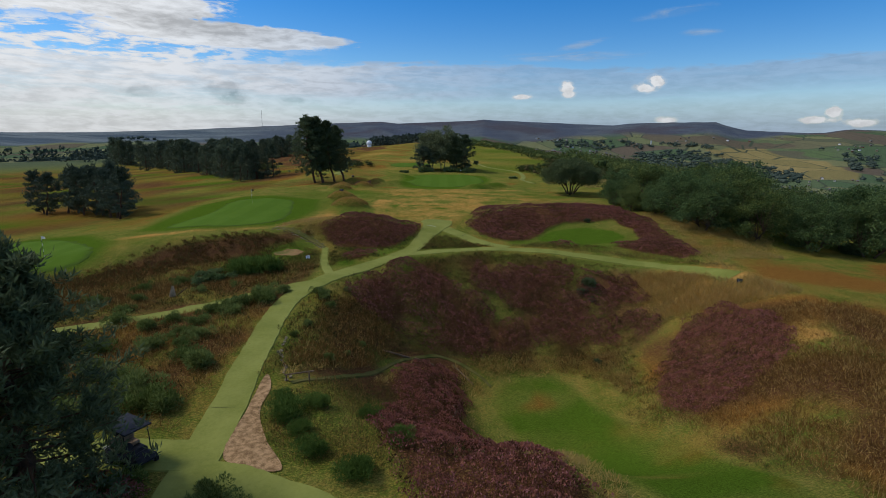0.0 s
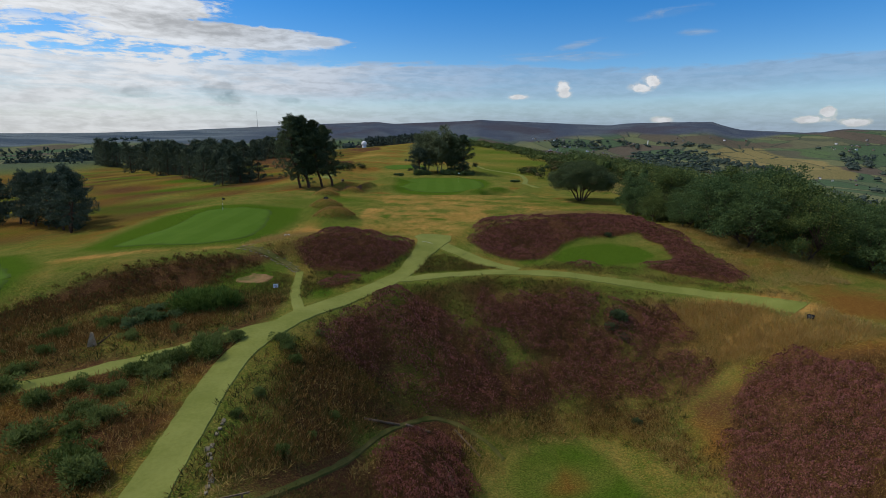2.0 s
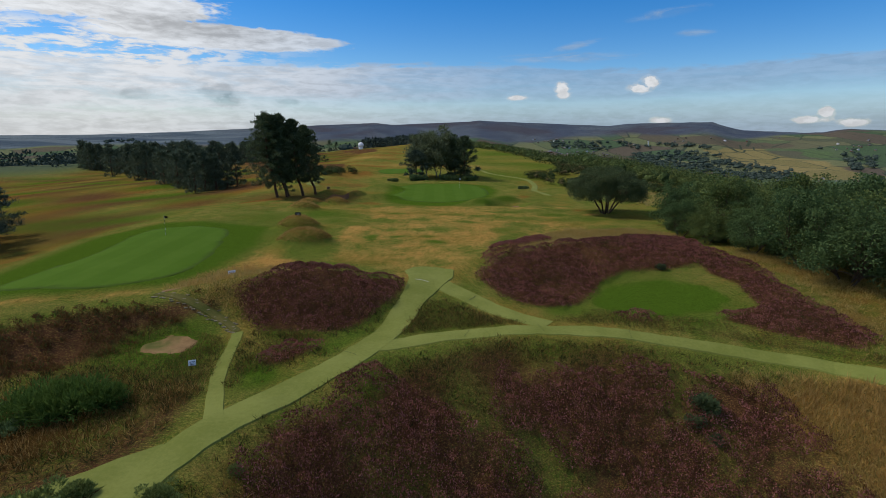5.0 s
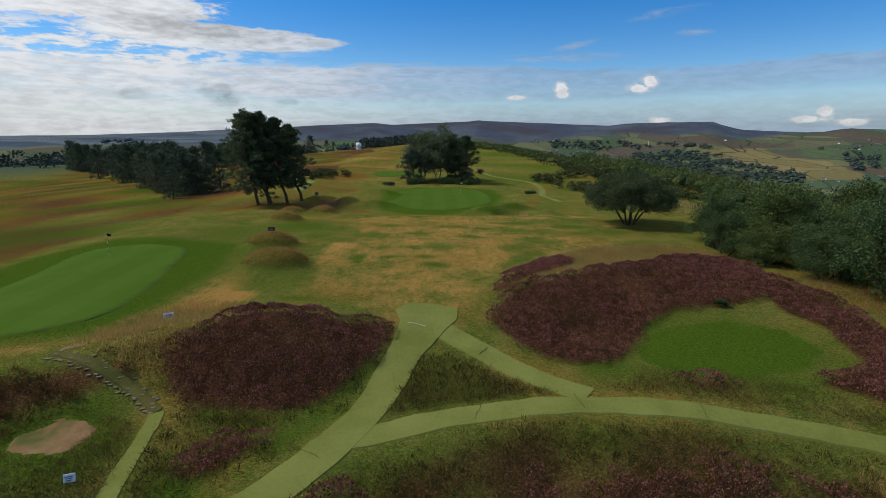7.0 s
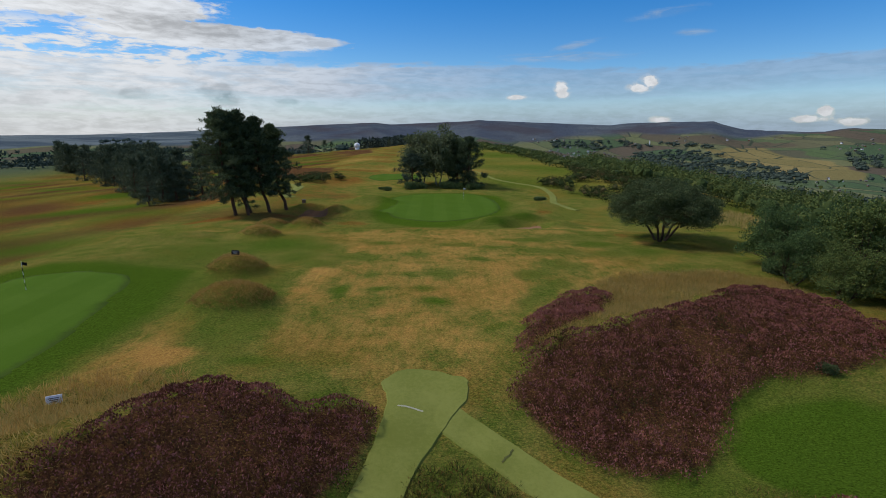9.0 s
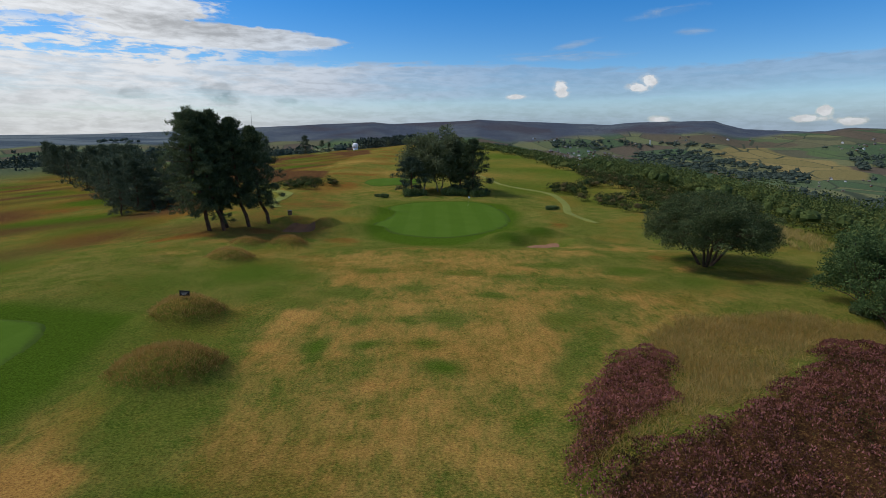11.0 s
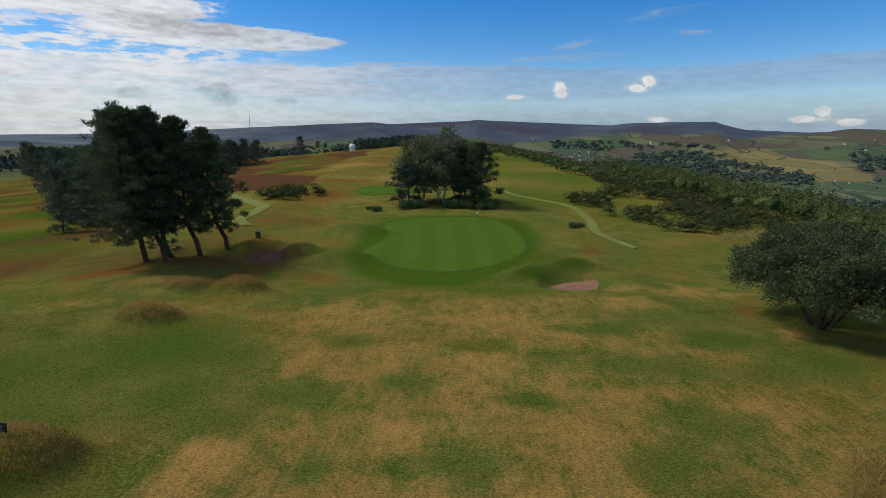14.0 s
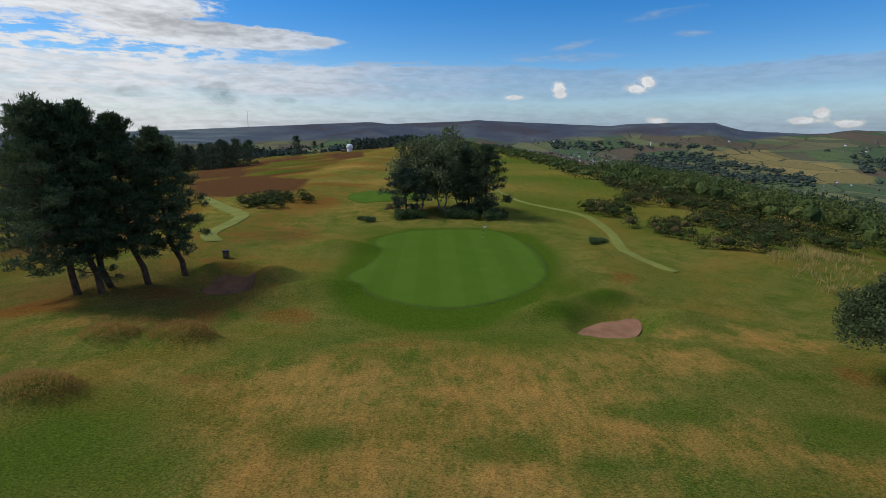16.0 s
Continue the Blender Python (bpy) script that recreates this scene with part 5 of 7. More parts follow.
def pine(name, seed, height, reach, label, leaf_mat=None, bare=0.2, lean=(0.0, 0.0), tufts=420, needles=26, leaf=0.5, trunk_r=0.24, group="", crown_low=0.38, leaders=0):
    """A Scots pine: leaning stem, long uneven boughs in tiers, dense spiky tufts at their ends."""
    rng = np.random.default_rng(seed)
    leaf_mat = leaf_mat or NEEDLES
    t = np.linspace(0, 1, 9)[:, None]
    line = np.array([0, 0, -0.3]) + t * (lean[0] * height, lean[1] * height, height * 0.97 + 0.3)
    line[:, 0] += lean[0] * height * 0.30 * np.sin(t[:, 0] * 3.1)
    line[1:-1, :2] += rng.normal(size=(7, 2)) * 0.012 * height
    wood = [tube(line, trunk_r * (1.15 - t[:, 0] * 0.98), 8)]
    spots, ways, k, boughs = [], [], 0, max(22, tufts // 11)
    for i in range(boughs):
        h = bare + (1 - bare) * ((i + rng.uniform(0, 1)) / boughs) ** 0.9
        swell = np.interp(h, [bare, crown_low, 0.62, 0.85, 1.0], [0.62, 1.0, 0.80, 0.40, 0.07])
        a = i * 2.4 + rng.uniform(-0.5, 0.5)
        far = reach * swell * rng.uniform(0.55, 1.12)
        start = np.array([np.interp(h, t[:, 0], line[:, c]) for c in range(3)])
        tip = start + (math.cos(a) * far, math.sin(a) * far, far * (-0.22 + 0.75 * (h - bare)) + rng.normal() * 0.25)
        r = trunk_r * 0.26 * (1.15 - h)
        limb = bend(start, tip, -0.05 * far, 4, rng, 0.06)
        wood.append(tube(limb, np.linspace(r, r * 0.2, 4), 4))
        for s in range(max(3, tufts // boughs)):
            u = rng.uniform(0.3, 1.0) ** 0.75
            q = start + (tip - start) * u + rng.normal(size=3) * (0.38, 0.38, 0.13) * (0.35 + 0.16 * reach) * (0.6 + u) * min(1.0, 0.3 + far / 3.2)
            spots.append(q)
            ways.append((tip - start) * 0.3 / (far + 0.1) + (0, 0, 0.75))
    top = line[-1]
    for j in range(leaders):
        a, h = j * 2.2 + rng.uniform(0, 1), rng.uniform(0.76, 0.86)
        start = np.array([np.interp(h, t[:, 0], line[:, c]) for c in range(3)])
        far = rng.uniform(0.9, 1.7)
        tip = start + (math.cos(a) * far, math.sin(a) * far, height * rng.uniform(0.09, 0.15))
        limb = bend(start, tip, -0.3, 5, rng, 0.04)
        wood.append(tube(limb, np.linspace(0.06, 0.02, 5), 4))
        for q in np.linspace(0.35, 1.0, 11):
            spots.append(limb[0] + (limb[-1] - limb[0]) * q + rng.normal(size=3) * (0.22, 0.22, 0.1) * (1.3 - q))
            ways.append((0, 0, 1.1))
    for s in range(16):
        spots.append(top + rng.normal(size=3) * (0.3, 0.3, 0.2) - (0, 0, 0.16 * s))
        ways.append((0, 0, 1.0))
    spots, ways = np.array(spots), np.array(ways)
    base = np.repeat(spots, needles, 0) + rng.normal(size=(len(spots) * needles, 3)) * (0.20, 0.20, 0.13) * (leaf / 0.5)
    way = np.repeat(ways, needles, 0) + rng.normal(size=base.shape) * (0.85, 0.85, 0.6)
    crown = blades(base, way, leaf * rng.uniform(0.6, 1.25, len(base)), leaf * rng.uniform(0.14, 0.26, len(base)), rng)
    return put_tree(name, joined(wood), crown, PINE_BARK, leaf_mat, label, "tree", group)


def bush_data(seed, wide, tall, count, leaf, mat, slim=0.25, spiky=0.7, lobes=9):
    """A low bush of several lobes covered in shoots."""
    rng = np.random.default_rng(seed)
    lobe = rng.normal(size=(lobes, 3)) * (wide * 0.24, wide * 0.24, 0)
    lobe[:, 2] = tall * rng.uniform(0.18, 0.5, lobes)
    r = np.repeat(rng.uniform(0.65, 1.1, lobes) * min(wide * 0.30, tall * 0.62), count // lobes)[:, None]
    d = unit(rng.normal(size=(len(r), 3)) + (0, 0, 0.45))
    base = np.repeat(lobe, count // lobes, 0) + d * r * rng.uniform(0.5, 0.95, r.shape)
    base[:, 2] = np.maximum(base[:, 2], 0.02)
    way = d * spiky + rng.normal(size=base.shape) * 0.45 + (0, 0, 0.5)
    stem = [tube(bend((0, 0, -0.2), l, 0.1, 4), np.array([0.05, 0.04, 0.03, 0.015]) * wide, 5) for l in lobe]
    v, f = joined([blades(base, way, leaf * rng.uniform(0.6, 1.3, len(base)), leaf * slim * rng.uniform(0.7, 1.4, len(base)), rng)] + stem)
    return quick_mesh("bush", v, f, mat)


def standing(x, y, turn=0.0, size=1.0, sink=0.0, tall=None):
    return pose(x, y, float(ground(x, y)) - sink, 0, 0, turn) @ Matrix.Diagonal((size, size, tall or size, 1))


def planted(data, name, label, cat, spots, group=""):
    """Bushes sharing one mesh, one object for each spot: x, y, turn, size."""
    for x, y, turn, size in spots:
        ob = new(name, data)
        ob.matrix_basis = standing(x, y, turn, size)
        tagged(ob, label, cat, group)


def scattered(outline, gap, rng, keep=None, edge=0.0):
    """Jittered points inside an outline."""
    o = np.array(outline, float)
    lo, hi = o.min(0), o.max(0)
    gx, gy = np.meshgrid(np.arange(lo[0], hi[0], gap), np.arange(lo[1], hi[1], gap))
    gx, gy = gx + rng.uniform(-0.6, 0.6, gx.shape) * gap, gy + rng.uniform(-0.6, 0.6, gy.shape) * gap
    ok = inside(gx, gy, o, max(edge, 0.01)) > rng.uniform(0.02, 0.98, gx.shape)
    if keep is not None:
        ok &= keep(gx, gy) > rng.uniform(0, 1, gx.shape)
    return gx[ok], gy[ok]


def cushions(x, y, wide, tall, shoots, leaf, slim, rng, upright=0.5, lift=0.0, sizes=(0.55, 1.5)):
    """Low cushions of shoots at many points, as arrays."""
    n = len(x)
    z = ground(x, y) + lift
    size = rng.uniform(*sizes, n)
    d = unit(rng.normal(size=(n, shoots, 3)) * (1, 1, 0.7) + (0, 0, 0.55))
    d[..., 2] = np.abs(d[..., 2])
    c = np.stack([x, y, z], -1)[:, None]
    base = c + d * (wide, wide, tall) * size[:, None, None] * rng.uniform(0.35, 0.9, (n, shoots, 1))
    way = d * (1 - upright) + rng.normal(size=d.shape) * 0.3 + (0, 0, upright)
    base, way = base.reshape(-1, 3), way.reshape(-1, 3)
    return blades(base, way, leaf * rng.uniform(0.6, 1.3, len(base)), leaf * slim * rng.uniform(0.7, 1.3, len(base)), rng)


def cells(x, y, size, seed):
    """Rounded lumps: 1 at the middle of an uneven cell, falling to 0 at its rim."""
    best = np.full(np.shape(x), 9.0)
    i, j = np.floor(x / size), np.floor(y / size)
    for di in (-1, 0, 1):
        for dj in (-1, 0, 1):
            a, b = i + di, j + dj
            h = np.sin(a * 127.1 + b * 311.7 + seed) * 43758.5453
            g = np.sin(a * 269.5 + b * 183.3 + seed) * 43758.5453
            best = np.minimum(best, np.hypot(x / size - a - (h - np.floor(h)), y / size - b - (g - np.floor(g))))
    return np.sqrt(np.clip(1 - (best / 0.8) ** 2, 0, 1))


def heather_mat(outline, keep, rng, dense=300):
    """Points, heights and leanings of a close pelt of heather sprigs over many small rounded lumps."""
    o = np.array(outline, float)
    lo, hi = o.min(0) - 0.3, o.max(0) + 0.3
    n = int((hi[0] - lo[0]) * (hi[1] - lo[1]) * dense)
    x, y = rng.uniform(lo[0], hi[0], n), rng.uniform(lo[1], hi[1], n)
    rim = inside(x, y, o, 0.7)
    ok = (rim > rng.uniform(0.2, 0.75, n)) & (keep(x, y) > rng.uniform(0.15, 0.85, n))
    x, y, rim = x[ok], y[ok], rim[ok]
    lump = 0.7 * cells(x, y, 0.85, 1.0) + 0.3 * cells(x, y, 1.9, 4.0)
    ok = lump + rng.uniform(-0.25, 0.25, len(x)) > 0.42
    x, y, rim, lump = x[ok], y[ok], rim[ok], lump[ok]
    tall = (0.04 + 0.04 * rim + (0.22 + 0.52 * rim) * lump ** 1.4) * (0.9 + 0.2 * fuzz(x, y, 2.2))
    z = ground(x, y) + tall * rng.uniform(0.80, 1.0, len(x)) - 0.04
    return np.stack([x, y, z], -1), rng.normal(size=(len(x), 3)) * (0.5, 0.5, 0.2) + (0, 0, 0.75), lump


def sward(name, pieces, mat, label, cat):
    v, f = joined(pieces)
    return tagged(new(name, quick_mesh(name, v, f, mat)), label, cat, kind="stuff")


def off_path(x, y):
    """0 on the paths and mown ground, 1 elsewhere."""
    k = tussocky(x, y) * (1 - inside(x, y, [(-19.3, 58.1), (-17.7, 60), (-15.3, 59.4), (-15.5, 57.2), (-17.7, 56.8)]))
    k = k * (1 - inside(x, y, CHIP_BED))
    for line, half in PATH_LINES:
        p = rounded(line, 4, closed=False)
        for a, b in zip(p[:-1], p[1:]):
            t = np.clip(((x - a[0]) * (b[0] - a[0]) + (y - a[1]) * (b[1] - a[1])) / ((b - a) @ (b - a)), 0, 1)
            k = k * (np.hypot(x - a[0] - t * (b[0] - a[0]), y - a[1] - t * (b[1] - a[1])) > half)
    return k


PATH_LINES = [(MAIN, 1.0), ([(0, 68), (-0.2, 72.5)], 2.2), ([(-11.5, 47.2), (-17.7, 42.2), (-26.4, 37.2), (-33, 33)], 1.0), ([(-4.6, 57.6), (1.8, 60.1), (7, 61.1), (12.2, 61.1), (17.2, 60.3), (21.9, 59.1), (26.1, 57.5), (29, 54.8), (31, 51.5)], 1.1),
              ([(0.6, 69.2), (8.8, 62.2)], 0.95), ([(-10.6, 20.6), (-20, 22)], 1.4), ([(-10.4, 20.0), (-6.5, 18.8), (0, 15)], 1.1), ([(-11.3, 50.4), (-13.3, 60.2)], 0.5), ([(-13.3, 60.2), (-20, 62.7)], 0.9),
              ([(-8.2, 28.2), (-5.2, 34.4), (-2.6, 41.4), (1.6, 44.6), (5.2, 42.8)], 0.5)]

# ---- heather, grasses ----
def build_heath():
    rng = np.random.default_rng(5)
    for name, outline in HEATHERS.items():
        p = rounded(outline, 8)
        outline = p + 0.5 * np.stack([fuzz(p[:, 0], p[:, 1], 1.4), fuzz(p[:, 1] + 9, p[:, 0], 1.4)], -1)
        patchy = (lambda x, y: ease(0.50, 0.70, cells(x, y, 2.7, 2.0) + 0.25 * fuzz(x, y, 4)) * off_path(x, y)) if name == "slope" else (lambda x, y: np.clip(1.1 + 0.8 * fuzz(x, y, 2.6), 0.3, 1) * off_path(x, y))
        base, way, lump = heather_mat(outline, patchy, rng)
        # faded patches, plus low sprigs between lumps coloured dark as shade
        old_shaded = lump - 0.35 * fuzz(base[:, 0] + 13, base[:, 1], 3.4) + rng.uniform(-0.22, 0.22, len(base)) < 0.48
        for which, mat, label in ((~old_shaded, HEATHER, "purple flowering heather in a close lumpy mat"), (old_shaded, HEATHER_OLD_SHADED, "brown sprigs of fading and shaded heather low between the lumps")):
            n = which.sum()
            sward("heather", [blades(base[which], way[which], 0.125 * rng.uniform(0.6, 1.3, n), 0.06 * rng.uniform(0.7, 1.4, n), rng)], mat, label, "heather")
    x, y = scattered(BROWN_BANK, 0.36, rng, lambda x, y: np.clip(0.62 + 0.75 * fuzz(x, y, 2.4), 0, 1) * off_path(x, y), 1.2)
    sward("bracken", [cushions(x, y, 0.34, 0.30, 26, 0.24, 0.26, rng, 0.5)], BRACKEN, "rusty bracken and dead heather on the bank", "bracken")
    # dry grass
    def heathy(x, y):
        k = np.zeros(np.shape(x))
        for o in HEATHERS.values():
            k = np.maximum(k, inside(x, y, o, 0.5))
        return k
    for zones, mat, label in ((STRAW_ZONES, STRAW, "long bleached grass in tussocks"), (RUSSET_ZONES, RUSSET, "russet and tawny heath grass in tussocks")):
      pieces = []
      for outline, gap, dense in zones:
        x, y = scattered(outline, gap * 0.48, rng, lambda x, y: np.clip(dense + 0.15 + 0.6 * fuzz(x, y, 4), 0, 1) * off_path(x, y) * (1 - 0.85 * heathy(x, y)), 1.0)
        pieces.append(cushions(x, y, 0.26, 0.10, 11, 0.42, 0.065, rng, 0.40))
      sward("dry_grass", pieces, mat, label, "grass")
    pieces = []
    for outline, gap, dense in ROUGH_ZONES:
        x, y = scattered(outline, gap * 0.42, rng, lambda x, y: np.clip(dense + 0.2 + 0.6 * fuzz(x + 7, y, 3.4), 0, 1) * off_path(x, y) * (1 - 0.9 * heathy(x, y)), 1.0)
        pieces.append(cushions(x, y, 0.30, 0.10, 12, 0.24, 0.085, rng, 0.42))
    sward("rough_grass", pieces, MEADOW, "rough green and straw-coloured grass", "grass")
    # dark rank grass on the banks, and the tall bleached stand on the hollow's east side
    pieces = []
    for outline, gap, dense in RANK_ZONES:
        x, y = scattered(outline, gap, rng, lambda x, y: np.clip(dense + 0.5 * fuzz(x + 3, y, 2.3), 0, 1) * off_path(x, y) * (1 - 0.7 * heathy(x, y)), 0.6)
        pieces.append(cushions(x, y, 0.26, 0.16, 14, 0.34, 0.09, rng, 0.45))
    sward("rank_grass", pieces, RANK, "dark rank grass mixed with rusty stems", "grass")
    x, y = scattered([(19.5, 57), (26, 55.6), (30, 53), (33, 46), (28, 45.5), (22.5, 48.5), (19, 52)], 0.36, rng, lambda x, y: np.clip(0.55 + 0.6 * fuzz(x, y, 2.8), 0, 1) * off_path(x, y) * (1 - heathy(x, y)), 1.0)
    sward("tall_grass", [cushions(x, y, 0.24, 0.12, 14, 0.85, 0.034, rng, 0.6)], TAN_GRASS, "tall tawny grass leaning on the hollow's bank", "grass")
    x, y = scattered([(-20.5, 63.6), (-16, 64.6), (-12.8, 67.4), (-11.4, 71.5), (-15, 73), (-20.4, 69.5)], 0.34, rng, lambda x, y: np.clip(0.6 + 0.6 * fuzz(x, y, 2.2), 0, 1) * off_path(x, y) * (1 - heathy(x, y)), 0.8)
    sward("tall_grass", [cushions(x, y, 0.22, 0.10, 12, 0.46, 0.05, rng, 0.5)], TAN_GRASS, "tawny grass on the bank above the log steps", "grass")
    # shaggy hummocks on the fairway; lit crown and shaded flank put into grass colour
    for i, (cx, cy, rx, ry, turn, h, p) in enumerate(MOUNDS[4:9]):
        a = np.linspace(0, 2 * math.pi, 18, endpoint=False)
        c, s = math.cos(radians(turn)), math.sin(radians(turn))
        u, v = np.cos(a) * rx * 1.05, np.sin(a) * ry * 1.05
        outline = np.stack([cx + u * c - v * s, cy + u * s + v * c], -1)
        x, y = scattered(outline, 0.19, rng, None, 0.35)
        lit_crown = np.hypot((x - cx + 0.5) / rx, (y - cy) / ry) + rng.normal(size=len(x)) * 0.16 < 0.95
        for which, mat, label in ((lit_crown, TAN_GRASS, "shaggy tawny grass, pale for the lit crown of a fairway hummock"), (~lit_crown, RUSSET, "shaggy brown grass, dark for the shaded flank of a hummock")):
            sward("hummock_grass", [cushions(x[which], y[which], 0.18, 0.12, 12, 0.30, 0.06, rng, 0.4)], mat, label, "grass")


RANK_ZONES = [
    ([(-44, 36), (-33, 34.2), (-26.4, 38.2), (-17.7, 43.2), (-12.2, 48), (-12.2, 54), (-20, 55.5), (-30, 52), (-44, 46)], 0.42, 0.62),
    ([(-32, 23), (-12.8, 23), (-13.4, 40), (-13, 43.6), (-26, 36)], 0.46, 0.34),
    ([(-10.8, 26), (-11.2, 36), (-11.2, 42), (-8.5, 49), (-4, 55.6), (-2, 53), (-6, 47), (-8.4, 40), (-9, 30)], 0.38, 0.62),
    ([(-9, 30), (-8.6, 44), (-4, 54), (4, 59.6), (16, 59.4), (24, 57), (19, 52), (20, 46), (14, 47), (4, 46), (-2, 42), (-5, 34)], 0.44, 0.52),
    ([(0, 42), (4, 46), (12, 48), (19, 46), (20, 36), (18, 34), (16.5, 40), (13.6, 45), (6, 45.4)], 0.42, 0.34),
    ([(15, 66), (19, 65.4), (28, 58.6), (30, 56), (33, 60), (30, 66), (22, 64)], 0.5, 0.3),
    ([(-12, 51), (-3.6, 60), (-2.2, 66.4), (-9, 60.4), (-12.6, 60)], 0.42, 0.55),
    ([(-3.2, 60.2), (0.3, 66.6), (6.8, 62.6), (3, 61.2)], 0.40, 0.55),
]
RUSSET_ZONES = [
    ([(-40, 38), (-28, 39), (-13, 48.6), (-12.6, 53), (-22, 54), (-36, 50)], 0.6, 0.42),
    ([(2, 44), (8, 47.4), (17, 47), (19.5, 40), (20, 30), (18, 30), (17, 39), (14, 45), (6, 45)], 0.55, 0.4),
    ([(27, 44), (36, 42), (36, 30), (32, 15), (17.5, 15), (20, 34)], 0.5, 0.6),
    ([(-33, 37), (-24, 43.5), (-14, 48), (-20, 51), (-32, 49)], 0.6, 0.35),
    ([(-32, 24), (-12.5, 23), (-13.6, 44), (-28, 35.5)], 0.6, 0.45),
    ([(-9.2, 30), (-9.6, 42), (-7, 47), (-3, 48), (-3.5, 40), (-6, 33)], 0.5, 0.6),
]
STRAW_ZONES = [
    ([(20, 57.5), (31, 55), (34, 45), (27, 46), (22, 48)], 0.42, 0.95),
    ([(6, 74.4), (11, 77), (16, 80), (25, 88.6), (30, 86), (31, 90), (27, 93.5), (18, 92), (13.6, 88), (13.6, 84), (11.3, 79), (7.6, 75.9)], 0.42, 0.85),
    ([(26, 55.5), (40, 58), (46, 72), (33, 82), (31, 76), (31, 60)], 0.6, 0.55),
    ([(-9, 29), (-2.5, 38), (2, 44), (8, 47), (18, 46), (17.5, 40), (14, 45.4), (5, 44), (3.2, 41), (2.5, 36), (-1, 42), (-3.5, 38), (-6, 33)], 0.5, 0.55),
    ([(-19, 63.5), (-12, 66.5), (-12, 71), (-19, 69)], 0.45, 0.6),
    ([(-17.8, 62.9), (-13.4, 65), (-12.6, 66.2), (-13, 62.4), (-14.8, 61.9)], 0.42, 0.9),
    ([(3, 34), (7, 33), (8, 22), (8.5, 16), (6, 16), (5.5, 24)], 0.5, 0.6),
]
ROUGH_ZONES = [
    ([(-9, 30), (-9.8, 44), (-8, 50), (-3, 56), (6, 60), (16, 59), (28, 54.5), (24, 50), (18, 46), (8, 47), (0, 45), (-4, 40)], 0.55, 0.6),
    ([(-3.4, 60), (0.3, 67), (7.4, 62.4), (3, 61.4)], 0.45, 0.7),
    ([(-15, 49), (-11.8, 52), (-8, 58), (-3, 66), (-2.5, 68), (-8, 60.5), (-13, 62), (-22, 58), (-20, 52)], 0.5, 0.6),
    ([(9, 63), (14, 65.4), (20, 63.6), (29, 57.6), (33, 54), (26, 57.4), (18, 60.9), (10, 62.5)], 0.5, 0.6),
    ([(-8.4, 22), (-8.8, 28), (-4, 36), (0, 35), (-2.5, 25), (0, 20), (-3, 20)], 0.5, 0.6),
    ([(-48, 40), (-33, 37), (-24, 44), (-30, 50), (-36, 47)], 0.7, 0.5),
    ([(15.5, 22), (19.5, 22), (19.5, 32), (16, 42), (15, 38), (17.6, 28)], 0.5, 0.3),
]
build_heath()

# ---- trees and bushes ----
VILLAGES = [[(303, 1854), (490, 2105), (630, 2050), (664, 1834), (555, 1571), (481, 1626), (379, 1711)], [(829, 1172), (956, 1280), (1019, 1250), (906, 1097), (764, 1007)], [(1482, 1970), (1683, 1989), (1411, 1669), (1336, 1729)]]
FAR_WOODS = [[(744, 2004), (892, 1960), (1038, 1749), (973, 1357), (825, 1175), (780, 1302), (663, 1465), (602, 1630)], [(451, 2116), (543, 2220), (805, 2229), (807, 2111), (632, 2090), (486, 2050)],
             [(787, 2116), (965, 2114), (1266, 2207), (1245, 2168), (937, 2054), (775, 2082)], [(1441, 2317), (1540, 2318), (1496, 2215), (1401, 2233)], [(1452, 1875), (1687, 1990), (1252, 1482), (1099, 1370)]]


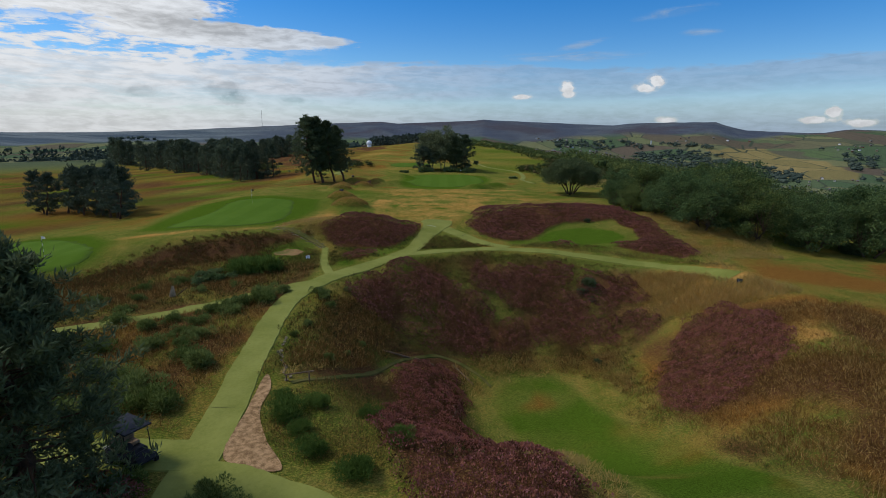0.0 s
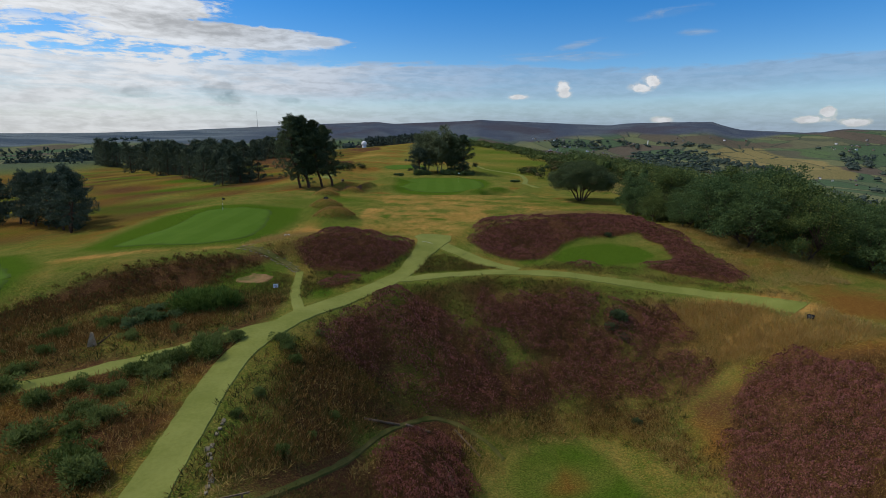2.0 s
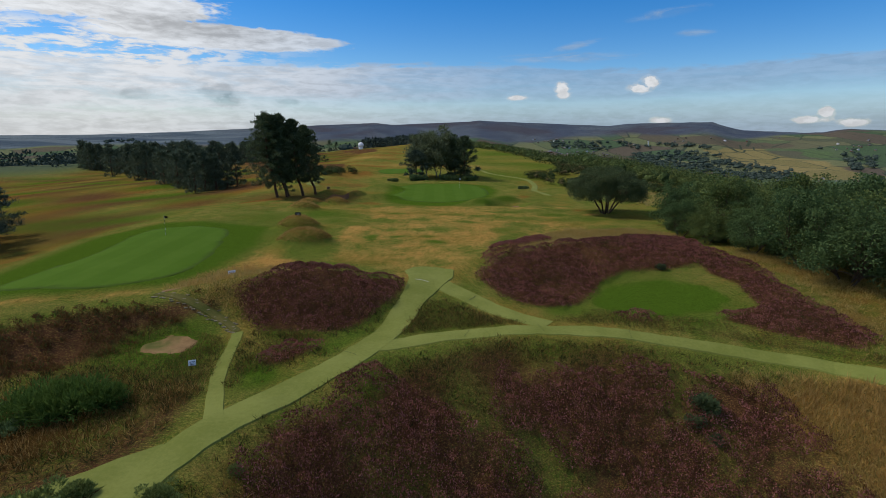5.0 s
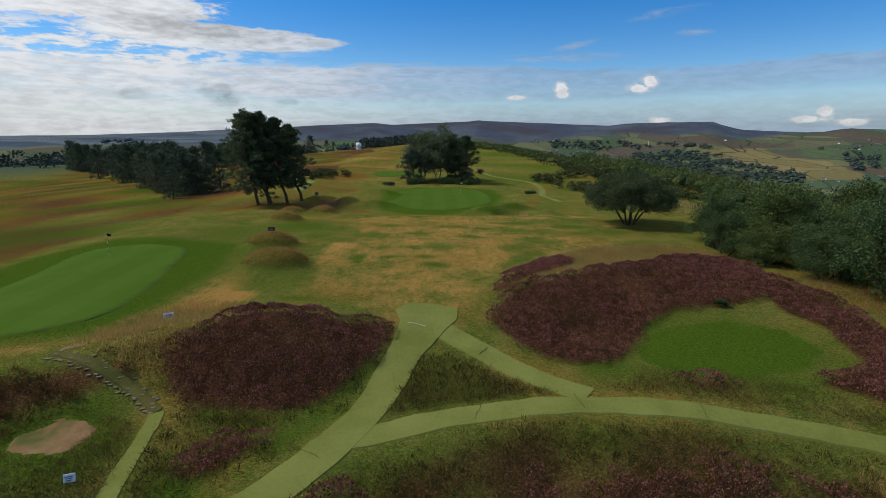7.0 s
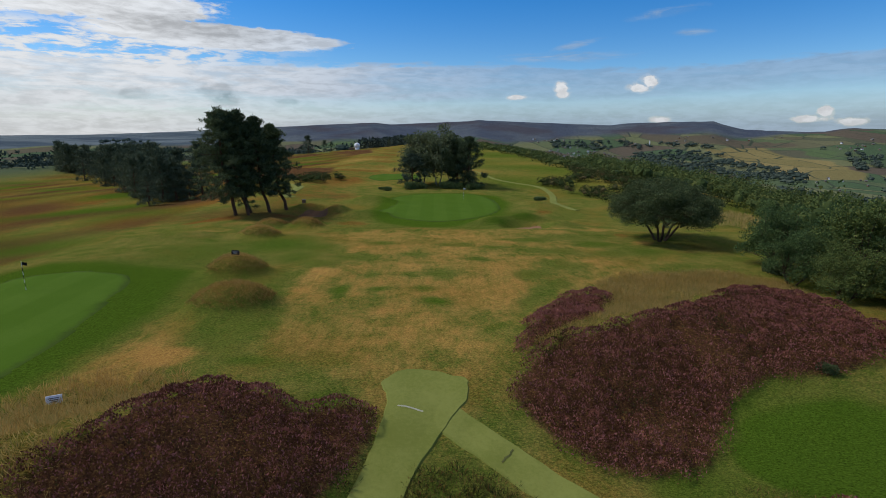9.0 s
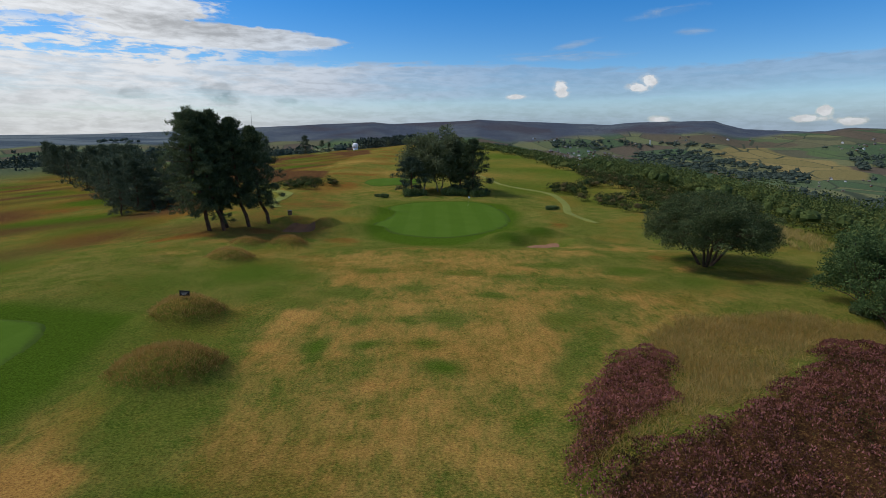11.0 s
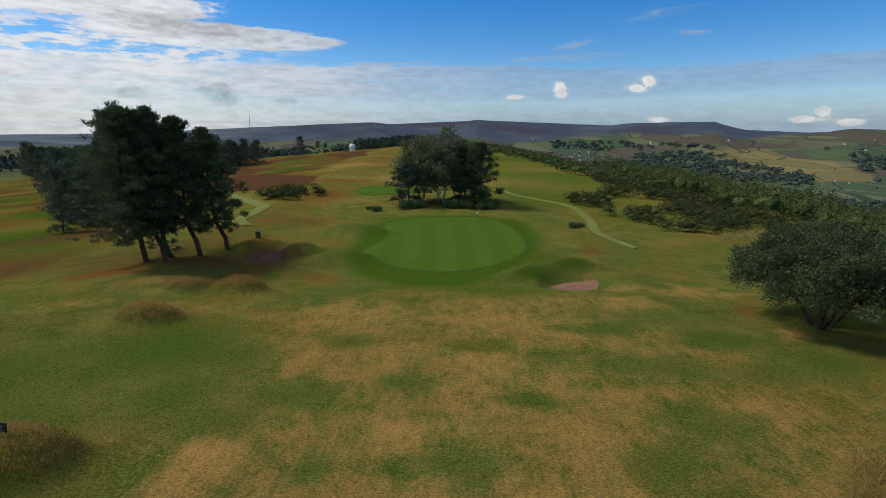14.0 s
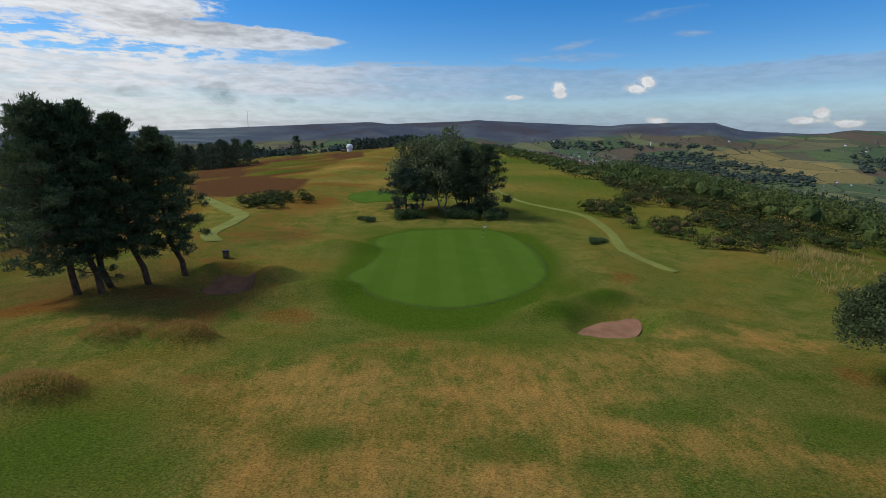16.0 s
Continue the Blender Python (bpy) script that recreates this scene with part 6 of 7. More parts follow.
def build_trees():
    rng = np.random.default_rng(9)
    # five pines by the fairway
    for k, (x, y, h, r, lean, low) in enumerate([(-30.1, 124.9, 15.9, 5.2, (-0.10, 0), 0.34), (-28.3, 125.2, 15.4, 2.8, (-0.13, 0.02), 0.45), (-28.5, 126.9, 15.5, 2.8, (-0.08, 0), 0.45),
                                                 (-26.0, 128.1, 15.1, 2.9, (-0.12, 0), 0.48), (-24.3, 131.3, 13.9, 3.8, (-0.13, 0), 0.36)]):
        t = pine("pine_tree", 20 + k, h, r, "tall dark Scots pine with a leaning trunk beside the fairway", lean=lean, bare=0.16 if k == 0 else 0.24, tufts=760, needles=36, leaf=0.42, trunk_r=0.25, group="pines by the fairway", crown_low=low, leaders=4)
        t.matrix_basis = standing(x, y)
    # lone spreading tree
    t = broadleaf("spreading_tree", 3, 7.4, 6.0, "broad low-crowned tree with forked stems on the fairway", OAK_LEAF, BARK, stems=6, leaves=72000, leaf=0.17, low=0.13, blobs=250, flat=0.98, trunk_r=0.2, clump=0.155, splay=0.3)
    t.matrix_basis = standing(27.7, 107.6)
    # clump behind the green
    for x, y, seed, h, r in ((1.0, 172.5, 41, 14.4, 5.2), (-3.0, 174, 42, 12.8, 5.0), (4.2, 175, 43, 12.9, 4.6)):
        t = broadleaf("birch_tree", seed, h, r, "tall birch with pale stems and drooping foliage", BIRCH_LEAF, BIRCH_BARK, stems=2, leaves=11000, leaf=0.48, low=0.10, blobs=80, flat=1.0, trunk_r=0.2, droop=0.6, group="clump behind the green")
        t.matrix_basis = standing(x, y)
    t = pine("pine_tree", 44, 7.8, 4.2, "young bushy grey-green pine beside the birches", BLUE_NEEDLES, bare=0.04, tufts=330, needles=26, leaf=0.5, trunk_r=0.16, group="clump behind the green", crown_low=0.2)
    t.matrix_basis = standing(-5.2, 168.5)
    for x, y, seed, h, r in ((8.2, 168.6, 45, 11.8, 4.7), (5.6, 171.5, 46, 10.5, 3.4)):
        t = pine("pine_tree", seed, h, r, "dense dark pine beside the birches", bare=0.05, tufts=420, needles=26, leaf=0.55, trunk_r=0.2, group="clump behind the green", crown_low=0.28)
        t.matrix_basis = standing(x, y)
    # pine at the crossing where the buggy stands
    t = pine("pine_tree", 51, 10.2, 4.0, "large dark pine shading the parked buggy", bare=0.0, tufts=1300, needles=32, leaf=0.36, trunk_r=0.28, crown_low=0.14)
    t.matrix_basis = standing(-14.9, 17.5)
    t = pine("pine_tree", 52, 9.6, 3.6, "dark pine standing close behind the buggy's pine", bare=0.06, tufts=600, needles=28, leaf=0.40, trunk_r=0.24, crown_low=0.3)
    t.matrix_basis = standing(-18.6, 16.6)
    # western group and belts
    one = pine("pine_tree", 61, 9.4, 3.7, "wind-shaped pine in a group on the western fairway", BLUE_NEEDLES, bare=0.14, lean=(0.10, 0), tufts=230, needles=24, leaf=0.55, trunk_r=0.18, group="western pine group", crown_low=0.42)
    one.matrix_basis = standing(-52.4, 83.8, 0, 0.9)
    for x, y, s, a in ((-54.6, 86.5, 0.88, 70), (-57, 88.5, 1.0, 150), (-60, 91.2, 1.05, 200), (-62.6, 93, 1.0, 20), (-58.5, 94, 1.1, 250), (-65.5, 94, 1.0, 100), (-68.5, 97, 1.05, 310), (-72, 99, 1.0, 30), (-75.5, 98, 0.95, 60), (-79, 102, 1.0, 190), (-64, 99.5, 1.0, 85)):
        copy_thing(one, standing(x, y, a, s))
    belt = [pine("pine_tree", 70 + k, 11.0, 4.0, "dark pine in the shelter belt", BELT_NEEDLES, bare=0.0, tufts=150, needles=10, leaf=1.05, trunk_r=0.2, group="pine shelter belt", crown_low=0.16) for k in range(2)]
    fine = [pine("pine_tree", 75 + k, 10.0, 3.4, "grey-green pine at the near end of the shelter belt", BELT_NEEDLES, bare=0.0, tufts=210, needles=20, leaf=0.62, trunk_r=0.2, group="pine shelter belt", crown_low=0.18) for k in range(2)]
    line = np.array([(-52.5, 156.5), (-60, 165), (-70, 177), (-84, 196), (-104, 224), (-124, 256), (-146, 288), (-172, 322), (-204, 354), (-240, 380)])
    spots = []
    for u in np.linspace(0, 9, 84):
        i = min(int(u), 8)
        p = line[i] + (line[i + 1] - line[i]) * (u - i)
        spots.append((p[0] + rng.normal() * 3.0 - 2.0, p[1] + rng.normal() * 4 + 3, rng.uniform(0.82, 1.1) * (0.88 + 0.07 * u)))
    for _ in range(30):
        spots.append((rng.uniform(-138, -96), rng.uniform(338, 372), rng.uniform(1.0, 1.3)))
    for k, (x, y, s) in enumerate(spots):
        m = standing(x, y, rng.uniform(0, 360), s)
        if k < 2:
            fine[k].matrix_basis = m
        elif k < 16:
            copy_thing(fine[k % 2], m)
        elif k < 18:
            belt[k % 2].matrix_basis = m
        else:
            copy_thing(belt[k % 2], m)
    for x, y, s in ((-122, 545, 1.5), (-108, 552, 1.0), (-102, 556, 0.8), (-46, 560, 0.55)):
        copy_thing(belt[1], standing(x, y, x * 7, s))
    # broadleaved wood on the eastern edge
    kinds = [broadleaf("woodland_tree", 80 + k, 8.4, 4.3, "dense leafy tree at the woodland edge", WOOD_LEAF, BARK, stems=3, leaves=14500, leaf=0.23, low=-0.06, blobs=64, flat=1.0, trunk_r=0.18, group="eastern wood edge", clump=0.27) for k in range(3)]
    spots = [(33.2, 94.5, 0.80), (36.5, 88.5, 1.0), (36.4, 83.6, 0.72), (40, 79, 1.18), (38.6, 75.6, 0.85), (42.2, 71.2, 1.42), (41, 86, 1.0), (45.5, 78, 1.2), (50, 72.5, 0.95), (56.5, 71, 1.15),
             (62, 74, 1.1), (50, 82, 1.15), (40.5, 95, 0.95), (46.5, 90, 1.1), (57, 80, 1.2), (69, 78, 1.15), (37, 100, 0.6), (44, 99, 0.85), (48.5, 67.4, 1.0), (54.5, 66.4, 1.1), (61, 68, 1.15),
             (36.4, 69.0, 1.15), (36.2, 74.0, 0.95), (34.6, 79.8, 0.85), (32.6, 85.4, 0.72), (31.6, 90.0, 0.62), (41.4, 65.6, 1.15), (47.5, 63.4, 1.05), (54, 62.5, 1.0)]
    for k, (x, y, s) in enumerate(spots):
        m = standing(x, y, rng.uniform(0, 360), s)
        if k < 3:
            kinds[k].matrix_basis = m
        else:
            copy_thing(kinds[k % 3], m)
    # wood canopy falling away to the valley, and the belt along the plateau's edge
    pieces = []
    def canopy(x, y, h, r, n, leaf, heart=0.0):
        z = ground(x, y)
        m = len(x)
        d = unit(rng.normal(size=(m, n, 3)) + (0, 0, 0.35))
        c = np.stack([x, y, z + h * 0.5], -1)[:, None]
        base = c + d * np.stack([r, r, h * 0.52], -1)[:, None] * rng.uniform(0.6, 1.05, (m, n, 1))
        base, way = base.reshape(-1, 3), (d + rng.normal(size=d.shape) * 0.6).reshape(-1, 3)
        leaves = blades(base, way, leaf * rng.uniform(0.6, 1.3, len(base)), leaf * 0.62, rng)
        if not heart:
            return leaves
        ring, rows = (6, 4) if n < 40 else (8, 5)
        a, e = np.meshgrid(np.linspace(0, 2 * math.pi, ring, endpoint=False), np.linspace(-0.6, 1.5, rows))
        ball = np.stack([np.cos(a) * np.cos(e), np.sin(a) * np.cos(e), np.sin(e)], -1).reshape(1, -1, 3)
        ball = ball * rng.uniform(0.72, 0.98, (m, ball.shape[1], 1))
        v = (c + ball * np.stack([r, r, h * 0.5], -1)[:, None] * heart).reshape(-1, 3)
        one = np.array([(j * ring + i, j * ring + (i + 1) % ring, (j + 1) * ring + (i + 1) % ring, (j + 1) * ring + i) for j in range(rows - 1) for i in range(ring)])
        f = (np.arange(m)[:, None, None] * ring * rows + one[None]).reshape(-1, 4)
        return joined([leaves, (v, f)])
    x, y = scattered([(48, 96), (58, 86), (75, 82), (95, 84), (150, 120), (170, 220), (120, 330), (80, 330), (62, 250), (60, 190), (66, 150), (60, 125), (46, 108)], 5.0, rng, None, 3)
    pieces.append(canopy(x, y, rng.uniform(4.5, 8.0, len(x)), rng.uniform(2.4, 3.8, len(x)), 150, 0.52, 0.5))
    x, y = scattered([(46, 250), (52, 200), (62, 200), (62, 290), (60, 420), (30, 560), (8, 600), (20, 520), (36, 400), (44, 320)], 6.5, rng, None, 2)
    tall = np.interp(x, [20, 40], [8.0, 3.6])
    pieces.append(canopy(x, y, rng.uniform(0.7, 1.25, len(x)) * tall, rng.uniform(2.6, 4.2, len(x)), 100, 0.8, 0.6))
    sward("woodland", pieces, CANOPY_LEAF, "canopy of broadleaved wood falling away to the valley", "woodland")
    # far woods and hedgerows in the valley
    pieces = []
    r0 = rng.uniform(700, 2350, 8200)
    a0 = rng.uniform(-44, 46, 8200)
    x, y = r0 * np.sin(np.radians(a0)), 60 + r0 * np.cos(np.radians(a0))
    woody = fuzz(x, y * 0.6, 150) + 0.35 * fuzz(x, y, 40)
    for outline in TAN_FIELDS + BROWN_FIELDS + GREEN_FIELDS:
        woody = woody - 2 * inside(x, y, outline, 20)
    for outline in FAR_WOODS:
        woody = woody + 2 * inside(x, y, outline, 20)
    for outline in VILLAGES:
        woody = woody - 2.2 * inside(x, y, outline, 40)
    hedge = (np.abs(fuzz(x + 500, y * 0.5, 120)) < 0.02) & (woody > -1.2) & (r0 < np.interp(a0, [-10, 10, 25], [1500, 1900, 2300]))
    ok = (woody > np.interp(r0, [700, 1100, 1600, 2350], [0.05, 0.25, 0.5, 0.85])) | hedge
    x, y, r0 = x[ok], y[ok], r0[ok]
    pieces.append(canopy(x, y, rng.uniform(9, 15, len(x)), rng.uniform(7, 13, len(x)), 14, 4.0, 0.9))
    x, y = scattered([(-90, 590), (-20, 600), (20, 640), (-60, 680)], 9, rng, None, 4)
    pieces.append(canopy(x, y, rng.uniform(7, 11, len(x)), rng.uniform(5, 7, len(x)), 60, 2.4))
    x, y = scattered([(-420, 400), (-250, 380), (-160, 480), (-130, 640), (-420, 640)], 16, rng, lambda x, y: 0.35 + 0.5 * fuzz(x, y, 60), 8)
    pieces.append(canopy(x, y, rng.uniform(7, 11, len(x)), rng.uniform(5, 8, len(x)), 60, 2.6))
    sward("far_woods", pieces, FAR_LEAF_HAZED, "distant woods and hedgerow trees in the valley", "woodland")
    # gorse and scrub
    gorse = [bush_data(90 + k, 2.0, 1.15, 2300, 0.24, GORSE, 0.28, lobes=13) for k in range(3)]
    spots = [(-24.6, 38.2, 0.8), (-21.3, 36.4, 0.75), (-19.2, 33.2, 0.85), (-18.4, 35.6, 0.6), (-17.2, 33.6, 0.55), (-16.6, 34.6, 0.7), (-15.6, 31.4, 0.85), (-14.6, 30.2, 0.95), (-16.6, 27.4, 1.0), (-15.2, 25.6, 1.05),
             (-14.0, 24.9, 0.9), (-17.6, 25.2, 1.1), (-18.8, 28.2, 0.9), (-20.6, 29.6, 0.9), (-22.6, 32.6, 0.9), (-21, 26.6, 1.0), (-24, 30, 1.0), (-20.2, 38.2, 0.6), (-17.9, 37.6, 0.7), (-19.8, 24.4, 1.1), (-26, 34, 0.8),
             (-16.4, 39.4, 0.8), (-15.8, 40.8, 0.9), (-15.0, 42.0, 0.95), (-14.4, 43.2, 0.9), (-16.8, 40.6, 0.75), (-17.8, 39.8, 0.7), (-14.2, 41.6, 0.7), (-13.6, 44.2, 0.6),
             (-10.3, 44.4, 0.55), (-9.8, 43.4, 0.4)]
    for k in range(3):
        planted(gorse[k], "gorse_bush", "grey-green spiny gorse bush in rough grass", "bush", [(x, y, 37.0 * i, s) for i, (x, y, s) in enumerate(spots) if i % 3 == k], "gorse on the heath")
    broom = bush_data(97, 2.4, 1.5, 3000, 0.34, BROOM, 0.14, 0.5, lobes=13)
    planted(broom, "broom_bush", "upright dark green broom bush", "bush", [(-18.7, 50.6, 10, 1.2), (-17.4, 51.1, 80, 1.15), (-19.9, 50.2, 140, 0.95)], "broom by the bank")
    planted(broom, "broom_bush", "bright green bush at the hollow's rim", "bush", [(-7.2, 24.6, 0, 0.7), (-5.4, 21.6, 60, 0.55), (-3.2, 19.8, 120, 0.6), (-1.4, 22.4, 200, 0.5), (-3.2, 25.6, 270, 0.45), (-6.4, 23.0, 150, 0.45), (-8.0, 26.2, 40, 0.45), (-6.2, 25.8, 90, 0.5)], "bushes by the hollow")
    scrub = bush_data(98, 2.2, 0.7, 1700, 0.26, SAGE, 0.4, lobes=13)
    planted(scrub, "low_scrub", "pale grey-leaved low scrub at the foot of the bank", "bush", [(-21.4, 48.4, 0, 1.0), (-22.6, 47.4, 50, 0.9), (-20.0, 48.9, 90, 0.8), (-23.2, 49.2, 130, 0.8), (-22.0, 50.2, 210, 0.8)], "scrub by the bank")
    leafy_bush = bush_data(99, 2.0, 1.4, 2600, 0.2, OAK_LEAF, 0.6)
    planted(leafy_bush, "leafy_bush", "small green leafy bush among the heather", "bush", [(16.9, 55.2, 0, 0.9), (16.0, 54.2, 70, 0.6), (17.0, 53.2, 140, 0.45), (15.5, 45.7, 20, 0.4), (21.3, 72.5, 33, 0.45)], "bushes in the heather")
    planted(gorse[1], "gorse_bush", "small green gorse tuft on the hollow's grassy lip", "bush", [(-9.9, 43.6, 10, 0.45), (-8.8, 42.2, 80, 0.55), (-9.9, 35.2, 140, 0.35), (-9.6, 37.6, 200, 0.4), (-5.9, 39.2, 260, 0.4), (-7.3, 33.4, 320, 0.45), (-8.2, 46.4, 30, 0.4), (-6.4, 36.2, 70, 0.35)], "tufts on the hollow's lip")
    planted(gorse[2], "gorse_bush", "low green gorse clump below the brown bank", "bush", [(-25.8, 43.1, 0, 0.5), (-25.5, 40.4, 60, 0.55), (-21.4, 45.2, 120, 0.5), (-24.2, 47.4, 180, 0.7), (-26.6, 45.6, 240, 0.6), (-18.6, 46.4, 300, 0.45), (-29, 42.4, 20, 0.6)], "clumps below the bank")
    planted(leafy_bush, "leafy_bush", "rounded leafy bush at the foot of the wood", "bush", [(31.9, 93.2, 0, 0.9), (34.2, 86.4, 80, 1.0), (36.4, 78.6, 160, 1.1), (39.6, 70.4, 240, 1.2), (46.4, 65.2, 10, 1.2), (52.5, 63.4, 50, 1.3)], "bushes at the wood edge")
    planted(scrub, "low_scrub", "dark shrub beside the green's far edge", "bush", [(-5.8, 166.4, 30, 1.9), (-3.4, 167, 110, 1.6), (3.4, 167.2, 200, 1.9), (5.2, 166.6, 80, 1.7), (8.6, 166.2, 10, 1.7), (10.2, 167, 140, 1.3), (-10.8, 163.6, 0, 1.0), (-12.4, 165, 60, 0.7), (20.6, 149.5, 20, 0.8), (22, 150.5, 120, 0.8), (21.5, 152, 190, 0.6)], "shrubs beyond the green")
    planted(gorse[0], "gorse_bush", "grey-green spiny gorse bush in rough grass", "bush", [(-8.7, 18.3, 0, 0.7), (-7.4, 17.6, 60, 0.55), (-12.4, 18.8, 90, 0.7)], "bushes at the crossing")
    pieces = []
    def scrubland(outline, gap, h, leaf, n):
        x, y = scattered(outline, gap, rng, lambda x, y: np.clip(0.62 + 0.9 * fuzz(x, y, 5), 0, 1), 1.5)
        k = rng.uniform(0.55, 1.25, len(x)) * (1 + 0.25 * fuzz(x, y, 9))
        return canopy(x, y, h * k, gap * 0.75 * k, n, leaf, 0.55)
    for o in ([(26.5, 171), (29, 162), (31.5, 161), (35, 170), (33, 180), (28, 180)], [(30.5, 158.5), (33.5, 150), (36, 144.5), (44, 146), (52, 152), (62, 156), (66, 170), (50, 172), (38, 166)],
              [(36, 182), (50, 178), (66, 182), (60, 196), (44, 196)], [(44, 205), (60, 200), (62, 225), (46, 232)]):
        pieces.append(scrubland(o, 1.7, 2.0, 0.25, 130))
    sward("gorse_thicket", pieces, THICKET, "thicket of dark gorse beside the winding path", "gorse")
    sward("gorse_thicket", [scrubland([(-38, 176), (-31, 168.5), (-25, 172), (-23, 182), (-27, 186), (-36, 182)], 1.7, 1.8, 0.25, 150)], THICKET, "clipped dark gorse block behind the pines", "gorse")
    x, y = scattered([(46, 118), (58, 128), (64, 145), (50, 150), (40, 142), (36, 128)], 0.9, rng, lambda x, y: 0.5 + 0.5 * fuzz(x, y, 6), 2)
    sward("dry_grass", [cushions(x, y, 0.4, 0.3, 12, 0.8, 0.08, rng, 0.6)], STRAW, "tall bleached grass at the scrub's edge", "grass")


build_trees()

# ---- small things ----
def box(size, at=(0, 0, 0), bevel=0.02, turn=None, taper=None):
    bm = bmesh.new()
    bmesh.ops.create_cube(bm, size=1.0)
    for v in bm.verts:
        k = 1.0 if not taper or v.co.z < 0 else taper
        v.co = Vector((v.co.x * size[0] * k, v.co.y * size[1] * k, v.co.z * size[2]))
    if bevel:
        bmesh.ops.bevel(bm, geom=bm.edges[:], offset=min(bevel, min(size) * 0.4), segments=1, affect="EDGES")
    if turn:
        bmesh.ops.transform(bm, matrix=Euler([radians(a) for a in turn]).to_matrix().to_4x4(), verts=bm.verts)
    bmesh.ops.translate(bm, vec=at, verts=bm.verts)
    return bm


def rod(a, b, r, r2=None, sides=10):
    a, b = Vector(a), Vector(b)
    bm = bmesh.new()
    bmesh.ops.create_cone(bm, cap_ends=True, segments=sides, radius1=r, radius2=r if r2 is None else r2, depth=(b - a).length)
    bmesh.ops.transform(bm, matrix=Matrix.Translation((a + b) / 2) @ (b - a).to_track_quat("Z", "Y").to_matrix().to_4x4(), verts=bm.verts)
    return bm


def made(bm, name="part"):
    me = bpy.data.meshes.new(name)
    bm.to_mesh(me)
    bm.free()
    return me


def piece(name, bm, mat, parent, label=""):
    return part(name, made(bm, name), mat, parent, label)


def thing(name, label, cat, m, group=""):
    ob = new(name)
    ob.empty_display_size = 0.3
    ob.matrix_basis = m
    return tagged(ob, label, cat, group)


def rough_stone(size, seed, at=(0, 0, 0), turn=0.0):
    rng = random.Random(seed)
    bm = box(size, (0, 0, 0), min(size) * 0.22)
    for v in bm.verts:
        v.co += Vector((rng.uniform(-1, 1) * size[0], rng.uniform(-1, 1) * size[1], rng.uniform(-1, 1) * size[2])) * 0.09
    bmesh.ops.transform(bm, matrix=pose(*at, rng.uniform(-7, 7), rng.uniform(-7, 7), turn), verts=bm.verts)
    return bm


def flagstick(x, y, flag_mat, label):
    t = thing("flagstick", label, "golf flag", standing(x, y))
    pole = piece("pole", rod((0, 0, 0.03), (0, 0, 2.3), 0.016), WHITE, t)
    for k in range(3):
        piece("band", rod((0, 0, 0.3 + k * 0.6), (0, 0, 0.62 + k * 0.6), 0.018), BLACK, pole)
    bm = bmesh.new()
    cols, rows = 7, 4
    grid = [[bm.verts.new((0.03 + 0.34 * i / cols, 0.05 * math.sin(i * 1.1) * i / cols, 2.02 + 0.24 * j / rows - 0.05 * i / cols)) for i in range(cols + 1)] for j in range(rows + 1)]
    for j in range(rows):
        for i in range(cols):
            bm.faces.new((grid[j][i], grid[j][i + 1], grid[j + 1][i + 1], grid[j + 1][i]))
    bmesh.ops.solidify(bm, geom=bm.faces[:], thickness=0.008)
    piece("flag", bm, flag_mat, t)
    piece("cup", rod((0, 0, 0.062), (0, 0, 0.07), 0.055, sides=14), BLACK, t)


def board(x, y, turn, label, mat, wide=0.55, tall=0.42, lean=-18, name="sign_board", foot=0.12):
    t = thing(name, label, "sign", standing(x, y, turn))
    panel = piece("panel", box((wide, 0.035, tall), (0, 0, foot + tall / 2), 0.012, (lean, 0, 0)), mat, t)
    for s in (-1, 1):
        piece("leg", box((0.045, 0.045, foot + tall * 0.9), (s * wide * 0.36, 0.06, (foot + tall * 0.9) / 2 - 0.08), 0.008), TIMBER, t)
    for k in range(3):
        piece("bar", box((wide * (0.7 - 0.15 * k), 0.006, tall * 0.07), (0, -0.026 - 0.02 * k, foot + tall * (0.72 - 0.2 * k)), 0, (lean, 0, 0)), BLACK if mat is WHITE else STEEL, panel)


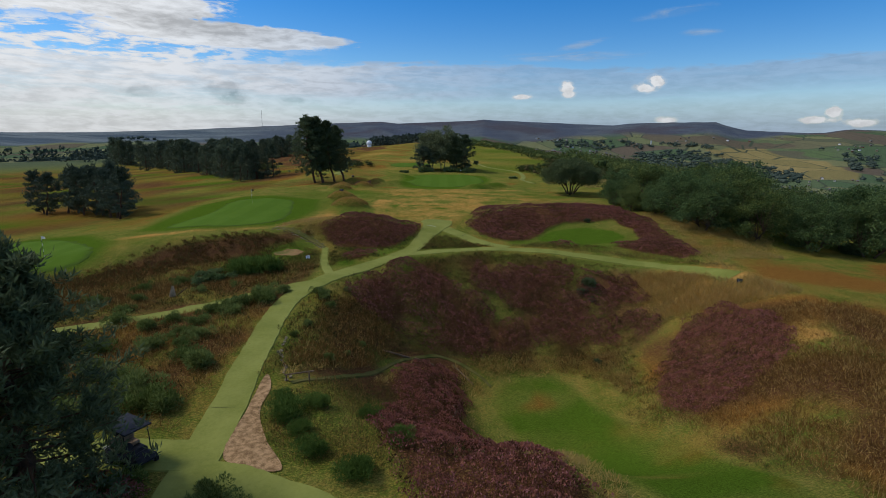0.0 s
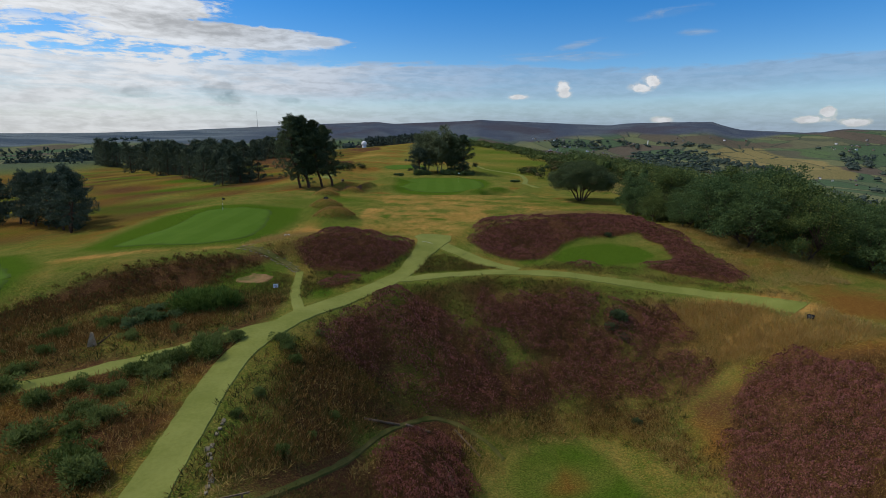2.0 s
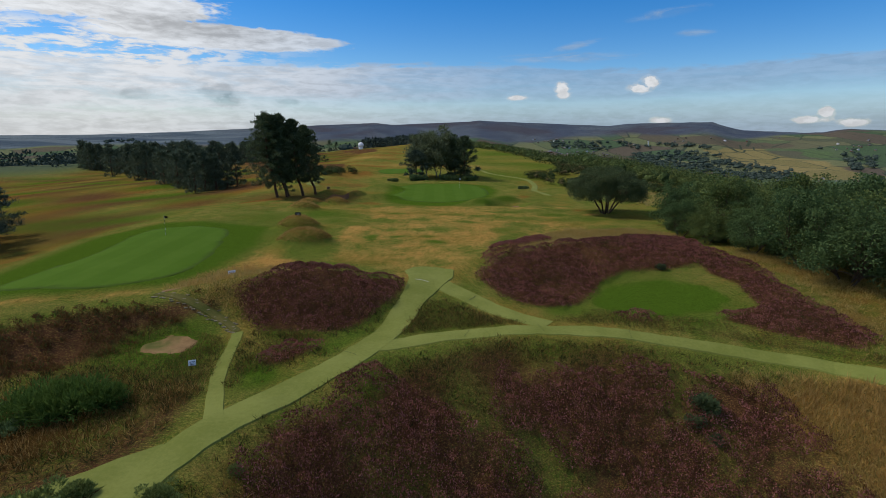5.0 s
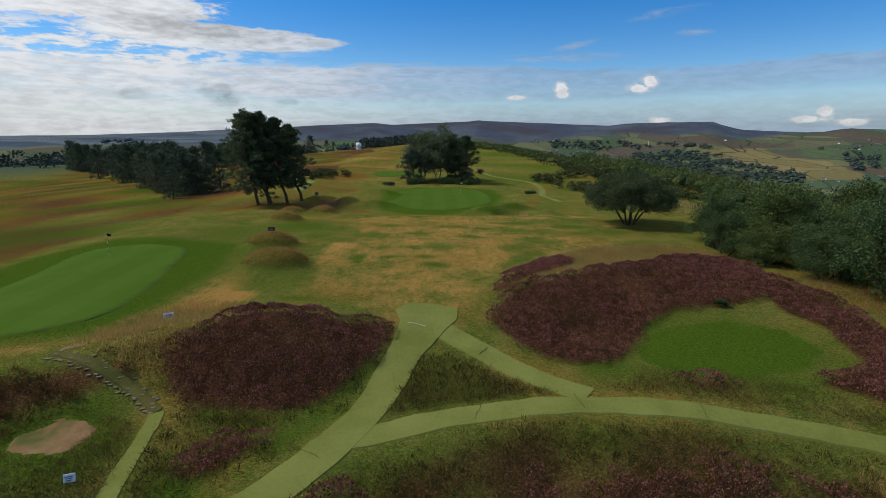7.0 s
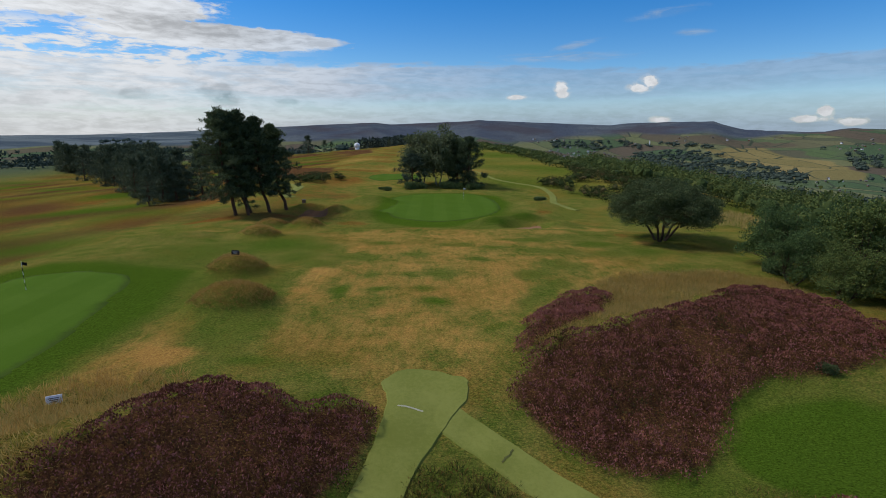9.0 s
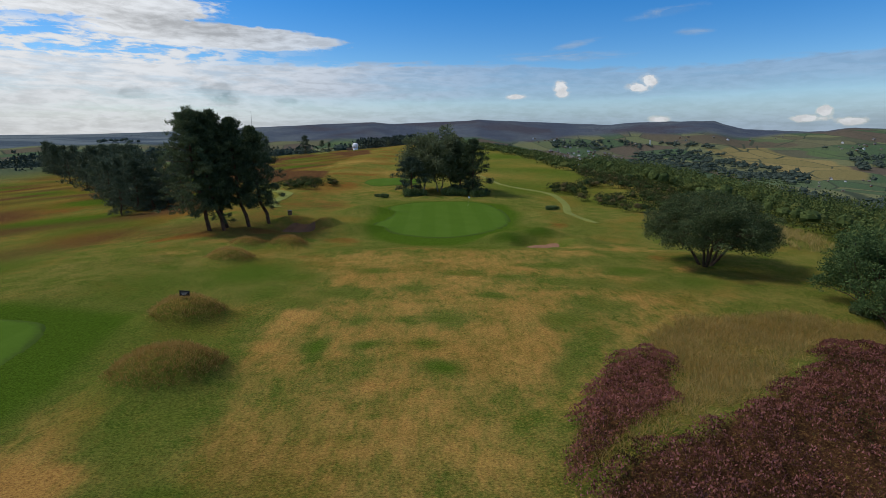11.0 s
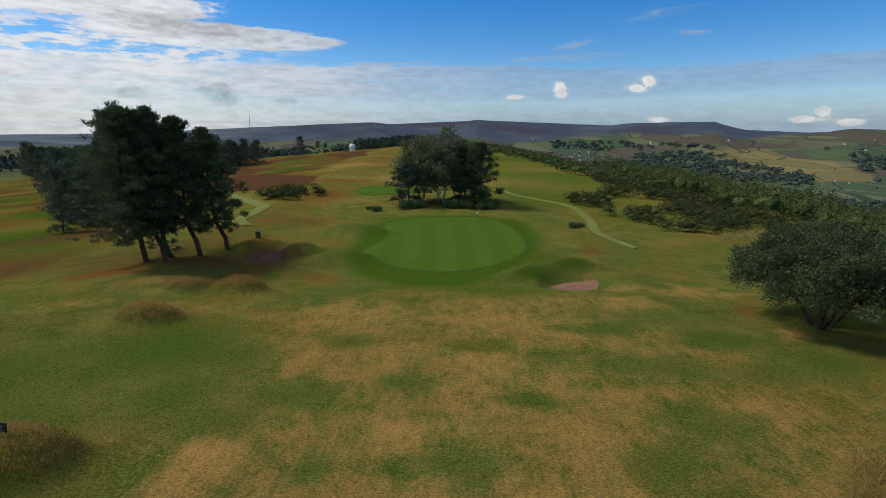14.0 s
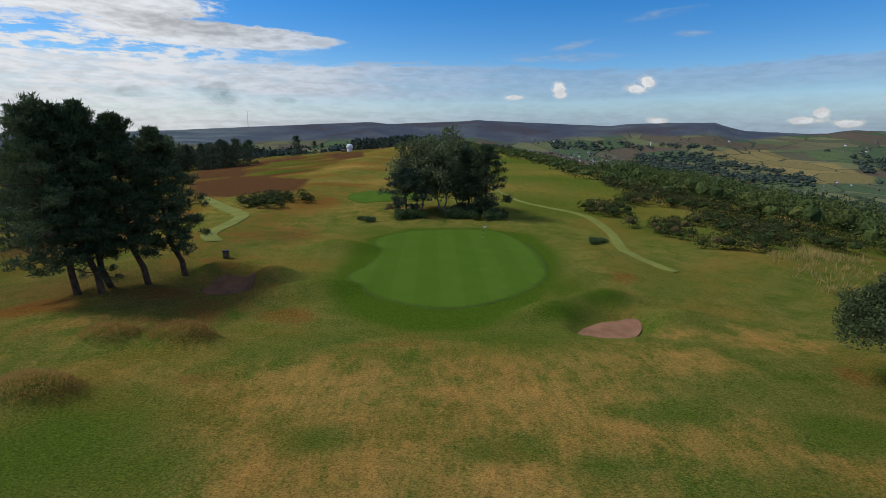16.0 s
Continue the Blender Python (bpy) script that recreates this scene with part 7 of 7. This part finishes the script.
def buggy(m):
    t = thing("golf_buggy", "black golf buggy with a dark roof parked under the pine", "golf buggy", m)
    body = piece("body", box((1.15, 1.5, 0.42), (0, 0.25, 0.48), 0.1), BLACK, t)
    piece("nose", box((1.1, 0.75, 0.34), (0, -0.85, 0.5), 0.14, (12, 0, 0), 0.85), BLACK, t)
    piece("floor", box((1.0, 0.8, 0.08), (0, -0.35, 0.36), 0.02), STEEL, t)
    piece("seat", box((1.05, 0.5, 0.16), (0, 0.22, 0.77), 0.06), TIMBER, t, "tan seat")
    piece("backrest", box((1.05, 0.13, 0.42), (0, 0.5, 1.02), 0.05, (-10, 0, 0)), TIMBER, t, "tan backrest")
    roof = piece("roof", box((1.2, 1.75, 0.07), (0, -0.02, 1.86), 0.05), BLACK, t, "dark moulded roof")
    for sx in (-1, 1):
        for y0, y1 in ((-0.78, -0.62), (0.72, 0.66)):
            piece("roof_post", rod((sx * 0.5, y0, 0.6), (sx * 0.52, y1, 1.84), 0.02), BLACK, t)
        for y in (-0.85, 0.72):
            wheel = piece("wheel", rod((sx * 0.46, y, 0.23), (sx * 0.62, y, 0.23), 0.13, sides=16), STEEL, t)
            ring = bmesh.new()
            for i in range(18):
                a = 2 * math.pi * i / 18
                for rr, w in ((0.13, 0.08), (0.235, 0.07), (0.235, -0.07), (0.13, -0.08)):
                    ring.verts.new((sx * (0.54 + w * sx), y + rr * math.cos(a), 0.23 + rr * math.sin(a)))
            ring.verts.ensure_lookup_table()
            for i in range(18):
                for c in range(4):
                    p, q = i * 4, ((i + 1) % 18) * 4
                    ring.faces.new((ring.verts[p + c], ring.verts[p + (c + 1) % 4], ring.verts[q + (c + 1) % 4], ring.verts[q + c]))
            bmesh.ops.recalc_face_normals(ring, faces=ring.faces[:])
            piece("tyre", ring, BLACK, wheel)
    piece("steering_wheel", rod((-0.25, -0.42, 1.02), (-0.25, -0.46, 1.05), 0.17, sides=16), BLACK, t)
    piece("bag_rack", box((0.9, 0.3, 0.06), (0, 1.12, 0.55), 0.02), STEEL, t)
    piece("golf_bag", rod((0.22, 1.12, 0.55), (0.22, 1.2, 1.4), 0.14, 0.16, 12), BLACK, t, "black golf bag strapped on the rack")


def small_things():
    flagstick(5.9, 148.6, WHITE, "white flag on a striped pole in the hole")
    flagstick(-31.0, 85.3, BLACK, "dark flag on a striped pole in the western green")
    flagstick(-40.8, 52.4, WHITE, "white flag on a striped pole in the low green")
    buggy(standing(-13.1, 20.7, 62))
    board(-14.1, 55.2, 20, "small white notice board beside the footpath", WHITE, 0.42, 0.34)
    board(-16.9, 68.8, 25, "small white notice board above the heather mound", WHITE, 0.62, 0.4)
    board(-17.2, 91.3, -8, "low black board on a grass hummock", BLACK, 0.75, 0.4, -8, "tee_board")
    board(30.4, 49.5, -40, "low black board at the path's end", BLACK, 0.5, 0.4, -8, "tee_board")
    t = thing("litter_bin", "squat brown timber bin on the fairway's edge", "bin", standing(-23.2, 138.4, 15))
    piece("body", box((0.62, 0.62, 0.75), (0, 0, 0.37), 0.04), TIMBER, t)
    for s in (-1, 1):
        piece("slat", box((0.06, 0.66, 0.7), (s * 0.2, 0, 0.37), 0.01), BARK, t)
    piece("lid", box((0.7, 0.7, 0.08), (0, 0, 0.79), 0.02), BLACK, t)
    # the pointed stone on the heath with a stump beside it
    bm = rough_stone((0.62, 0.42, 1.15), 4, (0, 0, 0.42), 20)
    for v in bm.verts:
        k = 1.0 - 0.88 * min(1.0, max(0.0, v.co.z) / 1.15)
        v.co.x, v.co.y = v.co.x * k + 0.12 * v.co.z, v.co.y * k
    bmesh.ops.subdivide_edges(bm, edges=bm.edges[:], cuts=1)
    st = new("standing_stone", made(bm, "standing_stone"))
    st.data.materials.append(PALE_STONE)
    st.matrix_basis = standing(-23.4, 44.2)
    tagged(st, "pale brown pointed stone standing in dry grass", "stone")
    ob = new("fallen_branch", made(rod((0, 0, 0.05), (0.9, 0.2, 0.75), 0.06, 0.03), "fallen_branch"))
    ob.data.materials.append(BARK)
    ob.matrix_basis = standing(-23.0, 44.3)
    tagged(ob, "bare branch leaning by the stone", "branch")
    # rail above the hollow
    t = thing("rail_fence", "weathered timber rail at the top of the hollow", "fence", standing(-7.8, 28.6, 20))
    for s in (-0.75, 0.55):
        piece("post", box((0.08, 0.08, 0.75), (s, 0, 0.22), 0.012), TIMBER, t)
    piece("rail", box((1.7, 0.05, 0.08), (0, 0, 0.56), 0.012), TIMBER, t)
    # dry stone edges
    def wall(line, courses, label, seed, gap=0.32):
        rng = random.Random(seed)
        p = rounded(line, 12, closed=False)
        t = thing("dry_stone_wall", label, "stone wall", Matrix.Identity(4))
        shapes = [made(rough_stone((0.26, 0.18, 0.07), seed + k), "stone") for k in range(4)]
        for me in shapes:
            me.materials.append(STONE)
        run = np.r_[0, np.cumsum(np.linalg.norm(np.diff(p, axis=0), axis=1))]
        for c in range(courses):
            s = rng.uniform(0, gap)
            while s < run[-1]:
                if rng.random() < 0.9 - 0.25 * c:
                    x, y = (float(np.interp(s, run, p[:, k])) for k in (0, 1))
                    nx, ny = (float(np.interp(s + 0.2, run, p[:, k])) for k in (0, 1))
                    ob = new("stone", shapes[rng.randrange(4)])
                    ob.parent = t
                    k = rng.uniform(0.7, 1.25)
                    ob.matrix_basis = pose(x + rng.uniform(-0.2, 0.2), y, float(ground(x, y)) + 0.01 + 0.09 * c, rng.uniform(-8, 8), rng.uniform(-8, 8), math.degrees(math.atan2(ny - y, nx - x)) + rng.uniform(-15, 15)) @ Matrix.Diagonal((k, k, rng.uniform(0.8, 1.3), 1))
                s += gap * rng.uniform(0.85, 1.5)
    wall([(-10.5, 34.6), (-10.1, 32.6), (-9.2, 30.4), (-8.4, 28.4)], 1, "tumbled dry stone wall at the hollow's western lip", 11)
    wall([(0.7, 41.5), (1.4, 39.4), (1.7, 37), (1.5, 34.2)], 2, "broken line of stones down the grassy spur", 23, 0.6)
    # stone steps up the bank
    t = thing("stone_steps", "worn stone and log steps climbing the bank", "steps", Matrix.Identity(4))
    line = rounded([(-13.6, 60.6), (-14.6, 61.2), (-16.2, 61.9), (-18.2, 62.5), (-20.2, 63.1)], 10, closed=False)
    rng = random.Random(31)
    shapes = [made(rough_stone((0.24, 0.12, 0.07), 40 + k), "step") for k in range(3)]
    for me in shapes:
        me.materials.append(STONE)
    for k in range(26):
        q = line[int(k * (len(line) - 1) / 25)]
        for side in ((-0.45, 0.0, 0.35) if k % 3 == 0 else (-0.45,)):
            ob = new("step", shapes[rng.randrange(3)])
            ob.parent = t
            x, y = q[0] + rng.uniform(-0.1, 0.1), q[1] + side + rng.uniform(-0.1, 0.1)
            ob.matrix_basis = pose(x, y, float(ground(x, y)) + 0.01, 0, 0, rng.uniform(-20, 40))
    ob = new("stone_slab", made(rough_stone((1.1, 0.55, 0.10), 77), "stone_slab"))
    ob.data.materials.append(BARE)
    ob.matrix_basis = standing(-19.6, 63.9, 20)
    tagged(ob, "flat stone slab at the head of the steps", "slab")
    # logs edging the hollow's track
    for x, y, a, n in ((-3.2, 41.6, 32, 2.8), (-0.9, 42.9, 20, 2.0), (2.6, 43.4, -40, 2.6)):
        ob = new("log_edging", made(rod((-n / 2, 0, 0.08), (n / 2, 0, 0.08), 0.09, 0.08), "log_edging"))
        ob.data.materials.append(TIMBER)
        dz = float(ground(x + math.cos(radians(a)) * n / 2, y + math.sin(radians(a)) * n / 2)) - float(ground(x - math.cos(radians(a)) * n / 2, y - math.sin(radians(a)) * n / 2))
        ob.matrix_basis = pose(x, y, float(ground(x, y)), 0, -math.degrees(math.atan2(dz, n)), a)
        tagged(ob, "weathered log edging the track", "log", "logs by the track")
    # joints across the paths
    def joint(x, y, a, n, mat, label, wide=0.06):
        c, s = math.cos(radians(a)), math.sin(radians(a))
        verts, faces, m = [], [], 6
        for i in range(m + 1):
            u = (i / m - 0.5) * n
            for v in (-wide / 2, wide / 2):
                px, py = x + u * c - v * s + 0.03 * math.sin(i * 2.1), y + u * s + v * c + 0.03 * math.sin(i * 1.3)
                verts.append((px, py, float(ground(px, py)) + 0.062))
        faces = [(2 * i, 2 * i + 2, 2 * i + 3, 2 * i + 1) for i in range(m)]
        tagged(new("path_joint", mesh("path_joint", verts, faces, mat)), label, "joint", kind="structure")
    joint(-0.3, 69.2, -12, 2.2, PALE, "pale joint across the path's mouth", 0.09)
    for x, y, a, n, w in ((3.5, 66.7, 50, 0.9, 0.07), (8.1, 61.5, 95, 1.5, 0.03), (2.7, 60.6, 70, 1.5, 0.03), (14.4, 60.7, 80, 1.2, 0.03), (-5.3, 57.2, 148, 1.9, 0.03), (-11.3, 25.2, 5, 1.9, 0.03)):
        joint(x, y, a, n, CRACK, "dark crack across the path", w)


def dome_and_far():
    # white dome on the brow
    t = thing("white_dome", "white radar dome on a low base over the brow", "dome", standing(-76, 550))
    bm = bmesh.new()
    bmesh.ops.create_icosphere(bm, subdivisions=3, radius=2.9)
    bmesh.ops.translate(bm, vec=(0, 0, 3.9), verts=bm.verts)
    piece("dome", bm, WHITE, t)
    piece("base", rod((0, 0, -1), (0, 0, 2.0), 2.4, 2.2, 20), WHITE, t)
    piece("annexe", box((5, 4, 2.2), (-5.5, 1, 0.7), 0.1), TIMBER, t)
    # mast and tower on the skyline
    def at(az, r):
        x, y = r * math.sin(radians(az)), 60 + r * math.cos(radians(az))
        return x, y, float(ground(x, y))
    x, y, z = at(-19.3, 2850)
    t = thing("radio_mast", "slender radio mast on the far moor", "mast", pose(x, y, z))
    piece("pole", rod((0, 0, -2), (0, 0, 82), 1.0, 0.5, 8), STEEL, t)
    for k in range(3):
        piece("platform", rod((0, 0, 30 + 20 * k), (0, 0, 31 + 20 * k), 1.8, sides=8), STEEL, t)
    x, y, z = at(22.6, 2250)
    t = thing("water_tower", "pale slim tower on the far hillside", "tower", pose(x, y, z))
    piece("shaft", rod((0, 0, -2), (0, 0, 15), 1.8, 1.5, 12), WHITE, t)
    piece("head", rod((0, 0, 15), (0, 0, 18), 2.5, 2.5, 12), WHITE, t)
    # village in the valley
    rng = random.Random(8)
    def house(wall_mat, label):
        h = thing("house", label, "house", Matrix.Identity(4), "valley village")
        piece("wall", box((11, 8, 6), (0, 0, 2.5), 0), wall_mat, h)
        bm = bmesh.new()
        v = [bm.verts.new(p) for p in ((-5.9, -4.5, 5.4), (5.9, -4.5, 5.4), (5.9, 4.5, 5.4), (-5.9, 4.5, 5.4), (-5.7, 0, 9), (5.7, 0, 9))]
        for f in ((0, 1, 5, 4), (2, 3, 4, 5), (0, 4, 3), (1, 2, 5), (3, 2, 1, 0)):
            bm.faces.new([v[i] for i in f])
        roof = piece("roof", bm, ROOF, h)
        piece("chimney", box((1.2, 0.9, 2.4), (3.6, 0, 9.0), 0), wall_mat, roof)
        for k in (-3, 0, 3):
            piece("window", box((1.3, 0.12, 1.4), (k, -4.02, 3.6), 0), GLASS, h)
        return h
    types = [house(WHITE, "small white-rendered house with a slate roof"), house(PALE, "small pale stone house with a slate roof"), house(STONE, "small grey stone house with a slate roof"), house(RED_EARTH, "small brick house with a slate roof")]
    spots = []
    def within(corners, count, out):
        o = np.array(corners, float)
        got = 0
        while got < count:
            x, y = (rng.uniform(o[:, c].min(), o[:, c].max()) for c in (0, 1))
            if inside(np.array([x]), np.array([y]), o)[0] > 0.5:
                out.append((x, y))
                got += 1
    within(VILLAGES[0], 110, spots)
    within([(421, 2338), (573, 2353), (563, 2263), (413, 2227)], 14, spots)
    within(VILLAGES[1], 10, spots)
    within(VILLAGES[2], 14, spots)
    within([(500, 2150), (1500, 2250), (1500, 2120), (700, 2060)], 12, spots)
    for k, (x, y) in enumerate(spots):
        z = float(ground(x, y))
        m = pose(x, y, z, 0, 0, rng.uniform(-40, 40) + 90 * rng.randrange(2)) @ Matrix.Diagonal((rng.uniform(0.6, 1.0) * min(1.0, y / 1900),) * 3 + (1,))
        if k < 4:
            types[k].matrix_basis = m
        else:
            copy_thing(types[k % 7 if k % 7 < 4 else 2], m)


small_things()
dome_and_far()
